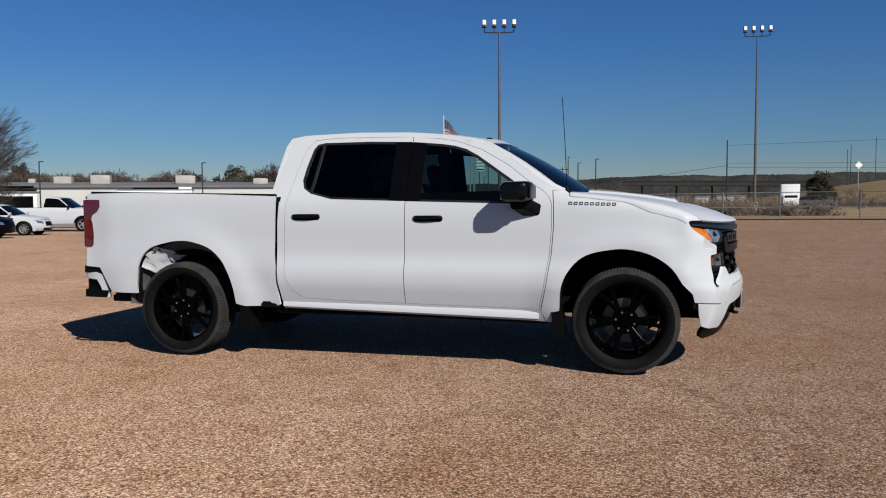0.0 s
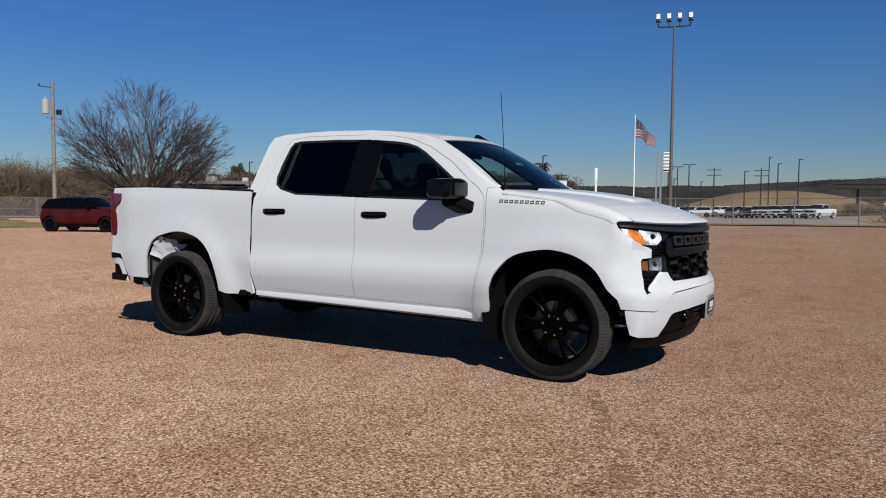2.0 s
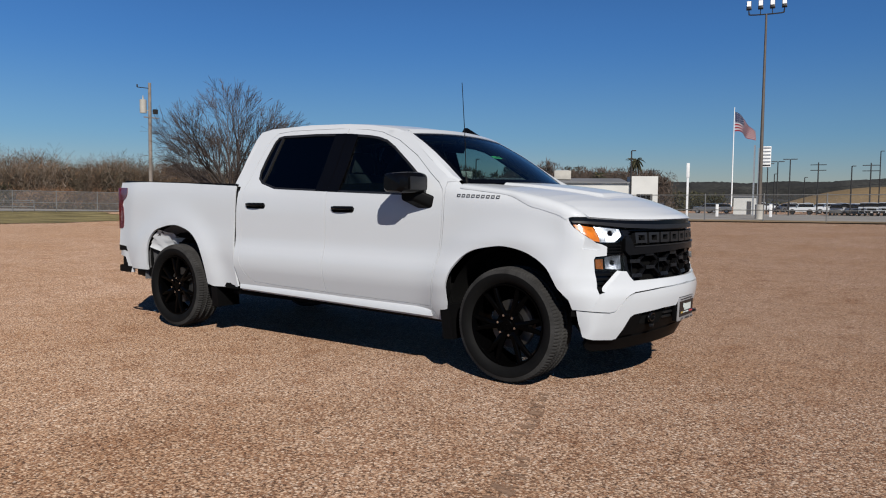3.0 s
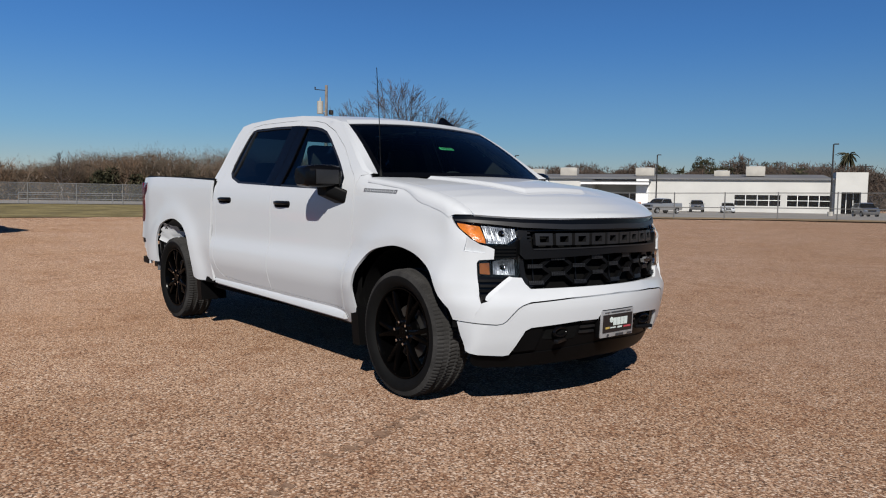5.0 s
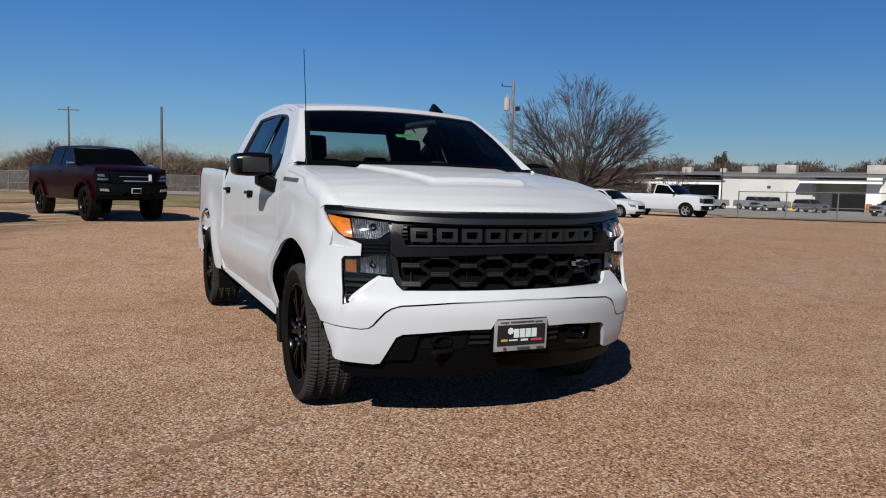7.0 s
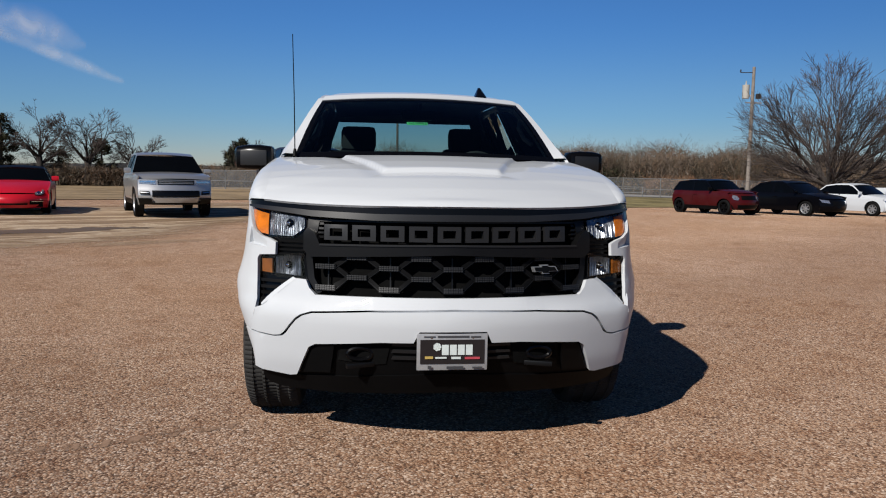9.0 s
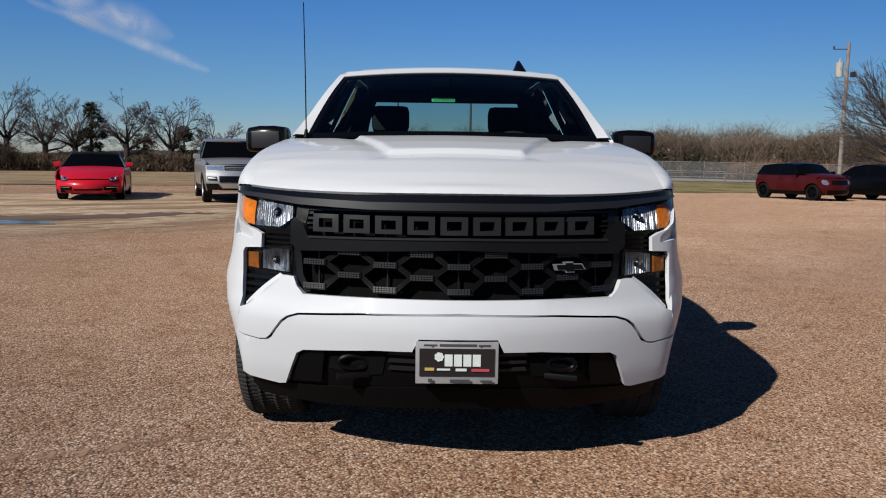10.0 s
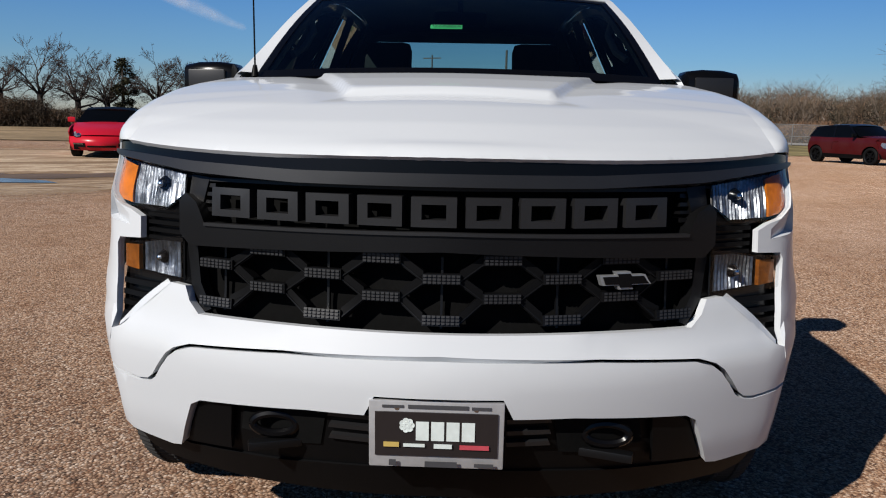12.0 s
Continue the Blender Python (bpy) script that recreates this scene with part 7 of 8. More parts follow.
# brush under them, and the woods behind the fence
brush_belt("brush", "tall brown winter brush at the edge of the lot", (-60, -54), (-64.5, -38), 5, 230, 1.6, 4.2, 130, 0.55, "brush", 3)
brush_belt("brush", "low brown winter brush at the edge of the lot", (-64.5, -38), (-72, -2), 5, 380, 1.0, 2.9, 130, 0.5, "brush", 4)
brush_belt("brush", "brown winter woods beyond the fence", (-92, -10), (-78, 62), 16, 1150, 2.2, 6.2, 150, 0.8, "brush", 5, bumps=9)
brush_belt("brush", "dark green hedge of cedars beyond the fence", (-79, 19), (-77, 31), 7, 70, 2.0, 4.8, 280, 0.30, "ever", 6, bumps=6)
brush_belt("brush", "brown winter woods by the canal", (-80, 22), (-73, 46), 9, 300, 2.8, 7.4, 150, 0.75, "brush", 8)
brush_belt("brush", "rusty brown undergrowth by the canal", (-73, 30), (-69, 46), 3, 90, 1.0, 3.4, 150, 0.5, "rusty", 28)
# trees behind the building
brush_belt("brush", "brown winter trees behind the building", (-150, 98), (-52, 152), 16, 760, 4.6, 11.6, 300, 0.60, "far_woods", 9, bumps=11)
brush_belt("brush", "dark evergreen trees behind the building", (-84, 128), (-62, 140), 10, 12, 7.0, 9.0, 260, 0.6, "ever", 10, bumps=14)
brush_belt("brush", "dark trees beyond the building", (-66, 150), (-46, 162), 10, 46, 3.0, 5.6, 150, 0.5, "ever", 12, bumps=14)
for deg, dist, h, r, sd in ((30.0, 178, 9.2, 5.0, 61), (25.9, 182, 8.6, 4.4, 62), (27.2, 186, 8.0, 3.4, 63), (44.0, 172, 9.0, 4.0, 64)):
    a = radians(90 + deg)
    evergreen((2.5 + dist * math.cos(a), -5.5 + dist * math.sin(a), ground_z(2.5 + dist * math.cos(a), -5.5 + dist * math.sin(a))), h, r, sd, label="broad dark evergreen tree behind the building")
for x, y, h, sd in ((-84, 2, 6.6, 71), (-79, 16, 6.4, 72), (-82, 30, 8.0, 73), (-76, 40, 7.4, 74), (-86, 44, 8.6, 75), (-80, -6, 5.4, 76), (-70, 64, 7.5, 77), (-78, 34, 7.0, 78), (-80, 48, 8.2, 79)):
    bare_tree("bare_tree", "pale bare tree in the winter woods", (x, y, ground_z(x, y)), h, h * 0.42, sd, trunk_r=0.14, limbs=6, levels=4, low=0.22, thin=0.016, crook=0.22, flat=0.3, wood_mat="pole_wood")

# ---- verge, yard and roads ----
def ragged(outline, amp=0.5, step=0.5):
    """An outline with an uneven, worn border."""
    out = []
    for x, y in stepped(outline, step):
        w = Vector((x * 0.9, y * 0.9, 0.3))
        out.append((x + amp * (noise.noise(w) + 0.6 * noise.noise(w * 3.1)), y + amp * (noise.noise(w + Vector((9, 4, 2))) + 0.6 * noise.noise(w * 3.1 + Vector((5, 5, 5))))))
    return out


sheet("grass_verge", ragged([(-33, -6), (-28.5, 3), (-31, 12), (-35, 20), (-41, 22), (-52, 26), (-56, 10), (-57, -8)], 0.8, 1.0), "green_grass", "short green and straw grass verge", step=3)
sheet("dry_field", [(-24, -60), (-27, -14), (-31, -5), (-43, -3), (-57, -8), (-70, -8), (-66, -60)], "dry_grass", "dry straw-coloured grass field", 0.03)
sheet("canal_road", [(-56, -2), (-53, 26), (-50, 34), (-60, 40), (-70, 30), (-72, 0)], "asphalt", "grey road beyond the fence", 0.05)
sheet("yard", [(-30, 34), (-16, 40.5), (3, 41.8), (1, 70), (4, 125), (-36, 132), (-104, 84), (-52, 34)], "asphalt", "pale grey paved yard in front of the building", 0.04, step=6)
sheet("far_field", [(3, 41.8), (46, 33), (150, 40), (170, 190), (-30, 190), (4, 125), (1, 70)], "dry_grass", "rough dry grass beyond the fence", 0.035, step=8)
sheet("pale_track", ragged([(-4.0, -17), (-6.0, -8.5), (-9.5, -3.5), (-20, -0.5), (-31, 2), (-32, -3.5), (-24, -8), (-21, -14), (-17, -21)]), "pale_dirt", "pale worn track across the lot", 0.012, step=0.9, thin=3.0)
sheet("damp_patch", ragged([(-10.2, -9.5), (-10.8, -7.4), (-12.2, -5.9), (-13.6, -4.6), (-13.8, -5.3), (-12.8, -7.0), (-11.9, -8.8), (-11.5, -11.5)], 0.25), "damp", "dark damp streak in the gravel", 0.018, step=0.3, thin=0.45)
sheet("puddle", ragged([(-9.5, -11.8), (-9.9, -8.6), (-10.2, -7.1), (-10.7, -7.5), (-11.0, -9.0), (-10.6, -11.8)], 0.25), "puddle", "shallow rain puddle", 0.024, step=0.4)
sheet("fence_verge", [(-30, 31), (-22, 34.6), (-16.5, 37), (9, 39), (40, 32), (42, 35), (9, 42.2), (-17, 40.4), (-31, 34)], "dry_grass", "strip of dry grass along the fence", 0.06, step=2)


# ---- fences ----
def fence(line, height, gap, label, mid=0.45, link="link"):
    fen = thing("fence", label, "fence", "chain-link fences")
    rail, sheet_v, sheet_f = [], [], []
    for i in range(len(line) - 1):
        a, b = Vector(line[i]), Vector(line[i + 1])
        n = max(1, round((b - a).length / gap))
        for k in range(n + (1 if i == len(line) - 2 else 0)):
            p = a.lerp(b, k / n)
            z = ground_z(p.x, p.y)
            solid("post", *tube([(p.x, p.y, z - 0.1), (p.x, p.y, z + height + 0.05)], 0.035, 8), "fence_steel", fen)
        za, zb_ = ground_z(*a), ground_z(*b)
        for hh, nm in ((height, "top_rail"), (height * mid, "middle_rail")):
            solid(nm, *tube([(a.x, a.y, za + hh), (b.x, b.y, zb_ + hh)], 0.024, 6), "fence_steel", fen)
        if link:
            n0 = len(sheet_v)
            sheet_v += [(a.x, a.y, za + 0.05), (b.x, b.y, zb_ + 0.05), (b.x, b.y, zb_ + height), (a.x, a.y, za + height)]
            sheet_f.append((n0, n0 + 1, n0 + 2, n0 + 3))
    if link:
        solid("chain_link", sheet_v, sheet_f, link, fen, "fine wire mesh", smooth=False)
    return fen


fence([(-29, 32.5), (-21.8, 36.0), (-16.7, 38.5), (8.5, 40.5), (12.5, 39.6), (46, 31)], 1.55, 3.0, "grey chain-link fence with steel posts along the yard")
fence([(-57.0, -14), (-55.2, 2), (-54.6, 8), (-52.5, 20), (-50, 31)], 1.5, 3.0, "grey chain-link fence between verge and road", link="link_dense")
fence([(-57.5, 8), (-56.0, 14), (-53.6, 22)], 0.8, 5.0, "low pipe fence on the verge", link="")


# ---- poles ----
def flood_pole(x, y, h, turn):
    z = ground_z(x, y)
    p = thing("flood_light_pole", "tall brown steel pole with four floodlights on a concrete base", "light pole", "floodlight poles", at=(x, y, z), turn=turn)
    solid("pole", *tube([(0, 0, 0.8), (0, 0, h)], [0.125, 0.06], 10), "steel_pole", p, "tapered brown steel pole")
    solid("base", *tube([(0, 0, -0.1), (0, 0, 0.95)], 0.25, 14), "concrete", p, "round concrete base")
    solid("cross_arm", *tube(curve_pts([(-1.0, 0, h + 0.20), (-0.97, 0, h + 0.05), (-0.85, 0, h - 0.01), (0, 0, h - 0.03), (0.85, 0, h - 0.01), (0.97, 0, h + 0.05), (1.0, 0, h + 0.20)], 4), 0.04, 6), "dark_metal", p, "dark arm with upturned ends")
    for k in range(4):
        fx = -1.0 + 0.667 * k
        lamp = solid("floodlight", *moved(block(0, 0, 0, 0.27, 0.16, 0.50, 0.03), pose(fx, -0.12, h + 0.56, -12, 0, 0)), "dark_metal", p, "floodlight head")
        solid("lens", *moved(block(0, 0, 0, 0.225, 0.02, 0.33), pose(fx, -0.222, h + 0.63, -12, 0, 0)), "white_trim", lamp, "white lens")
        solid("gear_box", *moved(block(0, 0, 0, 0.30, 0.20, 0.14, 0.02), pose(fx, -0.10, h + 0.36, -12, 0, 0)), "dark_metal", lamp)
        solid("bracket", *tube([(fx, -0.02, h - 0.02), (fx, -0.07, h + 0.31)], 0.025, 5), "dark_metal", lamp)
    return p


flood_pole(-8.6, 44.2, 12.6, 12)
flood_pole(10.2, 61.0, 14.7, 6)


def lot_lamp(x, y, h, turn, double=False, base=True):
    z = ground_z(x, y)
    p = thing("lot_lamp", "thin black parking-lot lamp with a flat head", "street lamp", "parking-lot lamps", at=(x, y, z), turn=turn)
    solid("pole", *tube([(0, 0, 0.0), (0, 0, h)], [0.11, 0.08], 8), "dark_metal", p)
    if base:
        solid("base", *tube([(0, 0, -0.1), (0, 0, 0.7)], 0.3, 10), "concrete", p)
    for s in ((-1, 1) if double else (1,)):
        solid("lamp_head", *block(s * (0.55 if double else 0.30), 0, h, 0.9 if double else 0.5, 0.34, 0.12, 0.03), "dark_metal", p)
    return p


lot_lamp(-58.8, 89.0, 8.1, 20)
lot_lamp(-78.1, 80.0, 8.2, 20)
lot_lamp(-33.5, 86.0, 8.4, 20)
lot_lamp(-84.5, 63.5, 7.0, 20)

# utility pole by the round tree
up = thing("utility_pole", "weathered wooden utility pole with a grey transformer", "utility pole", at=(-47.0, 27.2, ground_z(-47, 27.2)))
solid("pole", *tube([(0, 0, -0.2), (0, 0.01, 5), (0, 0.03, 9.5)], [0.15, 0.13, 0.11], 10), "pole_wood", up, "weathered wooden pole")
solid("transformer", *joined(tube([(-0.15, -0.42, 7.3), (-0.15, -0.42, 8.25)], 0.24, 14), tube([(-0.15, -0.42, 8.25), (-0.15, -0.42, 8.55)], [0.06, 0.03], 6), bar3((0, 0.05, 7.5), (-0.1, -0.3, 7.5), 0.06, 0.06)), "unit_beige", up, "pale grey transformer can")
solid("insulator", *joined(bar3((0.03, 0.0, 9.1), (-0.1, -0.9, 9.1), 0.05, 0.05), tube([(-0.1, -0.9, 9.1), (-0.1, -0.9, 9.3)], 0.05, 6)), "dark_metal", up)
solid("service_box", *block(0.1, 0.40, 7.45, 0.25, 0.30, 0.35, 0.03), "dark_metal", up)
solid("crossbar", *bar3((0.05, -0.5, 7.0), (0.05, 0.7, 7.0), 0.08, 0.08), "pole_wood", up)


def wire_pole(x, y, h, arms=0, turn=0, label="dark wooden power pole", mat="pole_wood"):
    p = thing("power_pole", label, "utility pole", "far power poles", at=(x, y, ground_z(x, y)), turn=turn)
    solid("pole", *tube([(0, 0, -0.2), (0, 0, h)], [0.13, 0.09], 8), mat, p)
    for k in range(arms):
        solid("cross_arm", *block(0, 0, h - 0.4 - 0.9 * k, 2.4, 0.12, 0.12), mat, p)
    return p


wire_pole(15.5, 125.0, 11.2, 0, 20, mat="dark_metal")
wire_pole(-65.5, 3.1, 7.4, 0, mat="steel_pole")
wire_pole(-96, -5, 9.6, 1, 70, mat="steel_pole")
for a, b, sag in (((15.5, 125, 10.3), (172, 148, 19), 1.4), ((15.5, 125, 7.4), (172, 148, 11.1), 1.4), ((15.5, 125, 6.7), (172, 148, 8.4), 1.1), ((15.5, 125, 7.0), (-76, 236, 5.7), 2.2)):
    pts = [(a[0] + (b[0] - a[0]) * t, a[1] + (b[1] - a[1]) * t, a[2] + (b[2] - a[2]) * t - sag * 4 * t * (1 - t)) for t in [k / 12 for k in range(13)]]
    tagged(solid("power_line", *tube(pts, 0.03, 4, caps=False), "dark_metal"), "thin dark overhead power line", "cable", "power lines")

# ---- the white building ----
BU = Vector((0.878, 0.479, 0))          # along the front
BN = Vector((0.479, -0.878, 0))         # out of the front
B0 = Vector((-100.8, 79.1, 0))          # its far corner
BM = Matrix(((BU.x, -BN.x, 0, B0.x), (BU.y, -BN.y, 0, B0.y), (0, 0, 1, -0.97), (0, 0, 0, 1)))
bld = thing("shop_building", "long low white commercial building with grey roof and open bays", "building")
bld.matrix_world = BM


def bwall(name, x0, x1, z0, z1, y=0.0, t=0.3, mat="white_wall", label=""):
    return solid(name, *block((x0 + x1) / 2, y + t / 2, (z0 + z1) / 2, x1 - x0, t, z1 - z0), mat, bld, label)


LB = 69.6
H = 4.95
# open bays at the far end, then wall, recess, wall with windows, tower
bwall("bay_back", 0, 17.5, 0, 4.0, y=7.0, mat="shade")
for x in (0.3, 5.4, 10.6, 17.2):
    bwall("bay_column", x - 0.25, x + 0.25, 0, 3.9, y=0.1, t=0.4, mat="white_trim")
bwall("bay_beam", 0, 17.6, 3.65, 4.2, y=0.05, mat="white_trim")
solid("bay_roof", *block(8.8, 4.0, 4.28, 18.2, 8.4, 0.16), "roof_grey", bld)
bwall("front_wall", 17.5, 30.5, 0, H)
bwall("porch_back", 30.5, 37.5, 0, H, y=4.0)
bwall("porch_side", 30.5, 30.8, 0, H, y=0.3, t=4.0)
bwall("porch_beam", 29.0, 39.6, 4.05, 4.45, y=-2.2, t=0.3, mat="white_trim", label="white porch fascia")
bwall("porch_column", 37.5, 39.4, 0, H, y=-0.6, t=1.0, mat="white_trim")
solid("porch_roof", *block(34.3, 1.0, 4.52, 10.8, 6.6, 0.12), "roof_grey", bld)
bwall("porch_glass", 32.5, 37.0, 0.1, 2.6, y=3.9, t=0.1, mat="dark_glass")
# wall with long windows
win = [(52.0, 58.5, 1.02, 2.65), (59.3, 65.1, 1.02, 2.65)]
bwall("front_wall", 39.4, 52.0, 0, H)
bwall("front_wall", 52.0, 65.6, 0, 1.02)
bwall("front_wall", 52.0, 65.6, 2.65, H)
bwall("front_wall", 58.5, 59.3, 1.02, 2.65)
bwall("front_wall", 65.1, 65.6, 1.02, 2.65)
for x0, x1, z0, z1 in win:
    w = bwall("window", x0, x1, z0, z1, y=0.16, t=0.06, mat="dark_glass", label="dark strip window")
    for k in range(5):
        x = x0 + (x1 - x0) * k / 4
        solid("mullion", *block(x, 0.10, (z0 + z1) / 2, 0.09, 0.12, z1 - z0), "white_trim", w)
    solid("transom", *block((x0 + x1) / 2, 0.11, z0 + 0.85, x1 - x0, 0.10, 0.08), "white_trim", w)
    solid("blind", *block((x0 + x1) / 2, 0.26, z0 + 0.5, (x1 - x0) * 0.96, 0.03, 0.7), "shade", w)
bwall("tower", 65.6, 66.4, 0, 6.05, y=-0.9, t=6)
bwall("tower", 68.9, 69.7, 0, 6.05, y=-0.9, t=6)
bwall("tower", 66.4, 68.9, 3.2, 6.05, y=-0.9, t=6)
bwall("entrance_glass", 66.4, 68.9, 0.1, 3.2, y=0.6, t=0.1, mat="dark_glass", label="dark entrance doors")
for x in (67.2, 68.1):
    bwall("entrance_frame", x - 0.04, x + 0.04, 0.1, 3.2, y=0.52, t=0.08, mat="white_trim")
solid("roof", *block(LB / 2 + 8.5, 8.5, H + 0.12, LB - 17.5, 18.0, 0.20), "roof_grey", bld, "flat grey roof")
solid("roof_edge", *block(LB / 2 + 8.5, -0.35, H + 0.06, LB - 17.5, 0.10, 0.24), "white_trim", bld)
solid("rear_roof", *loft([[(x, 1.0, H + 0.23), (x, 14.0, H + 1.15), (x, 18.0, H + 1.15), (x, 18.0, H + 0.23)] for x in (2.0, 65.4)]), "roof_grey", bld, "low sloping grey roof")
bwall("building_back", 0, LB, 0, H, y=17.0)
bwall("building_end", -0.3, 0, 0, 4.0, y=0, t=17)
for x, y, w, d, h in ((8.5, 7, 1.6, 1.6, 1.0), (19.0, 7.5, 2.6, 2.0, 1.2), (24.8, 6.5, 2.9, 2.0, 1.4), (38.0, 4.5, 3.0, 2.2, 1.3), (50.0, 6.0, 2.4, 1.8, 0.9), (55.0, 4.0, 2.8, 2.2, 1.5), (14.0, 9, 1.0, 1.0, 0.9)):
    u = solid("rooftop_unit", *block(x, y + 3, H + 0.7 + h / 2, w, d, h, 0.05), "unit_beige", bld, "pale rooftop air unit")
    solid("unit_cap", *block(x, y + 3, H + 0.72 + h, w * 0.7, d * 0.7, 0.12), "steel", u)
solid("wall_sign", *block(24.4, -0.03, 3.4, 0.5, 0.06, 0.4), "shade", bld)
for x, c in ((28.3, "yellow"), (38.2, "amber")):
    solid("bollard", *tube([(x, -2.6, 0.0), (x, -2.6, 1.3)], 0.38, 12), c, bld, "bright yellow bollard")

# vehicles in the yard, far off
def yard_spot(x, out):
    p = B0 + BU * x + BN * out
    return (p.x, p.y, ground_z(p.x, p.y) + 0.04)


ANG = math.degrees(math.atan2(BN.y, BN.x))
grey_suv = make_car("sport_utility", "dark grey sport utility vehicle in the yard", "car", yard_spot(47.0, 8), ANG + 6, "grey_paint", 4.7, 1.9, 2.8, 0.37,
                    [(2.25, 0.36), (2.33, 0.5), (2.30, 0.76), (2.26, 1.0)], [(2.26, 1.0), (1.9, 1.1), (1.05, 1.14)], [(0.4, 1.62), (0.0, 1.72), (-1.9, 1.66)], (-2.2, 1.18), [(-2.2, 1.18), (-2.28, 1.14)], [(-2.28, 1.14), (-2.33, 0.7), (-2.26, 0.36)],
                    zb=0.32, belt=1.12, detail=False, group="vehicles in the yard", grille=[(-0.5, 0.5, 0.7, 0.9, "black_plastic", "grille")], lights=[([(0.6, 0.8), (0.95, 0.82), (0.95, 0.95), (0.6, 0.93)], "reflector", "headlight")])
white_car = sedan(yard_spot(51.2, 9), ANG + 4, "white", "white sedan in the yard", detail=False)
yard_pickup = pickup_car(yard_spot(19.5, 13), ANG - 35, "silver", "yard_pickup", "pale crew-cab pickup in the yard", detail=False)
for src, x, out, turn, lab, nm in ((grey_suv, 66.8, 20, ANG + 10, "dark sport utility vehicle in the yard", ""), (grey_suv, 33.0, 14, ANG + 60, "", ""), (yard_pickup, 28.0, 14, ANG - 30, "white crew-cab pickup in the yard", ""),
                                   (yard_pickup, 25.0, 10, ANG + 70, "", ""), (grey_suv, 14.5, 12, ANG - 20, "", ""), (yard_pickup, 43.5, 24, ANG - 35, "", ""), (grey_suv, 9.0, 10, ANG + 20, "", "")):
    c = copy_thing(src, Matrix.Translation(yard_spot(x, out)) @ pose(0, 0, 0, 0, 0, turn))
    if lab:
        c["label"] = lab

# ---- dealer lot, flag and signs far off ----
def ray_spot(px_deg, dist):
    """A place so many degrees left of the y axis, at that distance from the walk."""
    a = radians(90 + px_deg)
    x, y = 2.5 + dist * math.cos(a), -5.5 + dist * math.sin(a)
    return (x, y, ground_z(x, y))


fx, fy, fz = ray_spot(14.55, 208)
flag = thing("flag_pole", "white flagpole with a waving striped flag", "flagpole", at=(fx, fy, fz - 0.9), turn=-10)
solid("pole", *tube([(0, 0, 0), (0, 0, 27.0)], [0.20, 0.09], 10), "white_trim", flag)
NX, NZ = 18, 13


def wave(u, w):
    return (0.15 + 6.0 * u - 0.5 * u * u + 0.35 * math.sin(6 * u) * w, 0.6 * math.sin(6.0 * u + 1.2 * w) * (0.3 + u), 25.9 - 5.0 * w * (1 - 0.55 * u) - 5.6 * u ** 1.1 + 0.3 * math.sin(8 * u))


for k in range(13):
    v = []
    start = 7 if k < 7 else 0
    for i in range(start, NX + 1):
        v += [wave(i / NX, k / 13), wave(i / NX, (k + 1) / 13)]
    f = [(2 * i, 2 * i + 1, 2 * i + 3, 2 * i + 2) for i in range(NX - start)]
    solid("flag_stripe", v, f, "flag_red" if k % 2 == 0 else "flag_white", flag)
v = [wave(i / NX, 7 / 13 * j / 4) for i in range(8) for j in range(5)]
solid("flag_canton", v, [(5 * i + j, 5 * i + j + 1, 5 * i + j + 6, 5 * i + j + 5) for i in range(7) for j in range(4)], "flag_blue", flag)
stars = []
for i in range(6):
    for j in range(5):
        c = Vector(wave(0.03 + i * 0.065, 7 / 13 * (j + 0.5) / 5))
        stars.append(moved(block(0, 0, 0, 0.17, 0.05, 0.17), Matrix.Translation(c + Vector((0, -0.012, 0)))))
solid("flag_stars", *joined(*stars), "flag_white", flag)

sx, sy, sz = ray_spot(12.75, 120)
sg = thing("pylon_sign", "tall white pylon sign with rows of small plain bars", "sign", at=(sx, sy, sz), turn=8)
solid("post", *joined(block(-0.75, 0, 5.2, 0.22, 0.3, 10.4), block(-0.1, 0, 5.0, 0.26, 0.3, 10.0)), "steel", sg)
solid("panel", *block(0.85, 0, 8.7, 1.25, 0.4, 3.0, 0.05), "white_trim", sg)
for k in range(6):
    solid("sign_bar", *block(0.85, -0.22, 9.95 - 0.5 * k, 1.15, 0.03, 0.20), "steel" if k < 5 else "dark_metal", sg)
tx, ty, tz = ray_spot(17.5, 105)
wire = thing("white_post", "slim white pylon post beside the fence", "sign", at=(tx, ty, tz))
solid("post", *block(0, 0, 3.4, 0.22, 0.28, 7.4, 0.03), "white_trim", wire)
solid("post_top", *block(0, 0, 6.2, 0.32, 0.4, 1.9, 0.03), "white_trim", wire)
# lamp posts and power poles over the dealer lot
for deg, dist, h, dbl in ((12.24, 140, 8.6, True), (11.6, 135, 8.7, True), (10.82, 128, 8.7, True), (11.8, 150, 7.2, False), (7.07, 125, 7.3, False), (5.45, 153, 11.0, False), (4.93, 125, 8.3, False), (3.62, 125, 8.8, False), (9.9, 165, 7.0, False)):
    x, y, z = ray_spot(deg, dist)
    lot_lamp(x, y, h, 15, dbl, base=False)
for deg, dist, h in ((9.08, 140, 8.7), (5.97, 140, 8.4)):
    x, y, z = ray_spot(deg, dist)
    wire_pole(x, y, h, 2, 5, mat="dark_metal")
for deg, dist, h in ((-13.94, 400, 24.5), (-14.15, 400, 26.6), (-15.6, 400, 29.7)):
    x, y, z = ray_spot(deg, dist)
    m = thing("radio_mast", "thin radio mast on the horizon", "mast", "radio masts", at=(x, y, z))
    solid("mast", *tube([(0, 0, 0), (0, 0, h)], 0.13, 5), "dark_metal", m)
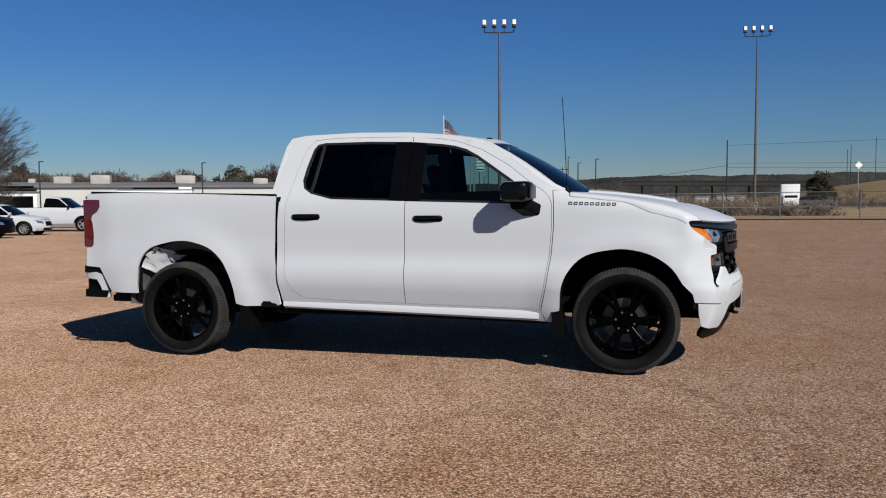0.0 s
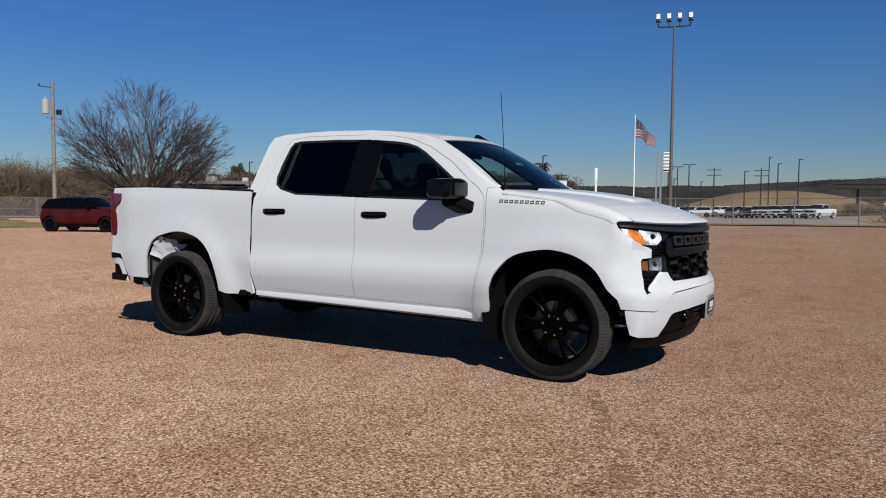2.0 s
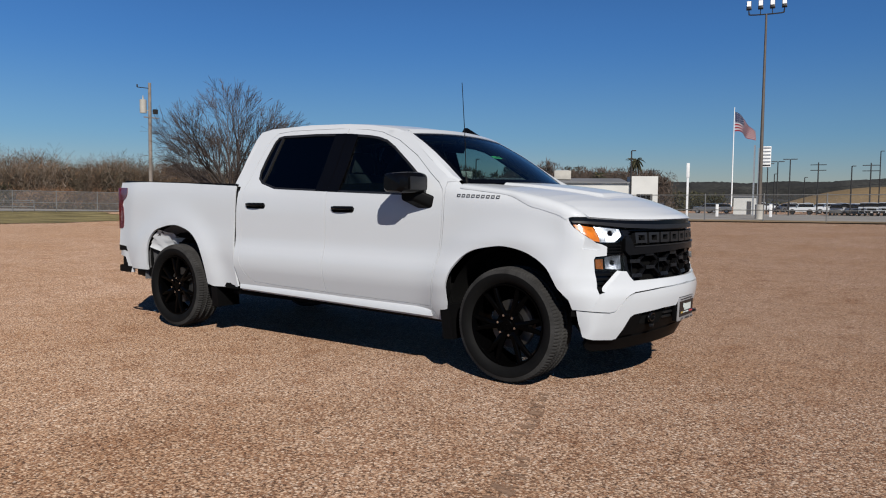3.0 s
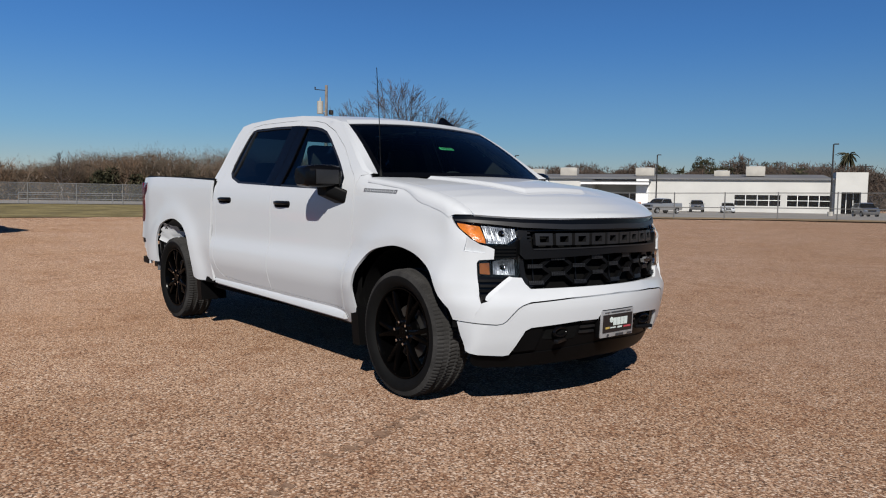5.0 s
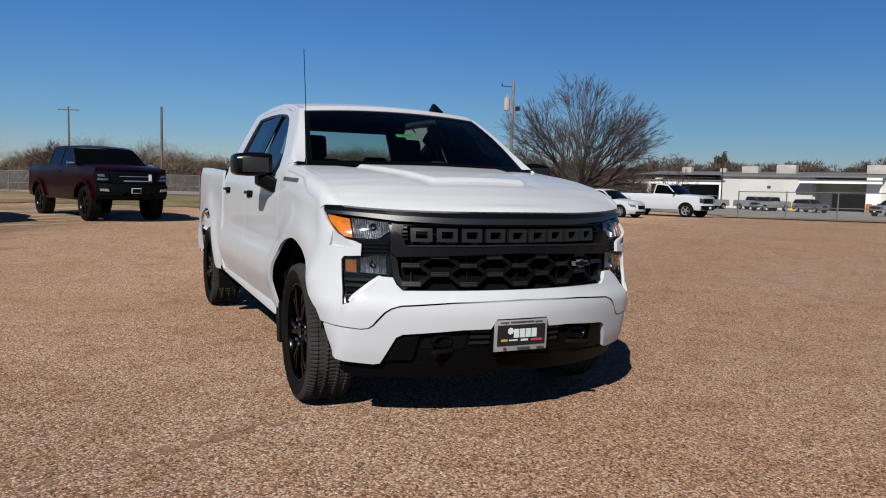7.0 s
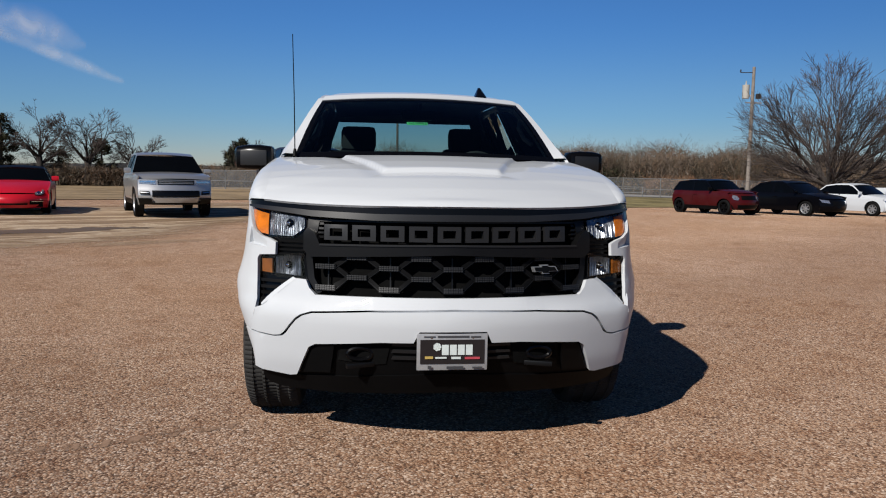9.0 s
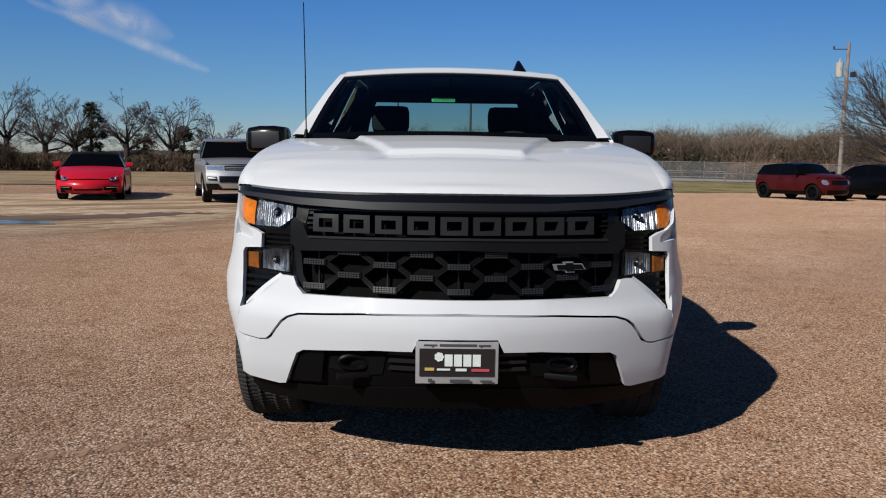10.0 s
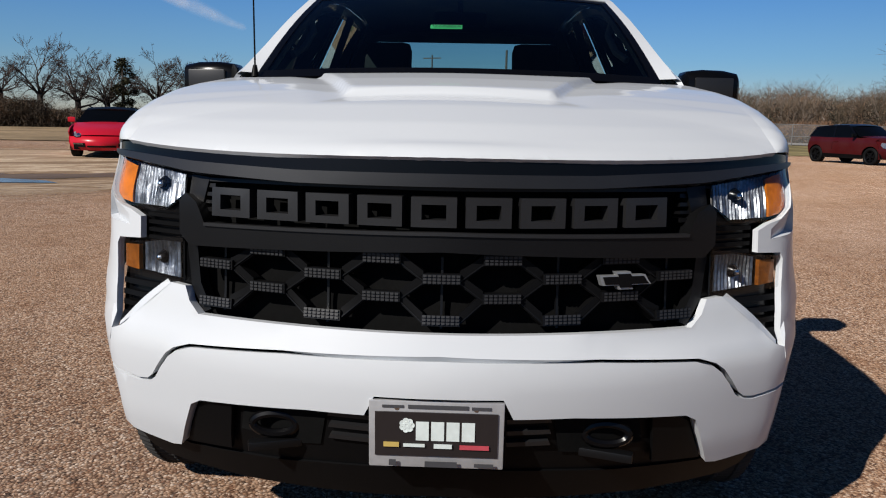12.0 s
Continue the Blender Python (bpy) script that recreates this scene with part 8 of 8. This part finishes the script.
# rows of vehicles for sale
rng = random.Random(77)
white_pick = pickup_car((0, 0, 0), 0, "white", "lot_pickup", "white crew-cab pickup in the far lot", detail=False)
jeep = make_car("off_roader", "white boxy off-road vehicle in the far lot", "car", (0, 0, 0), 0, "white", 4.4, 1.88, 2.6, 0.42, [(2.0, 0.5), (2.1, 0.6), (2.05, 0.8), (2.0, 1.12)], [(2.0, 1.12), (1.6, 1.16), (0.75, 1.2)], [(0.45, 1.78), (0.2, 1.84), (-1.9, 1.84)], (-2.05, 1.2), [(-2.05, 1.2), (-2.1, 1.2)],
                [(-2.1, 1.2), (-2.15, 0.8), (-2.1, 0.5)], zb=0.5, belt=1.2, detail=False, tumble=0.08, kf=0.06, kr=0.03, group="vehicles in the far lot", rim="dark_metal")
blue_car = sedan((0, 0, 0), 0, "blue_paint", "blue sedan in the far lot", detail=False)
black_suv = copy_thing(grey_suv, Matrix.Identity(4))
black_suv["label"] = "grey sport utility vehicle in the far lot"
srcs = [white_pick, jeep, blue_car, black_suv]
used = set()
lot = [(10.05, 140, 1, 10), (9.7, 205, 0, 15), (7.9, 131, 3, 100), (7.55, 133, 0, 92), (7.2, 132, 1, 96), (6.85, 130, 3, 95), (6.5, 136, 2, 92), (6.15, 126, 0, 96), (5.8, 125, 0, 95), (5.45, 126, 1, 92), (5.05, 125, 0, 98), (4.6, 127, 3, 95), (4.2, 125, 0, 93), (3.6, 122, 0, 97), (3.0, 124, 1, 92), (2.3, 112, 0, 66), (8.25, 150, 0, 20), (7.0, 158, 1, 30), (5.6, 152, 0, 25), (6.4, 163, 3, 12), (9.0, 152, 1, 15),
       (12.6, 170, 0, 20), (12.1, 172, 3, 15), (11.6, 176, 2, 20), (11.0, 170, 3, 60), (10.6, 178, 0, 30), (8.6, 170, 0, 20), (16.2, 140, 3, 10), (15.4, 141, 3, 12)]
for deg, dist, i, turn in lot:
    x, y, z = ray_spot(deg, dist)
    m = Matrix.Translation((x, y, z + 0.04)) @ pose(0, 0, 0, 0, 0, turn - 180)
    if i not in used:
        srcs[i].matrix_world = m
        used.add(i)
    else:
        copy_thing(srcs[i], m)

# ---- hills, bridge and the far ridge ----
def mound(name, label, a, b, w, h, mat, n=40, m=10, seed=1):
    A, B = Vector(a), Vector(b)
    way = B - A
    nrm = Vector((-way.y, way.x)).normalized()
    v, f = [], []
    for i in range(n + 1):
        t = i / n
        for j in range(m + 1):
            s = -1 + 2 * j / m
            p = A + way * t + nrm * s * w
            env = math.sin(math.pi * min(1, max(0, t))) ** 0.5 * max(0.0, math.cos(s * math.pi / 2)) ** 0.8
            z = ground_z(p.x, p.y) - 0.3 + h * env * (0.85 + 0.3 * noise.noise(Vector((p.x / 40, p.y / 40, seed))))
            v.append((p.x, p.y, z))
    f = [(i * (m + 1) + j, i * (m + 1) + j + 1, (i + 1) * (m + 1) + j + 1, (i + 1) * (m + 1) + j) for i in range(n) for j in range(m)]
    return tagged(solid(name, v, f, mat), label, "hill", kind="structure")


mound("hill", "dry straw-coloured grass embankment", (24, 176), (125, 118), 26, 6.6, "hill")
mound("hill", "low dry grass rise beyond the far lot", (-44, 240), (8, 228), 22, 7.2, "hill", seed=5)
for k, (r, h, a0, a1, sd) in enumerate(((900, 22, 100, 178, 2), (1300, 48, 34, 128, 4), (1700, 34, 110, 215, 6))):
    v, f = [], []
    n = 520
    for i in range(n + 1):
        a = radians(a0 + (a1 - a0) * i / n)
        env = math.sin(math.pi * i / n) ** 0.6
        hh = h * env * (0.92 + 0.25 * noise.noise(Vector((i / 81, sd, 0))) + 0.08 * noise.noise(Vector((i / 14, sd, 3)))) + 1.6 * noise.noise(Vector((i * 0.9, sd, 7)))
        for q, zz in ((0, -2), (30, hh * 0.55), (80, max(2, hh)), (200, -2)):
            v.append(((r + q) * math.cos(a), (r + q) * math.sin(a), zz))
    f = [(4 * i + j, 4 * i + j + 1, 4 * i + j + 5, 4 * i + j + 4) for i in range(n) for j in range(3)]
    tagged(solid("backdrop", v, f, "ridge"), "dark wooded ridge on the horizon", "hills", kind="structure")
br = thing("road_bridge", "long dark highway bridge on columns", "bridge")
A, B = Vector((-1, 170, 0)), Vector((36, 165, 0))
solid("deck", *bar3((A.x, A.y, 5.2), (B.x, B.y, 4.55), 9, 0.85), "bridge", br)
solid("parapet", *bar3((A.x, A.y, 5.75), (B.x, B.y, 5.1), 9.2, 0.22), "bridge", br)
for k in range(5):
    p = A.lerp(B, (k + 0.5) / 5)
    solid("column", *tube([(p.x, p.y, -0.3), (p.x, p.y, 4.75 - 0.6 * (k + 0.5) / 5)], 0.2, 8), "bridge", br)
for deg, dist, w, h, lab in ((13.6, 135, 3.4, 2.9, "white"), (-2.6, 215, 8, 2.3, "white"), (-4.6, 212, 6, 2.2, "white"), (-6.2, 205, 7, 2.2, "white")):
    x, y, z = ray_spot(deg, dist)
    hs = thing("far_shed", "small pale building far off", "building", "far buildings", at=(x, y, z), turn=10)
    solid("wall", *block(0, 0, h / 2, w, 4, h), "white_wall", hs)
    solid("roof", *block(0, 0, h + 0.12, w + 0.4, 4.4, 0.24), "roof_grey", hs)
    solid("door", *block(w * 0.2, -2.02, 1.0, w * 0.2, 0.06, 2.4), "shade", hs)
brush_belt("brush", "bare brush behind the fence", (4, 52), (13, 49), 5, 40, 0.7, 1.9, 90, 0.5, "brush", 14)
brush_belt("brush", "dark brush below the bridge", (-4, 142), (44, 130), 9, 170, 1.2, 3.0, 60, 0.6, "brush", 19)
evergreen((24.0, 100.6, ground_z(24, 100.6)), 4.3, 1.9, 15)
bare_tree("bare_tree", "small bare tree behind the fence", (28.4, 99.5, ground_z(28.4, 99.5)), 2.9, 2.6, 51, trunk_r=0.09, limbs=9, levels=4, thin=0.014, low=0.1, flat=0.1)
brush_belt("brush", "scattered dark trees beyond the far lot", (-85, 300), (-20, 330), 30, 90, 1.0, 2.6, 60, 0.8, "ever", 16, bumps=30)
brush_belt("brush", "dark evergreen trees beside the flagpole", (-66, 160), (-46, 170), 10, 46, 2.6, 5.0, 160, 0.6, "ever", 17, bumps=14)

# a tall palm and a power pole past the building
palm = thing("palm_tree", "tall leaning palm tree with drooping fronds", "tree", at=(-87.0, 223.5, ground_z(-87.0, 223.5)))
solid("trunk", *tube([(0, 0, -0.2), (0.3, 0, 7), (0.9, 0.2, 14.6)], [0.30, 0.24, 0.20], 8), "bark", palm)
rng = random.Random(31)
fronds = []
for k in range(34):
    a, up_, long_ = 2.399 * k, rng.uniform(-0.9, 0.8), rng.uniform(2.4, 4.2)
    out = Vector((math.cos(a), math.sin(a), 0))
    spine = [Vector((0.9, 0.2, 14.6)) + out * long_ * 0.8 * t + Vector((-0.5 * t, 0, long_ * (up_ * t - (0.7 + 0.5 * max(0, -up_)) * t * t))) for t in (0, 0.35, 0.7, 1.0)]
    fronds.append(tube(spine, [0.10, 0.26, 0.20, 0.03], 4))
solid("fronds", *joined(*fronds), "ever", palm, "drooping grey-green fronds", sharp=180)
wire_pole(-49.0, 136.7, 8.3, 1, 25, mat="dark_metal")

# box truck and road sign behind the fence
bx, by = 20.6, 101.3
box = thing("box_truck", "white box truck parked behind the fence", "truck", at=(bx, by, ground_z(bx, by)), turn=-8)
solid("cargo_box", *block(0, 0, 2.05, 2.2, 4.6, 2.5, 0.05), "white_trim", box)
solid("cab", *loft([[(-0.9, -2.5, z), (0.9, -2.5, z), (0.9, -3.9 + c, z), (-0.9, -3.9 + c, z)] for z, c in ((0.5, 0.0), (1.3, 0.0), (2.0, 0.5))]), "white_trim", box)
solid("windscreen", *block(0, -3.72, 1.62, 1.5, 0.05, 0.45), "dark_glass", box)
solid("chassis", *block(0, -0.6, 0.6, 1.8, 6.0, 0.25), "dark", box)
for sx_ in (-0.85, 0.85):
    for sy_ in (-3.0, 1.2):
        solid("wheel", *moved(lathe([(-0.12, 0.02), (-0.12, 0.36), (0.12, 0.36), (0.12, 0.02)], 18), pose(sx_, sy_, 0.36, 0, 0, 90)), "rubber", box)
copy_thing(grey_suv, Matrix.Translation((23.2, 97.5, ground_z(23, 97) + 0.04)) @ pose(0, 0, 0, 0, 0, -20))
rs = thing("road_sign", "pale diamond road sign on a post", "sign", at=(38.6, 138.2, ground_z(38.6, 138.2)), turn=15)
solid("post", *tube([(0, 0, 0), (0, 0, 6.6)], 0.09, 6), "steel", rs)
solid("sign_plate", *moved(block(0, 0, 0, 0.95, 0.05, 0.95), pose(0, -0.1, 7.2, 0, 45, 0)), "white_trim", rs)
for gx in (-13.6, -9.8):
    gp = thing("gate_post", "short white post behind the fence", "post", "white posts", at=(gx, 53, ground_z(gx, 53)))
    solid("post", *block(0, 0, 0.45, 0.18, 0.18, 1.0, 0.02), "white_trim", gp)

# ---- thin winter cloud, far off ----
def cloud_mat():
    m, nt, p = base_mat("thin_cloud")
    p.inputs["Base Color"].default_value = (0.85, 0.86, 0.88, 1)
    p.inputs["Roughness"].default_value = 1.0
    n = tex(nt, "Noise", 0.009, Detail=7.0, Distortion=0.8)
    cover = ramp(nt, n.outputs["Fac"], [(0.22, (0.06, 0.06, 0.06)), (0.75, (0.50, 0.50, 0.50))])
    clear = nt.nodes.new("ShaderNodeBsdfTransparent")
    mix = nt.nodes.new("ShaderNodeMixShader")
    soft = nt.nodes.new("ShaderNodeAttribute")
    soft.attribute_name = "soft"
    both = nt.nodes.new("ShaderNodeMath")
    both.operation = "MULTIPLY"
    nt.links.new(cover, both.inputs[0])
    nt.links.new(soft.outputs["Fac"], both.inputs[1])
    nt.links.new(both.outputs[0], mix.inputs["Fac"])
    nt.links.new(clear.outputs["BSDF"], mix.inputs[1])
    nt.links.new(p.outputs["BSDF"], mix.inputs[2])
    nt.links.new(mix.outputs["Shader"], nt.nodes["Material Output"].inputs["Surface"])
    return m


M["cloud"] = cloud_mat()
for line, wide in ((((-0.870, -0.460, 0.176), (-0.888, -0.424, 0.165), (-0.913, -0.380, 0.148), (-0.946, -0.301, 0.1185), (-0.955, -0.28, 0.11)), 40), (((-0.880, -0.440, 0.186), (-0.905, -0.385, 0.168), (-0.936, -0.317, 0.150)), 110)):
    pts = curve_pts([tuple(4200 * c for c in p) for p in line], 6)
    v, f, fade = [], [], []
    for i, p in enumerate(pts):
        taper = math.sin(math.pi * (i + 0.3) / (len(pts) - 0.4)) ** 0.6
        for q in range(9):
            off = (q - 4) / 4 * wide * taper * (1 + 0.2 * math.sin(i * 0.9))
            v.append((p[0], p[1], p[2] + off + 3 * math.sin(i * 0.9)))
            fade.append(math.cos((q - 4) / 4 * math.pi / 2) ** 1.5 * taper)
    f = [(9 * i + q, 9 * i + q + 1, 9 * i + q + 10, 9 * i + q + 9) for i in range(len(pts) - 1) for q in range(8)]
    ob = solid("cloud", v, f, "cloud")
    ob.data.attributes.new("soft", "FLOAT", "POINT").data.foreach_set("value", fade)
    ob.visible_shadow = False
    tagged(ob, "thin wispy white cloud in a blue sky", "cloud", "thin clouds", kind="structure")

# ---- faint tyre track in the gravel ----
M["track"] = patchy("tyre_track", (0.27, 0.165, 0.105), 14.0, 0.52, 0.9)
mid = curve_pts([(0.30, -0.95), (0.36, -1.06), (0.63, -1.8), (0.88, -2.3), (1.03, -2.85), (1.10, -3.3)], 6)
sheet("tyre_track", [(x - 0.05 - 0.02 * math.sin(9 * y), y) for x, y in mid] + [(x + 0.05 + 0.02 * math.sin(7 * y), y) for x, y in reversed(mid)], "track", "faint brown tyre track in the gravel", 0.003, step=0.08)

# ---- loose stones on the lot ----
rng2 = np.random.default_rng(5)
N = 26000
px = rng2.uniform(-4.5, 5.5, N)
py = rng2.uniform(-6.3, 3.5, N)
size = rng2.uniform(0.003, 0.0065, N) * rng2.choice([1, 1, 1, 1.5], N)
octa = np.array([(1, 0, 0), (-0.2, 1, 0), (-0.9, -0.3, 0), (0.2, -1, 0), (0.1, 0.1, 0.8)])
turn = rng2.uniform(0, 6.283, N)
c, s = np.cos(turn)[:, None], np.sin(turn)[:, None]
vx = px[:, None] + size[:, None] * (octa[None, :, 0] * c - octa[None, :, 1] * s)
vy = py[:, None] + size[:, None] * (octa[None, :, 0] * s + octa[None, :, 1] * c)
gz = np.array([ground_z(a, b) for a, b in zip(px, py)])
vz = gz[:, None] + size[:, None] * octa[None, :, 2] - 0.0005
verts = np.stack([vx, vy, vz], axis=2).reshape(-1, 3)
base = (np.arange(N) * 5)[:, None, None]
tri = np.array([(0, 1, 4), (1, 2, 4), (2, 3, 4), (3, 0, 4)])
faces = (base + tri[None]).reshape(-1, 3)
me = bpy.data.meshes.new("gravel_stones")
me.from_pydata(verts.tolist(), [], faces.tolist())
me.materials.append(M["pebble"])
tagged(new("gravel_stones", me), "loose tan gravel stones on the lot", "gravel", kind="stuff")
